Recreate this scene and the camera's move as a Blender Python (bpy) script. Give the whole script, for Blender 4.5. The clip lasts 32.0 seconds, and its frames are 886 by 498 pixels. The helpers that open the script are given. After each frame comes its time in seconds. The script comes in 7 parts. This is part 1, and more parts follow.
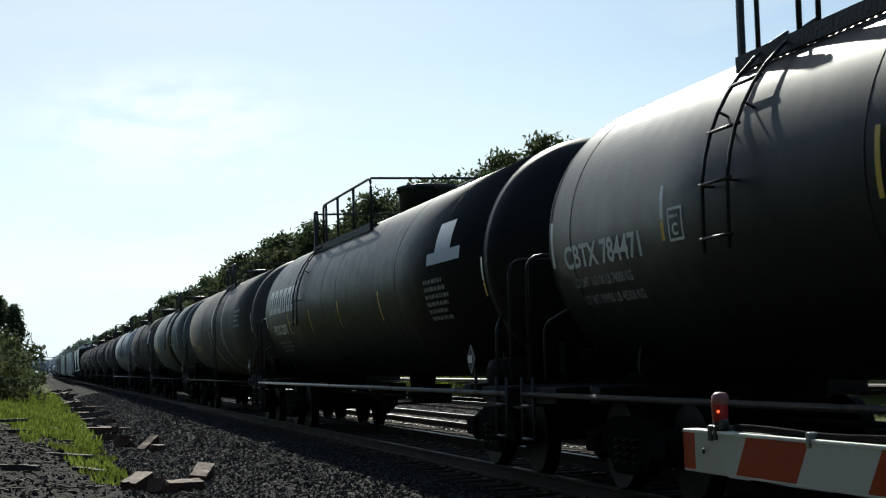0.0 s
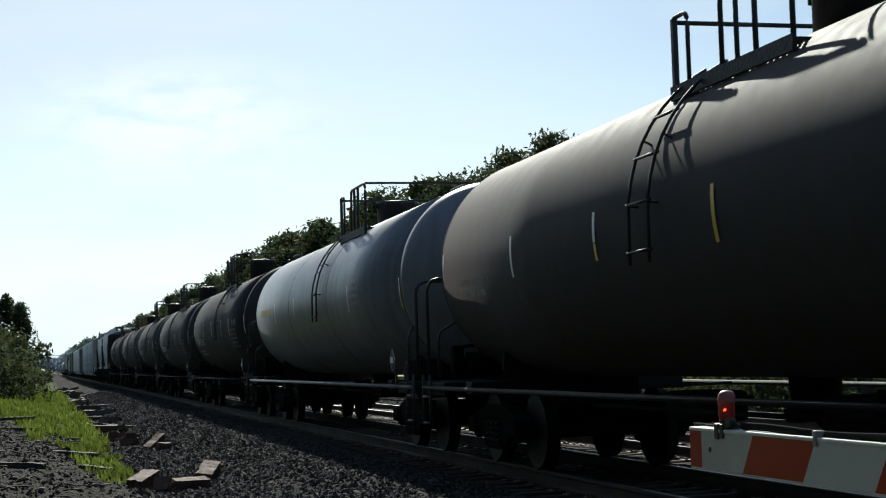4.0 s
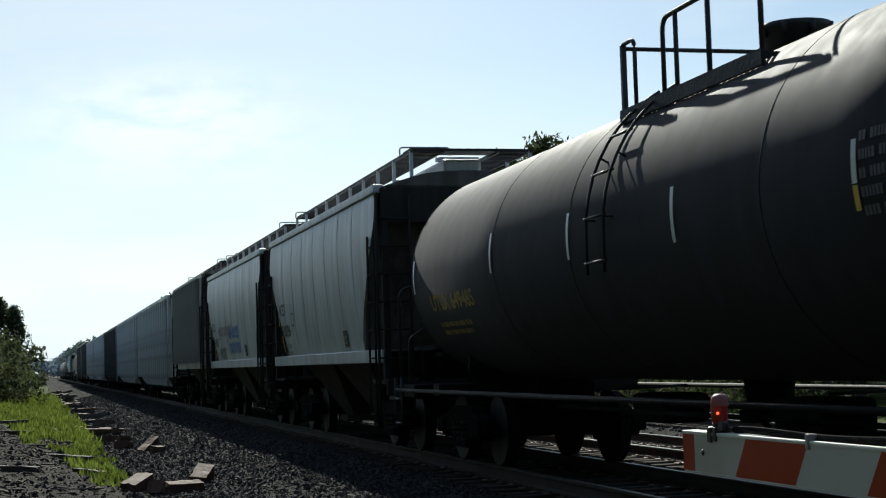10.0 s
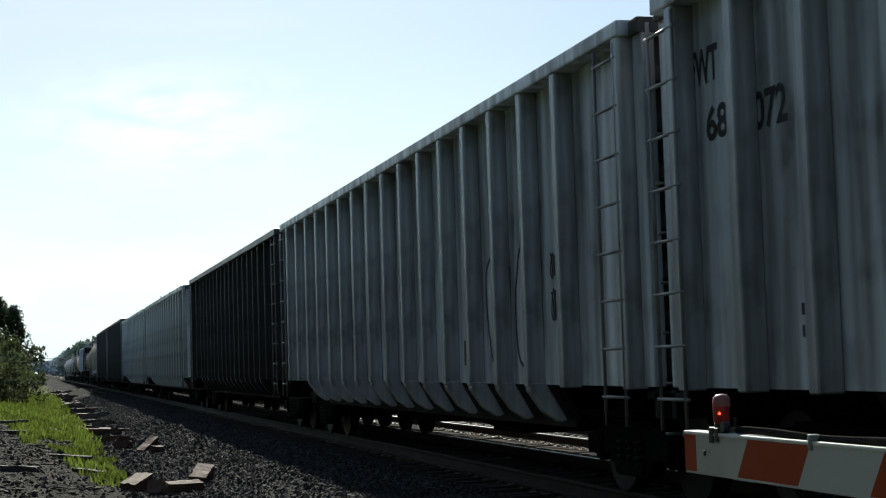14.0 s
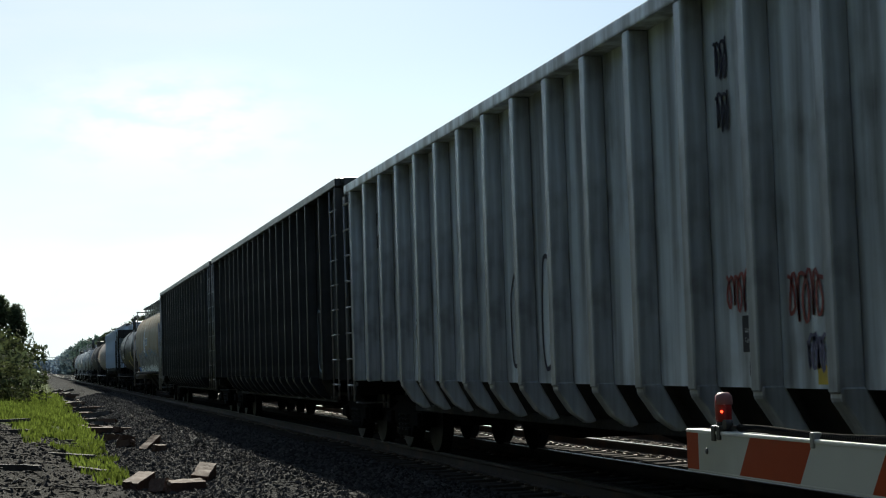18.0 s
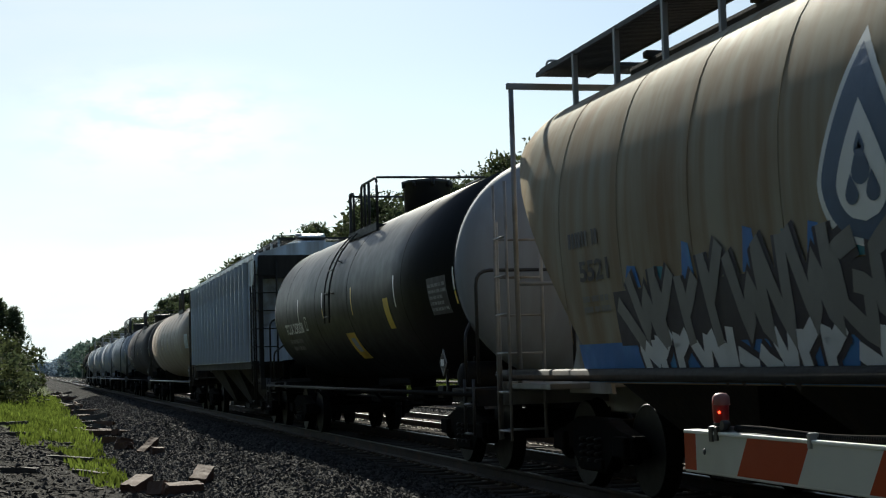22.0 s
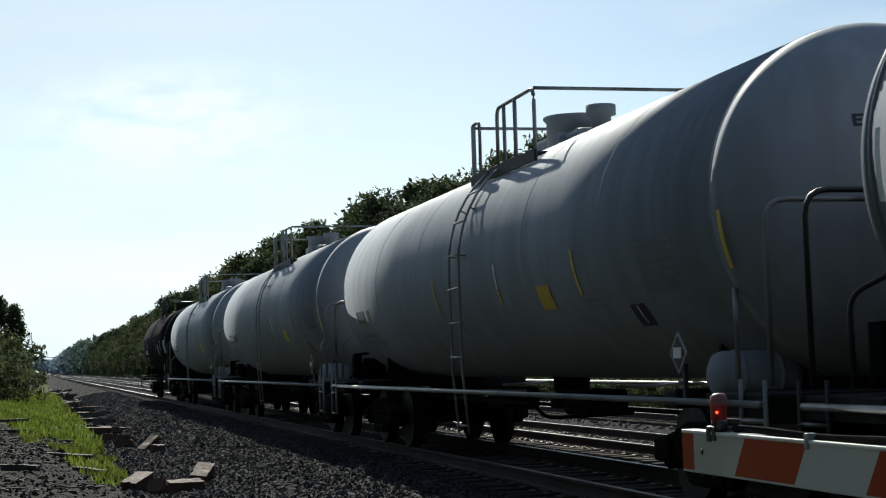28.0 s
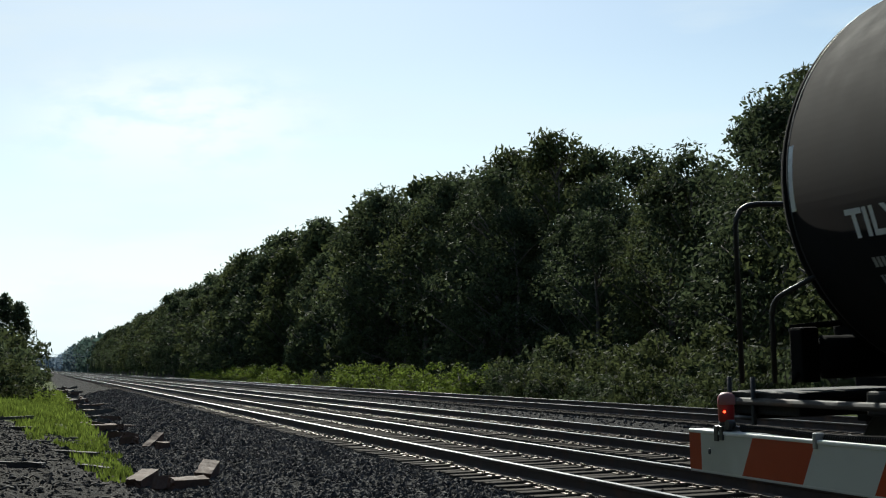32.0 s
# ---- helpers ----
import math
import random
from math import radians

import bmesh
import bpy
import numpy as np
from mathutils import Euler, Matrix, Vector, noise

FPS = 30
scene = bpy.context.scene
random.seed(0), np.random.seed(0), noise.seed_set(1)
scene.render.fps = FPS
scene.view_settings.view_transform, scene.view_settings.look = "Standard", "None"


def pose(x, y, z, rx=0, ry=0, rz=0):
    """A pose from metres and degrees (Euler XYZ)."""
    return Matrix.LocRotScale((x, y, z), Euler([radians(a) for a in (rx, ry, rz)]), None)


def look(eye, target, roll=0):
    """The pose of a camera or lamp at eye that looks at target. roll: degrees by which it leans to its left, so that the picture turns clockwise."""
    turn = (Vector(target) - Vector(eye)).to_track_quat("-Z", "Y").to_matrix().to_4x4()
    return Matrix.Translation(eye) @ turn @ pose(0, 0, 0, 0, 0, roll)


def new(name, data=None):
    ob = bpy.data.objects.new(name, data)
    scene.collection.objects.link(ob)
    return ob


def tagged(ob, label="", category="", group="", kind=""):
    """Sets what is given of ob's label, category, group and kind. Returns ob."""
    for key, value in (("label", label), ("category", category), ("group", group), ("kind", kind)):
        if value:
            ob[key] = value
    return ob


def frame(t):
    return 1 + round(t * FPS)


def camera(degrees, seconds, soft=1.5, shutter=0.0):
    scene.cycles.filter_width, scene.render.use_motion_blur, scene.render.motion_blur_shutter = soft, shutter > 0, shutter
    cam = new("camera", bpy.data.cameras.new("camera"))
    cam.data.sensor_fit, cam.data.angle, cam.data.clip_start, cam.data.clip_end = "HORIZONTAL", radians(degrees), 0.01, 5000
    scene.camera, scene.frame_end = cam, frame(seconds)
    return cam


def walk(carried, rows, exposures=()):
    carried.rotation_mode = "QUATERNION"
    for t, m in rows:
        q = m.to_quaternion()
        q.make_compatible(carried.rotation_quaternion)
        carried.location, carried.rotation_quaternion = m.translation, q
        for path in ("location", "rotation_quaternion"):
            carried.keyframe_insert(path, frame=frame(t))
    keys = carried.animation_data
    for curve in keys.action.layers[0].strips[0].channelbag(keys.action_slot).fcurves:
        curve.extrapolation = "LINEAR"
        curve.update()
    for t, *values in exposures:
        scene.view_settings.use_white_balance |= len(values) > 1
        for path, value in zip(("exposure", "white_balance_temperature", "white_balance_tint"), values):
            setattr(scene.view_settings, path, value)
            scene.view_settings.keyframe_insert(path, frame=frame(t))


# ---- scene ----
cam = camera(31.39, 32.0, soft=1.15, shutter=0.03)
EYE, ROLL = 1.355, 1.72
# seconds, pitch, yaw of the camera, which stands still and trembles
AIM = [
    (0.0, 4.046, -14.415),
    (0.5, 4.015, -14.411),
    (1.0, 4.015, -14.407),
    (1.5, 4.012, -14.377),
    (2.0, 3.987, -14.324),
    (2.5, 3.961, -14.277),
    (3.0, 3.981, -14.227),
    (3.5, 3.986, -14.201),
    (5.5, 3.972, -14.214),
    (6.0, 4.027, -14.318),
    (6.5, 4.067, -14.460),
    (7.0, 4.079, -14.389),
    (7.5, 4.047, -14.398),
    (8.0, 4.018, -14.445),
    (8.5, 4.046, -14.428),
    (9.0, 4.047, -14.398),
    (9.5, 4.018, -14.445),
    (10.0, 4.095, -14.414),
    (10.5, 4.080, -14.355),
    (11.0, 4.140, -14.383),
    (11.5, 4.127, -14.383),
    (12.0, 4.110, -14.359),
    (12.5, 4.089, -14.355),
    (13.0, 4.101, -14.392),
    (13.5, 4.074, -14.402),
    (14.0, 4.091, -14.427),
    (14.5, 4.080, -14.351),
    (16.5, 4.108, -14.435),
    (17.0, 4.080, -14.355),
    (17.5, 4.052, -14.385),
    (18.0, 4.048, -14.352),
    (18.5, 4.044, -14.347),
    (19.0, 4.018, -14.297),
    (19.5, 3.991, -14.328),
    (20.0, 4.061, -14.385),
    (20.5, 4.057, -14.364),
    (21.0, 4.097, -14.359),
    (21.5, 4.121, -14.451),
    (22.0, 4.139, -14.422),
    (22.5, 4.160, -14.484),
    (23.0, 4.139, -14.442),
    (23.5, 4.079, -14.389),
    (24.0, 4.073, -14.415),
    (24.5, 4.086, -14.443),
    (26.5, 4.043, -14.360),
    (27.0, 4.021, -14.356),
    (27.5, 4.045, -14.444),
    (28.0, 4.046, -14.407),
    (28.5, 4.047, -14.394),
    (29.0, 3.984, -14.416),
    (29.5, 3.989, -14.395),
    (30.0, 4.013, -14.474),
    (30.5, 4.010, -14.441),
    (31.0, 3.956, -14.454),
    (31.5, 4.013, -14.319),
    (32.0, 3.958, -14.236),
]
walk(cam, [(t, pose(0, 0, EYE, 90 + p, ROLL, y)) for t, p, y in AIM], [(0, 0.49, 6150, 3), (11, 0.49, 6150, 3), (14, 0.56, 6250, 3), (18, 0.59, 6350, 3), (21, 0.61, 6450, 4), (22.5, 0.56, 6300, 3), (24, 0.49, 6150, 3), (32, 0.49, 6150, 3)])

# ---- world, sun, exposure ----
SUN_WAY = Vector((0.11, 0.82, 0.56)).normalized()
world = bpy.data.worlds.new("sky")
scene.world = world
world.use_nodes = True
wn, wl = world.node_tree.nodes, world.node_tree.links
wn.clear()
sky = wn.new("ShaderNodeTexSky")
sky.sky_type = "NISHITA"
sky.sun_disc = False
sky.sun_elevation = math.asin(SUN_WAY.z)
sky.sun_rotation = math.atan2(SUN_WAY.x, SUN_WAY.y)
sky.air_density, sky.dust_density, sky.ozone_density = 1.0, 0.55, 1.6
wcoord = wn.new("ShaderNodeTexCoord")
wmap = wn.new("ShaderNodeMapping")
wmap.inputs["Scale"].default_value = (3.0, 3.0, 14.0)
wl.new(wcoord.outputs["Generated"], wmap.inputs["Vector"])
wnoise = wn.new("ShaderNodeTexNoise")
wnoise.inputs["Scale"].default_value = 1.6
wnoise.inputs["Detail"].default_value = 6.0
wl.new(wmap.outputs["Vector"], wnoise.inputs["Vector"])
wramp = wn.new("ShaderNodeValToRGB")
wramp.color_ramp.elements[0].position, wramp.color_ramp.elements[1].position = 0.50, 0.70
wramp.color_ramp.elements[0].color, wramp.color_ramp.elements[1].color = (0, 0, 0, 1), (0.6, 0.6, 0.6, 1)
wl.new(wnoise.outputs["Fac"], wramp.inputs["Fac"])
wmix = wn.new("ShaderNodeMixRGB")
wmix.inputs["Color2"].default_value = (9.0, 9.6, 10.0, 1)
wway = wn.new("ShaderNodeSeparateXYZ")
wl.new(wcoord.outputs["Generated"], wway.inputs["Vector"])
wfore = wn.new("ShaderNodeMapRange")
for key, v in (("From Min", -0.3), ("From Max", 0.8), ("To Min", 0.45), ("To Max", 1.0)):
    wfore.inputs[key].default_value = v
wl.new(wway.outputs["Y"], wfore.inputs["Value"])
wthin = wn.new("ShaderNodeMath")
wthin.operation = "MULTIPLY"
wl.new(wramp.outputs["Color"], wthin.inputs[0])
wl.new(wfore.outputs["Result"], wthin.inputs[1])
wl.new(wthin.outputs[0], wmix.inputs["Fac"])
wl.new(sky.outputs["Color"], wmix.inputs["Color1"])
# the thin cirrus and the low cumulus that stand in the sky
wtop = wmix.outputs["Color"]
for way, wide, squash, grain, strength in (((0.080, 0.984, 0.150), 0.13, 2.4, 26.0, 0.9), ((0.012, 0.9987, 0.052), 0.028, 2.2, 90.0, 0.6)):
    sub = wn.new("ShaderNodeVectorMath")
    sub.operation = "SUBTRACT"
    wl.new(wcoord.outputs["Generated"], sub.inputs[0])
    sub.inputs[1].default_value = way
    mul = wn.new("ShaderNodeVectorMath")
    mul.operation = "MULTIPLY"
    wl.new(sub.outputs[0], mul.inputs[0])
    mul.inputs[1].default_value = (1, 1, squash)
    size = wn.new("ShaderNodeVectorMath")
    size.operation = "LENGTH"
    wl.new(mul.outputs[0], size.inputs[0])
    fade = wn.new("ShaderNodeMapRange")
    fade.interpolation_type = "SMOOTHSTEP"
    for key, v in (("From Min", wide), ("From Max", 0.1 * wide), ("To Min", 0.0), ("To Max", strength)):
        fade.inputs[key].default_value = v
    wl.new(size.outputs["Value"], fade.inputs["Value"])
    wisp = wn.new("ShaderNodeTexNoise")
    wisp.inputs["Scale"].default_value, wisp.inputs["Detail"].default_value = grain, 6.0
    wl.new(mul.outputs[0], wisp.inputs["Vector"])
    cut = wn.new("ShaderNodeMapRange")
    cut.inputs["From Min"].default_value, cut.inputs["From Max"].default_value = 0.36, 0.56
    wl.new(wisp.outputs["Fac"], cut.inputs["Value"])
    both = wn.new("ShaderNodeMath")
    both.operation = "MULTIPLY"
    wl.new(fade.outputs["Result"], both.inputs[0])
    wl.new(cut.outputs["Result"], both.inputs[1])
    over = wn.new("ShaderNodeMixRGB")
    over.inputs["Color2"].default_value = (11.6, 11.6, 11.6, 1)
    wl.new(both.outputs[0], over.inputs["Fac"])
    wl.new(wtop, over.inputs["Color1"])
    wtop = over.outputs["Color"]
# white haze low over the horizon, brighter towards the sun
wsep = wn.new("ShaderNodeSeparateXYZ")
wl.new(wcoord.outputs["Generated"], wsep.inputs["Vector"])
whaze = wn.new("ShaderNodeMapRange")
for key, v in (("From Min", 0.0), ("From Max", 0.19), ("To Min", 0.8), ("To Max", 0.0)):
    whaze.inputs[key].default_value = v
wl.new(wsep.outputs["Z"], whaze.inputs["Value"])
wmix2 = wn.new("ShaderNodeMixRGB")
wmix2.inputs["Color2"].default_value = (9.6, 11.2, 12.3, 1)
wside = wn.new("ShaderNodeMapRange")
for key, v in (("From Min", 0.1), ("From Max", 0.85), ("To Min", 0.0), ("To Max", 1.0)):
    wside.inputs[key].default_value = v
wl.new(wsep.outputs["Y"], wside.inputs["Value"])
wboth = wn.new("ShaderNodeMath")
wboth.operation = "MULTIPLY"
wl.new(whaze.outputs["Result"], wboth.inputs[0])
wl.new(wside.outputs["Result"], wboth.inputs[1])
wl.new(wboth.outputs[0], wmix2.inputs["Fac"])
wl.new(wtop, wmix2.inputs["Color1"])
wbg = wn.new("ShaderNodeBackground")
wbg.inputs["Strength"].default_value = 0.065
wl.new(wmix2.outputs["Color"], wbg.inputs["Color"])
wout = wn.new("ShaderNodeOutputWorld")
wl.new(wbg.outputs["Background"], wout.inputs["Surface"])

sun = new("sun", bpy.data.lights.new("sun", "SUN"))
sun.data.energy, sun.data.angle, sun.data.color = 4.7, radians(0.6), (1.0, 0.93, 0.82)
sun.matrix_world = look(SUN_WAY * 100, (0, 0, 0))

# ---- places ----
SPEED = 17.2          # of the train, metres a second
MID = 6.52            # middle of the near track
TRACKS = ((6.52, 0.0), (10.42, -0.12), (15.65, -0.12))   # middle and rail height of each track
GAUGE = 1.505

# ---- materials ----
def material(name, colour, rough=0.6, metal=0.0, vary=0.25, grain=8.0, bump=0.15, second=None, streak=0.0, dirt=None, emit=0.0, spec=0.5):
    """Paint, metal, earth or wood: colour with mottling at two scales, upright streaks, patches of a second colour and a fine relief."""
    m = bpy.data.materials.new(name)
    m.use_nodes = True
    n, l = m.node_tree.nodes, m.node_tree.links
    b = n["Principled BSDF"]
    b.inputs["Roughness"].default_value, b.inputs["Metallic"].default_value = rough, metal
    b.inputs["Specular IOR Level"].default_value = spec
    co = n.new("ShaderNodeTexCoord")

    def noise_of(scale, detail, stretch=(1, 1, 1)):
        mp = n.new("ShaderNodeMapping")
        mp.inputs["Scale"].default_value = stretch
        l.new(co.outputs["Object"], mp.inputs["Vector"])
        t = n.new("ShaderNodeTexNoise")
        t.inputs["Scale"].default_value, t.inputs["Detail"].default_value = scale, detail
        l.new(mp.outputs["Vector"], t.inputs["Vector"])
        return t.outputs["Fac"]

    def ramp(fac, a, z):
        r = n.new("ShaderNodeMapRange")
        r.inputs["From Min"].default_value, r.inputs["From Max"].default_value = a, z
        l.new(fac, r.inputs["Value"])
        return r.outputs["Result"]

    def mix(fac, one, two, kind="MIX"):
        x = n.new("ShaderNodeMixRGB")
        x.blend_type = kind
        for key, v in (("Fac", fac), ("Color1", one), ("Color2", two)):
            if isinstance(v, (int, float)):
                x.inputs[key].default_value = v
            elif isinstance(v, tuple):
                x.inputs[key].default_value = (*v, 1)
            else:
                l.new(v, x.inputs[key])
        return x.outputs["Color"]

    dark = tuple(c * (1 - vary) for c in colour)
    light = tuple(min(1, c * (1 + vary)) for c in colour)
    coarse, fine = noise_of(grain * 0.12, 4), noise_of(grain, 6)
    col = mix(ramp(coarse, 0.35, 0.65), dark, light)
    col = mix(ramp(fine, 0.3, 0.7), col, colour)
    if second:
        col = mix(ramp(noise_of(grain * 0.2, 8), 0.52, 0.68), col, second)
    if streak:
        s = noise_of(1.6, 5, (2.5, 2.5, 0.18))
        col = mix(streak, col, mix(ramp(s, 0.38, 0.62), dirt or dark, light))
    l.new(col, b.inputs["Base Color"])
    if bump:
        bp = n.new("ShaderNodeBump")
        bp.inputs["Strength"].default_value, bp.inputs["Distance"].default_value = bump, 0.02
        l.new(fine, bp.inputs["Height"])
        l.new(bp.outputs["Normal"], b.inputs["Normal"])
    rr = n.new("ShaderNodeMapRange")
    rr.inputs["To Min"].default_value, rr.inputs["To Max"].default_value = max(0.05, rough - 0.12), min(1, rough + 0.12)
    l.new(fine, rr.inputs["Value"])
    l.new(rr.outputs["Result"], b.inputs["Roughness"])
    if emit:
        b.inputs["Emission Color"].default_value, b.inputs["Emission Strength"].default_value = (*colour, 1), emit
    return m


def leaf_material(name, colour):
    m = material(name, colour, 0.75, vary=0.45, grain=1.2, bump=0, spec=0.1)
    n, l = m.node_tree.nodes, m.node_tree.links
    b, out = n["Principled BSDF"], n["Material Output"]
    geo = n.new("ShaderNodeNewGeometry")
    hsv = n.new("ShaderNodeHueSaturation")
    rng = n.new("ShaderNodeMapRange")
    rng.inputs["To Min"].default_value, rng.inputs["To Max"].default_value = 0.55, 1.5
    l.new(geo.outputs["Random Per Island"], rng.inputs["Value"])
    l.new(rng.outputs["Result"], hsv.inputs["Value"])
    src = b.inputs["Base Color"].links[0].from_socket
    l.new(src, hsv.inputs["Color"])
    l.new(hsv.outputs["Color"], b.inputs["Base Color"])
    tr = n.new("ShaderNodeBsdfTranslucent")
    l.new(hsv.outputs["Color"], tr.inputs["Color"])
    mx = n.new("ShaderNodeMixShader")
    mx.inputs["Fac"].default_value = 0.42
    l.new(b.outputs["BSDF"], mx.inputs[1])
    l.new(tr.outputs["BSDF"], mx.inputs[2])
    l.new(mx.outputs["Shader"], out.inputs["Surface"])
    return m


BLACK = material("black_paint", (0.022, 0.022, 0.024), 0.5, streak=0.35, dirt=(0.05, 0.045, 0.04))
IRON = material("dirty_iron", (0.014, 0.013, 0.0125), 0.75, 0.1, spec=0.25, second=(0.026, 0.019, 0.014), grain=14, bump=0.3)
RUNNING = material("black_running_gear", (0.007, 0.0068, 0.0065), 0.95, spec=0.05, second=(0.012, 0.009, 0.007), grain=12, bump=0.3)
TREAD = material("bright_wheel_rim", (0.02, 0.019, 0.018), 0.6, 0.5)
RAILTOP = material("polished_rail_head", (0.10, 0.10, 0.105), 0.38, 1.0, vary=0.08, grain=3, bump=0.02)
RAILSIDE = material("rusty_rail_web", (0.045, 0.032, 0.025), 0.85, 0.2, second=(0.08, 0.045, 0.028))
GRATE = material("walkway_grating", (0.03, 0.03, 0.03), 0.6, 0.4, grain=30, bump=0.6)
WHITE = material("white_marking", (0.88, 0.88, 0.86), 0.5, vary=0.06, grain=12, bump=0)
GREYMARK = material("faded_marking", (0.42, 0.42, 0.41), 0.6, second=(0.26, 0.26, 0.26), grain=14, bump=0)
YELLOWMARK = material("yellow_marking", (0.78, 0.55, 0.07), 0.5, vary=0.1, second=(0.55, 0.38, 0.08), grain=10, bump=0)
FADEDYELLOW = material("faded_yellow_marking", (0.48, 0.34, 0.08), 0.6, vary=0.15, second=(0.28, 0.2, 0.07), grain=14, bump=0)
STRIPE = material("reflective_white_stripe", (0.92, 0.92, 0.88), 0.3, vary=0.05, bump=0)
STRIPEY = material("reflective_yellow_stripe", (0.85, 0.58, 0.08), 0.3, vary=0.1, bump=0)
DARKMARK = material("black_marking", (0.03, 0.03, 0.035), 0.6)
SILVERPIPE = material("grey_pipe", (0.30, 0.30, 0.30), 0.5, 0.3, second=(0.14, 0.12, 0.1))
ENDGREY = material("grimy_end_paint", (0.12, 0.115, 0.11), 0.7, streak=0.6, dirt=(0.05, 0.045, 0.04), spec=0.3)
PAINTS = {
    "black": BLACK,
    "black_gloss": material("black_tank_paint", (0.0095, 0.010, 0.0112), 0.45, spec=0.2, streak=0.3, dirt=(0.018, 0.0172, 0.0165), bump=0.05, grain=4),
    "black_dull": material("dull_black_tank_paint", (0.012, 0.0115, 0.0118), 0.85, spec=0.03, streak=0.3, dirt=(0.016, 0.014, 0.013), bump=0.05, grain=4),
    "dark_grey": material("dark_grey_tank_paint", (0.049, 0.049, 0.055), 0.68, spec=0.09, streak=0.4, dirt=(0.052, 0.047, 0.043), bump=0.05, grain=4),
    "grey": material("grey_tank_paint", (0.092, 0.09, 0.09), 0.6, spec=0.15, streak=0.5, dirt=(0.07, 0.056, 0.044), bump=0.05, grain=4),
    "slate": material("slate_grey_tank_paint", (0.112, 0.125, 0.136), 0.6, spec=0.15, streak=0.45, dirt=(0.08, 0.074, 0.068), bump=0.05, grain=4),
    "brown": material("brown_black_tank_paint", (0.060, 0.056, 0.060), 0.68, spec=0.1, streak=0.5, dirt=(0.085, 0.07, 0.058), bump=0.05, grain=4),
    "white": material("white_tank_paint", (0.345, 0.37, 0.41), 0.6, vary=0.12, streak=0.35, dirt=(0.27, 0.255, 0.245), spec=0.08, bump=0.03, grain=4),
    "cream": material("cream_tank_paint", (0.325, 0.275, 0.235), 0.55, vary=0.12, streak=0.4, dirt=(0.25, 0.20, 0.16), spec=0.25, bump=0.04, grain=4),
    "bluish": material("blue_grey_hopper_paint", (0.54, 0.62, 0.71), 0.38, streak=0.6, dirt=(0.22, 0.20, 0.19), second=(0.26, 0.24, 0.22), grain=5, bump=0.08),
    "bluegrey": material("blue_grey_tank_paint", (0.19, 0.205, 0.24), 0.42, vary=0.12, streak=0.4, dirt=(0.11, 0.11, 0.12), bump=0.04, grain=4),
    "silver": material("weathered_aluminium", (0.70, 0.75, 0.79), 0.42, 0.1, streak=0.7, dirt=(0.17, 0.165, 0.16), second=(0.2, 0.19, 0.18), grain=10, bump=0.12),
    "coal": material("sooty_black_steel", (0.0115, 0.0125, 0.014), 0.42, 0.1, vary=0.6, streak=0.4, dirt=(0.045, 0.053, 0.06), second=(0.07, 0.082, 0.095), grain=4),
    "lightgrey": material("light_grey_hopper_paint", (0.50, 0.55, 0.60), 0.40, vary=0.12, streak=0.4, dirt=(0.26, 0.265, 0.27), bump=0.04, grain=4),
    "dirtygrey": material("stained_grey_hopper_paint", (0.36, 0.355, 0.345), 0.5, streak=0.6, dirt=(0.12, 0.105, 0.09), second=(0.16, 0.125, 0.09), grain=4),
    "beige": material("rust_streaked_beige_paint", (0.34, 0.30, 0.225), 0.66, spec=0.1, streak=0.6, dirt=(0.29, 0.19, 0.105), second=(0.27, 0.19, 0.12), grain=4, bump=0.05),
}
BLUEPAINT = material("blue_spray_paint", (0.05, 0.20, 0.55), 0.5, second=(0.10, 0.34, 0.66))
TEALPAINT = material("teal_spray_paint", (0.035, 0.22, 0.30), 0.5, second=(0.05, 0.28, 0.36))
SPRAYWHITE = material("white_spray_paint", (0.78, 0.80, 0.83), 0.5, vary=0.2)
SPRAYGREY = material("grey_spray_paint", (0.24, 0.235, 0.23), 0.5, vary=0.2)
SPRAYVIOLET = material("violet_spray_paint", (0.16, 0.15, 0.24), 0.5, vary=0.2)
SPRAYRED = material("red_spray_paint", (0.34, 0.09, 0.08), 0.5)
SPRAYDARK = material("dark_spray_paint", (0.035, 0.03, 0.05), 0.5, bump=0)
TANSPRAY = material("tan_spray_paint", (0.42, 0.36, 0.24), 0.5, bump=0)
PALEBLUE = material("pale_blue_spray_paint", (0.36, 0.45, 0.66), 0.5, bump=0)
NAVYSPRAY = material("navy_spray_paint", (0.03, 0.06, 0.12), 0.5, second=(0.05, 0.12, 0.22))
BROWNSPRAY = material("brown_spray_paint", (0.21, 0.16, 0.13), 0.5, second=(0.28, 0.22, 0.18))
WORNRIB = material("worn_rib_edge", (0.055, 0.056, 0.058), 0.5, 0.2, vary=0.6, streak=0.5, dirt=(0.012, 0.012, 0.012), second=(0.10, 0.10, 0.10), grain=9)
FAINT = material("almost_gone_marking", (0.125, 0.125, 0.13), 0.6, second=(0.08, 0.08, 0.085), grain=14, bump=0)
# grime, with the shade under and behind hopper bodies put into its near-black colour
GRIMESHADE = material("grimy_chute_paint", (0.036, 0.032, 0.028), 0.8, streak=0.6, dirt=(0.018, 0.016, 0.014), spec=0.2)
PALEGREY = material("pale_grey_weld_band", (0.30, 0.31, 0.33), 0.5, streak=0.4)
EMBLEM = material("emblem_blue", (0.06, 0.11, 0.2), 0.5)
PANELBLUE = material("pale_blue_panel", (0.42, 0.50, 0.58), 0.5)

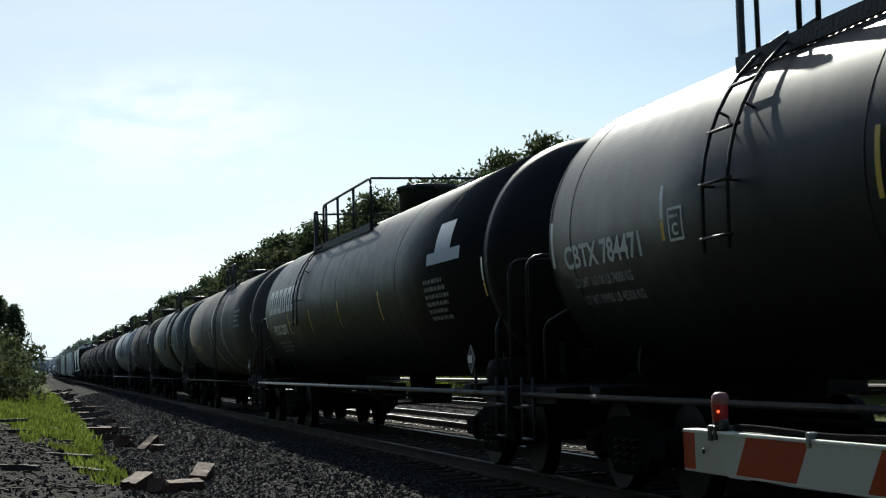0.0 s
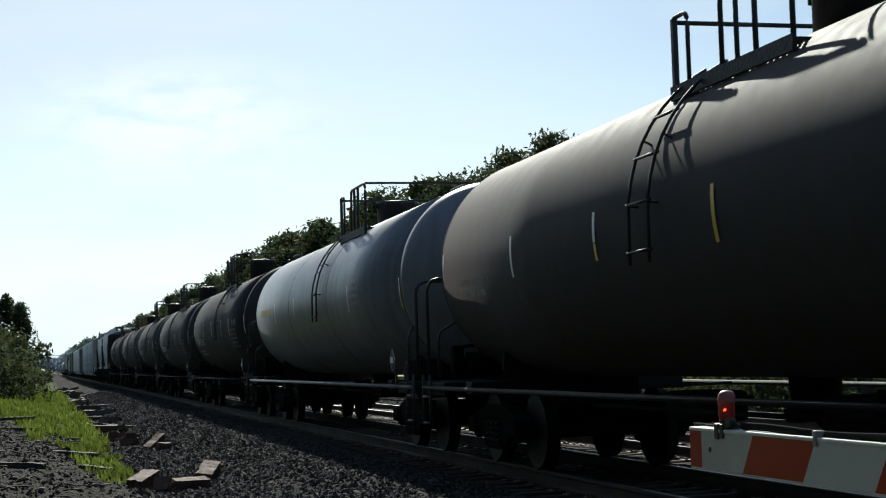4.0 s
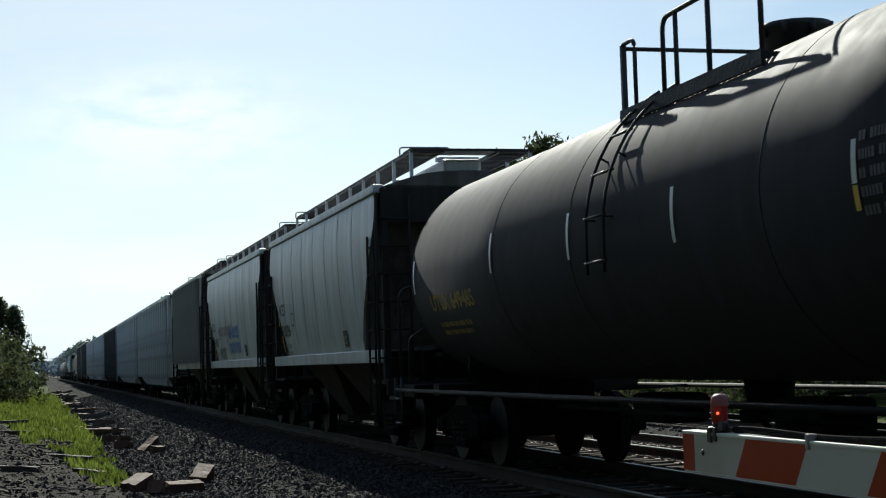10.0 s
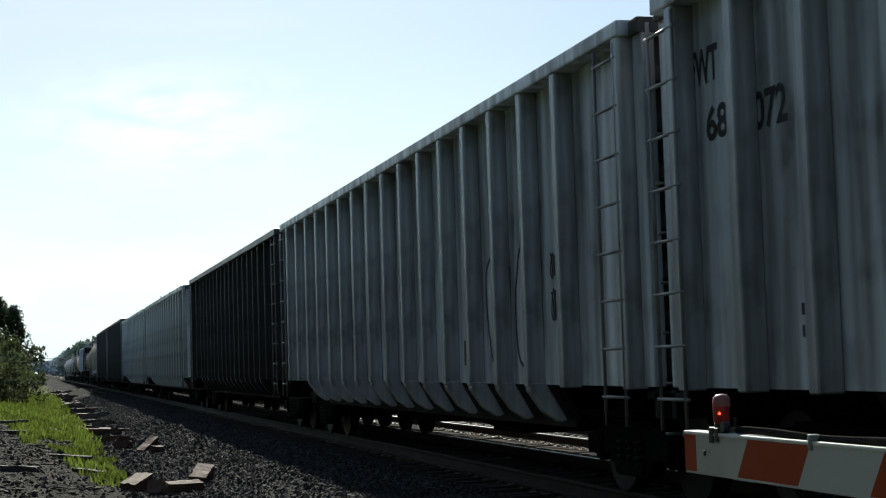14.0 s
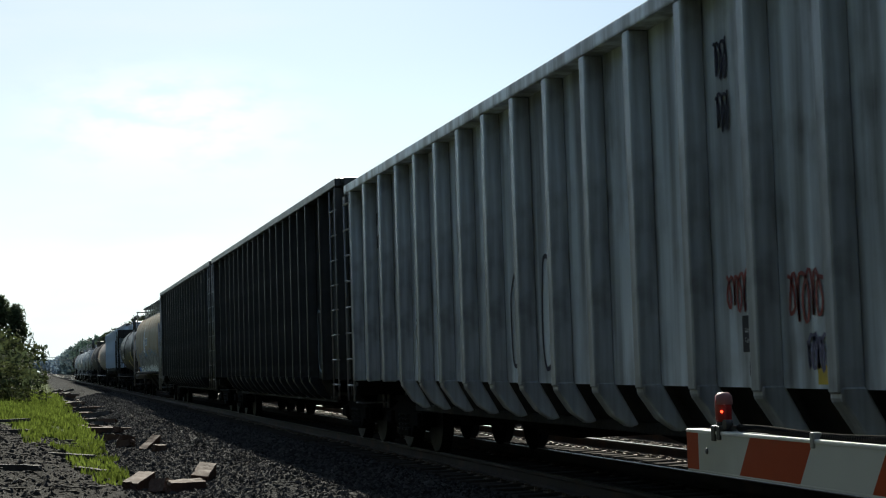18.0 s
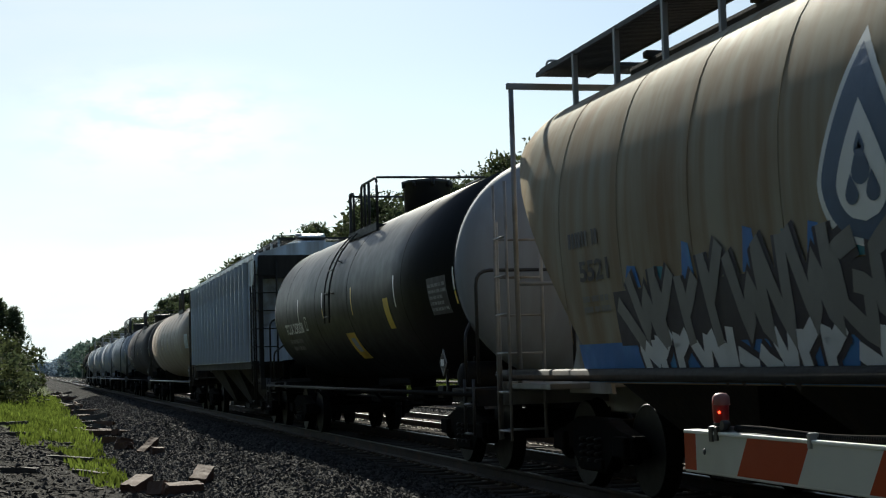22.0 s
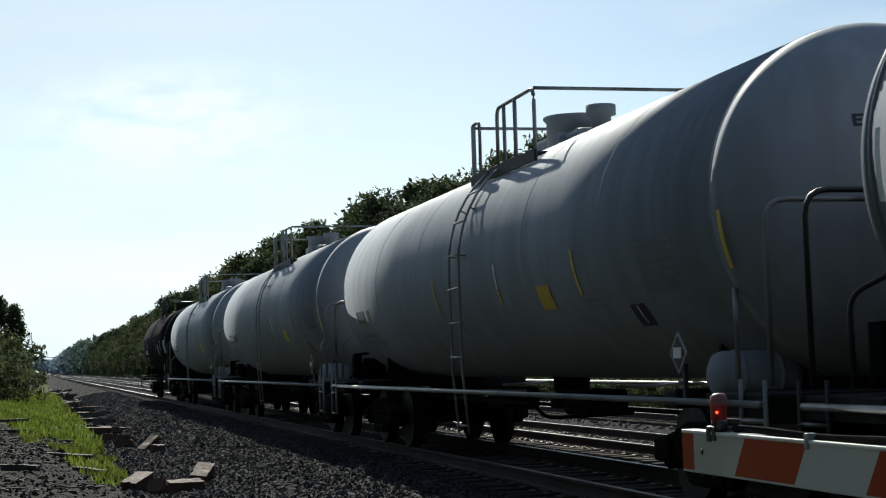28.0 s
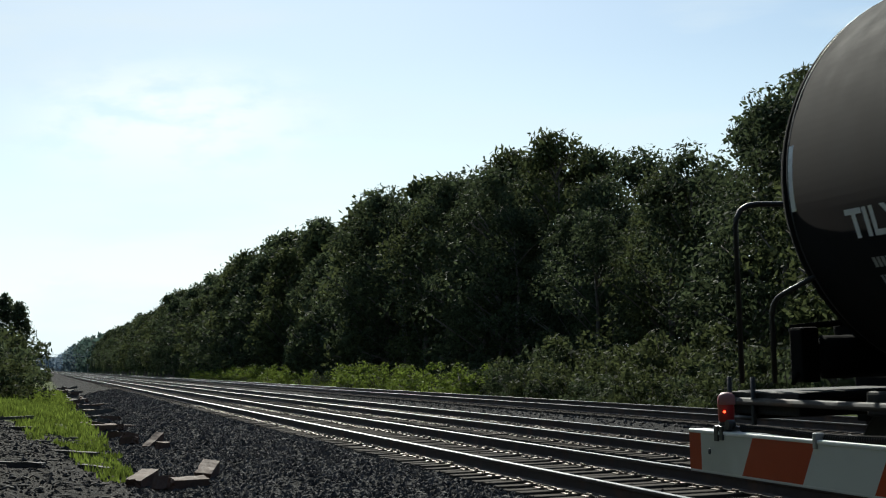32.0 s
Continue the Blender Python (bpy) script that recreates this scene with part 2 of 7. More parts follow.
# ---- mesh tools ----
def box(bm, c, s, bevel=0.0, m=None):
    r = bmesh.ops.create_cube(bm, size=1.0, matrix=Matrix.Translation(c) @ (m or Matrix()) @ Matrix.Diagonal((*s, 1)))
    if bevel:
        es = list({e for v in r["verts"] for e in v.link_edges})
        bmesh.ops.bevel(bm, geom=es, offset=bevel, segments=2, affect="EDGES", profile=0.6)
    return bm


def tube(bm, pts, r, n=8, caps=True):
    """A round bar along a line of points."""
    pts = [Vector(p) for p in pts]
    rings = []
    for i, p in enumerate(pts):
        a = (pts[min(i + 1, len(pts) - 1)] - pts[max(i - 1, 0)]).normalized()
        u = a.cross(Vector((0, 0, 1)))
        if u.length < 0.1:
            u = a.cross(Vector((0, 1, 0)))
        u.normalize()
        w = a.cross(u)
        rings.append([bm.verts.new(p + (u * math.cos(k * math.tau / n) + w * math.sin(k * math.tau / n)) * r) for k in range(n)])
    for a, b in zip(rings, rings[1:]):
        for k in range(n):
            bm.faces.new((a[k], a[(k + 1) % n], b[(k + 1) % n], b[k])).smooth = True
    if caps:
        bm.faces.new(rings[0][::-1])
        bm.faces.new(rings[-1])
    return bm


def bend(pts, r=0.08, n=4):
    """Round off the corners of a line of points."""
    pts = [Vector(p) for p in pts]
    out = [pts[0]]
    for a, b, c in zip(pts, pts[1:], pts[2:]):
        d = min(r, (a - b).length / 2, (c - b).length / 2)
        p, q = b + (a - b).normalized() * d, b + (c - b).normalized() * d
        out += [p.lerp(b, k / n).lerp(b.lerp(q, k / n), k / n) for k in range(n + 1)]
    return out + [pts[-1]]


def lathe(bm, profile, n=24, axis="y", at=(0, 0, 0), smooth=True, start=0.0, sweep=math.tau):
    """Turn a line of (along, radius) about an axis."""
    at = Vector(at)
    full = abs(sweep - math.tau) < 1e-6
    count = n if full else n + 1
    rows = []
    for a, r in profile:
        row = []
        for k in range(count):
            f = start + sweep * k / n
            c, s = math.cos(f) * r, math.sin(f) * r
            row.append(bm.verts.new(at + Vector({"x": (a, c, s), "y": (c, a, s), "z": (c, s, a)}[axis])))
        rows.append(row)
    for a, b in zip(rows, rows[1:]):
        for k in range(n):
            j = (k + 1) % count
            bm.faces.new((a[k], a[j], b[j], b[k])).smooth = smooth
    if full:
        for row in (rows[0], rows[-1]):
            if profile[rows.index(row)][1] > 1e-4:
                bm.faces.new(row)
    return bm


def prism(bm, outline, a, z, axis="y"):
    """Extrude an outline of (u, v) from a to z along an axis; u, v are the other two axes in order."""
    put = {"x": lambda u, v, w: (w, u, v), "y": lambda u, v, w: (u, w, v), "z": lambda u, v, w: (u, v, w)}[axis]
    one = [bm.verts.new(put(u, v, a)) for u, v in outline]
    two = [bm.verts.new(put(u, v, z)) for u, v in outline]
    bm.faces.new(one), bm.faces.new(two[::-1])
    for k in range(len(outline)):
        j = (k + 1) % len(outline)
        bm.faces.new((one[j], one[k], two[k], two[j]))
    return bm


KEPT = {}


def part(name, bm, mat, parent=None, label="", key=None):
    """Link a bmesh as one mesh object under a thing or a part; a key shares the mesh between alike parts."""
    if key and key in KEPT:
        me = KEPT[key]
    else:
        bmesh.ops.recalc_face_normals(bm, faces=bm.faces)
        me = bpy.data.meshes.new(name)
        bm.to_mesh(me)
        bm.free()
        me.materials.append(mat)
        if key:
            KEPT[key] = me
    ob = new(name, me)
    ob.parent = parent
    if label:
        ob["label"] = label
    return ob


def shared(name, key, make, mat, parent, at=None, label=""):
    """A part whose mesh is made once for its key."""
    if key not in KEPT:
        bm = bmesh.new()
        make(bm)
        ob = part(name, bm, mat, parent, label, key)
    else:
        ob = part(name, None, mat, parent, label, key)
    if at is not None:
        ob.matrix_basis = at if isinstance(at, Matrix) else Matrix.Translation(at)
    return ob


def letters(text, size, width=None):
    """The flat mesh of a line of writing: points (u, v) from its lower left corner, and faces."""
    cu = bpy.data.curves.new("writing", "FONT")
    cu.body, cu.size, cu.resolution_u, cu.offset = text, size, 3, size * 0.028
    ob = bpy.data.objects.new("writing", cu)
    me = bpy.data.meshes.new_from_object(ob)
    pts = [(v.co.x, v.co.y) for v in me.vertices]
    faces = [tuple(p.vertices) for p in me.polygons]
    bpy.data.objects.remove(ob)
    bpy.data.meshes.remove(me)
    if width and pts:
        k = width / max(p[0] for p in pts)
        pts = [(u * k, v) for u, v in pts]
    return pts, faces


def bars(w, h, n, seed, fill=0.55):
    """Writing too small to read: rows of words made of plain upright bars."""
    rnd = random.Random(seed)
    pts, faces = [], []
    hh = h / n * fill
    for i in range(n):
        u, v, end = 0.0, h * (n - 1 - i) / n, w * rnd.uniform(0.75, 1.0)
        while u < end:
            for _ in range(rnd.randint(2, 6)):
                k, d = len(pts), hh * rnd.uniform(0.35, 0.6)
                pts += [(u, v), (u + d, v), (u + d, v + hh), (u, v + hh)]
                faces.append((k, k + 1, k + 2, k + 3))
                u += d + hh * 0.22
                if u > end:
                    break
            u += hh * 0.7
    return pts, faces


def plate(w, h, nu=1, nv=6):
    pts = [(w * i / nu, h * j / nv) for j in range(nv + 1) for i in range(nu + 1)]
    faces = [(j * (nu + 1) + i, j * (nu + 1) + i + 1, (j + 1) * (nu + 1) + i + 1, (j + 1) * (nu + 1) + i) for j in range(nv) for i in range(nu)]
    return pts, faces


def frame_of(w, h, t):
    """The four sides of a box, painted as thin strips."""
    pts, faces = [], []
    for u, v, a, b in ((0, 0, w, t), (0, h - t, w, t), (0, 0, t, h), (w - t, 0, t, h)):
        p, f = plate(a, b, 1, 6)
        faces += [tuple(x + len(pts) for x in q) for q in f]
        pts += [(u + x, v + y) for x, y in p]
    return pts, faces


def outline_of(pts2, width, closed=True):
    """A ribbon along a line of (u, v)."""
    pts, faces = [], []
    n = len(pts2)
    for i in range(n):
        a, b = Vector(pts2[(i - 1) % n if closed else max(i - 1, 0)]), Vector(pts2[(i + 1) % n if closed else min(i + 1, n - 1)])
        d = (b - a).normalized()
        q = Vector((-d.y, d.x)) * width / 2
        p = Vector(pts2[i])
        pts += [tuple(p + q), tuple(p - q)]
    for i in range(n if closed else n - 1):
        j = (i + 1) % n
        faces.append((2 * i, 2 * i + 1, 2 * j + 1, 2 * j))
    return pts, faces


def paint_on(name, flat, mat, parent, surface, label=""):
    """Lay a flat mesh of (u, v) on a thing: surface(u, v) gives the place."""
    pts, faces = flat
    if not pts:
        return None
    me = bpy.data.meshes.new(name)
    me.from_pydata([surface(u, v) for u, v in pts], [], faces)
    me.materials.append(mat)
    ob = new(name, me)
    ob.parent = parent
    if name in ("graffiti", "small_writing"):
        tagged(ob, kind="stuff")
    if label:
        ob["label"] = label
    return ob


def scrawl(seed, w, h, n=5, width=0.03):
    """Dense looping spray-can handwriting in one or more rows."""
    rnd = random.Random(seed)
    pts, faces = [], []
    rows = max(1, round(h / 0.42))
    for j in range(rows):
        v0, hh = h * (rows - 1 - j) / rows, h / rows * 0.9
        loops = max(3, round(w / (hh * 0.26)))
        big = [rnd.uniform(0.55, 1.0) for _ in range(loops + 2)]
        line = []
        for k in range(loops * 12 + 1):
            f, th = k / (loops * 12), k * math.tau / 12
            tall = big[k // 12] * (1 - k % 12 / 12) + big[k // 12 + 1] * (k % 12 / 12)
            line.append((w * (0.06 + 0.88 * f) + 0.17 * hh * math.sin(th) * (0.6 + 0.4 * math.sin(f * 17 + seed)), v0 + hh * 0.5 + hh * 0.46 * tall * math.cos(th) + 0.05 * hh * math.sin(th * 2.3 + seed)))
        p, fc = outline_of(line, width, False)
        faces += [tuple(x + len(pts) for x in q) for q in fc]
        pts += p
    return pts, faces


def handwriting(w, h, width=0.03):
    """Loose, tall, slanting spray-can letters, one stroke after the other."""
    strokes = [[(0.07, 0.95), (0.03, 0.45), (0.0, 0.0)], [(0.13, 0.62), (0.03, 0.35), (0.09, 0.12), (0.18, 0.02)],
               [(0.2, 0.05), (0.2, 0.4), (0.25, 0.5), (0.28, 0.1), (0.33, 0.5), (0.34, 0.15), (0.38, 0.02), (0.43, 0.3), (0.46, 0.62)],
               [(0.5, 0.25), (0.6, 0.36), (0.72, 0.55)], [(0.66, 1.0), (0.63, 0.5), (0.66, 0.3), (0.74, 0.42), (0.7, 0.62)],
               [(0.78, 0.5), (0.84, 0.62), (0.9, 0.35), (0.8, 0.3), (0.86, 0.75), (0.95, 0.72), (1.0, 0.4), (0.92, 0.3)]]
    pts, faces = [], []
    for line in strokes:
        soft = [(u * w, v * h) for u, v in line]
        smooth = []
        for i in range(len(soft) - 1):
            p0, p1, p2, p3 = (Vector(soft[max(0, min(len(soft) - 1, i + d))]) for d in (-1, 0, 1, 2))
            smooth += [tuple(0.5 * (2 * p1 + (p2 - p0) * t + (2 * p0 - 5 * p1 + 4 * p2 - p3) * t * t + (3 * p1 - p0 - 3 * p2 + p3) * t ** 3)) for t in (0, 0.25, 0.5, 0.75)]
        p, fc = outline_of(smooth + [soft[-1]], width, False)
        faces += [tuple(x + len(pts) for x in q) for q in fc]
        pts += p
    return pts, faces


def arch(w, h, width=0.05):
    """A tall rounded loop, filled, and its outline."""
    rnd = random.Random(int(w * 977 + h * 131))
    ph, amp = rnd.uniform(0, 6), rnd.uniform(0.03, 0.08)
    ring = []
    for a in [math.tau * k / 32 for k in range(32)]:
        c, q = math.cos(a), math.sin(a)
        wob = 1 + amp * math.sin(3 * a + ph) + 0.04 * math.sin(5 * a + 2 * ph)
        ring.append((w / 2 + w / 2 * wob * math.copysign(abs(c) ** 0.7, c), h / 2 + h / 2 * wob * math.copysign(abs(q) ** 0.6, q)))
    edge = outline_of(ring, width)
    return ([(w / 2, h / 2)] + ring, [(0, 1 + k, 1 + (k + 1) % 32) for k in range(32)]), edge


def stroke(path, b):
    """A flat stroke of width b along a bent line."""
    pts, fs = [], []
    for i, (x, y) in enumerate(path):
        (x0, y0), (x1, y1) = path[max(0, i - 1)], path[min(len(path) - 1, i + 1)]
        d = math.hypot(x1 - x0, y1 - y0) or 1.0
        nx, ny = -(y1 - y0) / d * b / 2, (x1 - x0) / d * b / 2
        pts += [(x - nx, y - ny), (x + nx, y + ny)]
    for i in range(len(path) - 1):
        fs.append((2 * i, 2 * i + 2, 2 * i + 3, 2 * i + 1))
    return pts, fs


def slashes(seed, w, h, count, fat=0.15, lean=0.3, tops=0.25):
    """Angular leaning letters of fat strokes: bodies, and the dark ground a little wider than they are."""
    rnd = random.Random(seed)
    shapes = (((0, 0), (0.05, 1), (0.5, 0.35), (0.55, 1)), ((0, 1), (0.3, 0), (0.6, 1)), ((0, 0), (0.1, 1), (0.12, 0.5), (0.6, 1.05)), ((0.12, 0.5), (0.35, 0.3), (0.65, -0.02)),
              ((0, 1), (0.15, 0.05), (0.4, 0.7), (0.55, 0), (0.75, 1)), ((0.6, 0.95), (0.15, 0.8), (0.05, 0.25), (0.45, 0.0), (0.6, 0.45), (0.35, 0.5)), ((0, 0), (0.1, 0.9), (0.5, 1.0), (0.6, 0.6), (0.15, 0.45), (0.65, 0.0)))
    fill, ground = ([], []), ([], [])
    for i in range(count):
        u, wide = w * i / count, w / count * 1.45
        top = h * (1 + tops * rnd.uniform(-0.8, 1.0))
        line = [(u + wide * x - lean * h * (y - 0.5) + rnd.uniform(-0.02, 0.02), top * y + rnd.uniform(-0.03, 0.03)) for x, y in shapes[rnd.randrange(len(shapes))]]
        fine = []
        for (x0, y0), (x1, y1) in zip(line, line[1:]):
            fine += [(x0 + (x1 - x0) * f / 4, y0 + (y1 - y0) * f / 4) for f in range(4)]
        fine.append(line[-1])
        for out, b in ((fill, fat), (ground, fat + 0.11)):
            pts, fs = stroke(fine, b)
            k = len(out[0])
            out[0].extend(pts)
            out[1].extend([tuple(q + k for q in f) for f in fs])
    return fill, ground


def bubble(seed, w, h, n=6):
    """Fat spray-can letters: filled shapes and their outlines, side by side."""
    rnd = random.Random(seed)
    fills, edges = ([], []), ([], [])
    for i in range(n):
        cx, ring = w * (i + 0.5) / n, []
        ph = rnd.uniform(0, 6)
        for k in range(20):
            q = math.tau * k / 20
            c, s = math.cos(q), math.sin(q)
            sq = 1 / max(abs(c), abs(s)) ** 0.6
            wob = 1 + 0.16 * math.sin(2 * q + ph) + 0.1 * math.sin(5 * q + 2 * ph)
            ring.append((cx + 0.52 * w / n * c * sq * wob, h / 2 + 0.48 * h * s * sq * wob))
        k = len(fills[0])
        fills[0].extend([(cx, h / 2)] + ring)
        fills[1].extend([(k, k + 1 + j, k + 1 + (j + 1) % 20) for j in range(20)])
        p, fc = outline_of(ring, 0.07)
        k = len(edges[0])
        edges[0].extend(p)
        edges[1].extend([tuple(x + k for x in q) for q in fc])
        line = [(cx - 0.15 * w / n + 0.3 * w / n * j / 7, h * (0.3 + 0.4 * abs(math.sin(ph + j * 0.7)))) for j in range(8)]
        p, fc = outline_of(line, 0.06, False)
        k = len(edges[0])
        edges[0].extend(p)
        edges[1].extend([tuple(x + k for x in q) for q in fc])
    return fills, edges

# ---- ground and tracks ----
def ground_z(x, y):
    """Height of the ground over the rails of the near track."""
    knots = ((-400, 1.2), (-9, 0.9), (-5, 0.45), (-3, 0.12), (-1.6, -0.16), (-0.4, -0.34), (0.9, -0.58), (1.7, -0.66), (2.3, -0.60), (4.2, -0.28), (4.9, -0.22), (8.2, -0.22), (8.6, -0.36), (12.1, -0.36), (13.2, -0.5), (14.2, -0.36), (17.2, -0.36), (18.6, -0.75), (20.5, -0.7), (24, -0.3), (60, 0.3), (400, 0.5))
    z = knots[-1][1]
    for (a, za), (b, zb) in zip(knots, knots[1:]):
        if x <= b:
            f = max(0.0, (x - a) / (b - a))
            z = za + (zb - za) * (f * f * (3 - 2 * f))
            break
    rough = 0.0
    if x < 1.6:
        rough = 0.07 * noise.noise((x * 0.9, y * 0.35, 0)) + 0.03 * noise.noise((x * 3, y * 2, 4))
    elif x < 4.2:
        rough = 0.035 * noise.noise((x * 1.5, y * 0.7, 2))
    elif x > 17.5:
        rough = 0.15 * noise.noise((x * 0.4, y * 0.3, 1))
    return z + rough


def ground_material():
    m = material("ballast_and_earth", (0.12, 0.12, 0.125), 0.95, bump=0, spec=0.04)
    n, l = m.node_tree.nodes, m.node_tree.links
    b = n["Principled BSDF"]
    co = n.new("ShaderNodeTexCoord")
    sep = n.new("ShaderNodeSeparateXYZ")
    l.new(co.outputs["Object"], sep.inputs["Vector"])

    def noise_of(scale, detail=4):
        t = n.new("ShaderNodeTexNoise")
        t.inputs["Scale"].default_value, t.inputs["Detail"].default_value = scale, detail
        l.new(co.outputs["Object"], t.inputs["Vector"])
        return t.outputs["Fac"]

    def rng(v, a, z, to0=0.0, to1=1.0):
        r = n.new("ShaderNodeMapRange")
        for k, q in (("From Min", a), ("From Max", z), ("To Min", to0), ("To Max", to1)):
            r.inputs[k].default_value = q
        l.new(v, r.inputs["Value"])
        return r.outputs["Result"]

    def mix(f, a, c):
        x = n.new("ShaderNodeMixRGB")
        for k, v in (("Fac", f), ("Color1", a), ("Color2", c)):
            if isinstance(v, tuple):
                x.inputs[k].default_value = (*v, 1)
            else:
                l.new(v, x.inputs[k])
        return x.outputs["Color"]

    def add(a, c, kind="ADD"):
        q = n.new("ShaderNodeMath")
        q.operation = kind
        for i, v in enumerate((a, c)):
            if isinstance(v, (int, float)):
                q.inputs[i].default_value = v
            else:
                l.new(v, q.inputs[i])
        return q.outputs[0]

    vor = n.new("ShaderNodeTexVoronoi")
    vor.inputs["Scale"].default_value = 16
    l.new(co.outputs["Object"], vor.inputs["Vector"])
    stones = mix(rng(vor.outputs["Color"], 0.2, 0.9), (0.0048, 0.0048, 0.005), (0.034, 0.0335, 0.034))
    stones = mix(rng(noise_of(0.5), 0.4, 0.7), stones, (0.026, 0.024, 0.023))
    earth = mix(rng(noise_of(3.5, 8), 0.35, 0.65), (0.015, 0.0135, 0.012), (0.044, 0.039, 0.034))
    grass = mix(rng(noise_of(2.0, 6), 0.35, 0.7), (0.06, 0.08, 0.022), (0.10, 0.12, 0.037))
    wob = add(sep.outputs["X"], rng(noise_of(0.6, 5), 0.3, 0.7, -0.7, 0.7))
    col = mix(rng(wob, 1.2, 2.0), earth, stones)
    # dark band in the near track: brake dust, with the train's shade painted in
    dust_and_shade = add(rng(wob, 3.5, 4.7), rng(wob, 8.6, 7.9), "MULTIPLY")
    col = mix(dust_and_shade, col, (0.011, 0.010, 0.009))
    col = mix(rng(wob, 17.6, 18.4), col, grass)
    col = mix(rng(wob, -1.8, -2.6), col, grass)
    far = add(rng(add(add(wob, 10.0, "MULTIPLY"), sep.outputs["Y"]), 42, 50), rng(wob, 1.6, 1.2), "MULTIPLY")
    col = mix(far, col, grass)
    l.new(col, b.inputs["Base Color"])
    bp = n.new("ShaderNodeBump")
    bp.inputs["Strength"].default_value, bp.inputs["Distance"].default_value = 1.0, 0.06
    l.new(vor.outputs["Distance"], bp.inputs["Height"])
    l.new(bp.outputs["Normal"], b.inputs["Normal"])
    return m


def lay_ground():
    xs = [-400, -150, -60, -25, -14, -9, -7, -5] + [-4 + 0.25 * k for k in range(36)] + [5.0, 6.5, 8.2, 8.6, 10.4, 12.1, 12.6, 13.2, 13.8, 14.2, 15.6, 17.2, 17.8, 18.6, 19.5, 20.5, 22, 24, 28, 36, 60, 150, 400]
    ys = [-60, -20, 0, 5] + [8 + 0.4 * k for k in range(120)] + [56 + 2 * k for k in range(40)] + [140 + 12 * k for k in range(40)] + [640, 900, 1500, 3000]
    bm = bmesh.new()
    g = [[bm.verts.new((x, y, ground_z(x, y))) for x in xs] for y in ys]
    for j in range(len(ys) - 1):
        for i in range(len(xs) - 1):
            bm.faces.new((g[j][i], g[j][i + 1], g[j + 1][i + 1], g[j + 1][i])).smooth = True
    ob = part("ground", bm, ground_material())
    tagged(ob, "dark ballast shoulder, dirt ditch and weedy bank beside the tracks", "ground", kind="structure")


lay_ground()
TIEWOOD = material("weathered_tie_wood", (0.062, 0.053, 0.045), 0.95, spec=0.03, second=(0.03, 0.026, 0.022), grain=9, bump=0.5)
PLATE = material("tie_plate", (0.16, 0.14, 0.12), 0.5, 0.6, second=(0.12, 0.08, 0.05))


def rail_mesh(bm, y0, y1):
    o = [(-0.07, 0), (0.07, 0), (0.07, 0.012), (0.012, 0.035), (0.01, 0.125), (0.036, 0.14), (0.036, 0.165), (-0.036, 0.165), (-0.036, 0.14), (-0.01, 0.125), (-0.012, 0.035), (-0.07, 0.012)]
    cuts = [y0, 0, 40, 120, 300, y1]
    for a, b in zip(cuts, cuts[1:]):
        prism(bm, [(x, z - 0.173) for x, z in o], a, b, "y")


def tie_mesh(bm):
    box(bm, (0, 0, -0.26), (2.6, 0.22, 0.17), 0.012)


def plate_mesh(bm):
    box(bm, (0, 0, -0.172), (0.36, 0.17, 0.016))
    for x, y in ((-0.12, 0.05), (-0.12, -0.05), (0.12, 0.05), (0.12, -0.05)):
        box(bm, (x, y, -0.155), (0.035, 0.035, 0.03))


def lay_tracks():
    for i, (mid, z) in enumerate(TRACKS):
        tr = tagged(new("track"), ("near main track" if i == 0 else "track beyond the train") + " with polished rails on weathered wooden ties", "railway track", "parallel tracks", "structure")
        tr.location = (mid, 0, z)
        for s in (-1, 1):
            r = shared("rail", "rail", lambda bm: rail_mesh(bm, -60, 1500), RAILSIDE, tr, (s * GAUGE / 2, 0, 0))
            shared("rail_head", "rail_head", lambda bm: [box(bm, (0, (a + b) / 2, -0.0035), (0.064, b - a, 0.007)) for a, b in ((-60, 0), (0, 60), (60, 200), (200, 1500))], RAILTOP, r, None, "shiny worn running surface")
        rnd = random.Random(5 + i)
        rest = bmesh.new()
        y, k = -12.0, 0
        while y < 420:
            near = i == 0 and 8 <= y < 62
            mid_on = i == 1 and 22 <= y < 60
            if near or mid_on:
                t = shared("tie", "tie", tie_mesh, TIEWOOD, tr, Matrix.Translation((rnd.uniform(-0.05, 0.05), y, rnd.uniform(-0.015, 0.005))) @ Matrix.Rotation(rnd.uniform(-0.015, 0.015), 4, "Z"))
                for s in (-1, 1):
                    shared("tie_plate", "tie_plate", plate_mesh, PLATE, t, (s * GAUGE / 2, 0, 0))
            else:
                box(rest, (rnd.uniform(-0.05, 0.05), y, -0.26), (2.6, 0.22, 0.17))
                for s in (-1, 1):
                    box(rest, (s * GAUGE / 2, y, -0.168), (0.36, 0.17, 0.02))
            y += 0.495 if y < 160 else 0.99
            k += 1
        tagged(part("far_ties", rest, TIEWOOD, tr), kind="stuff")


lay_tracks()


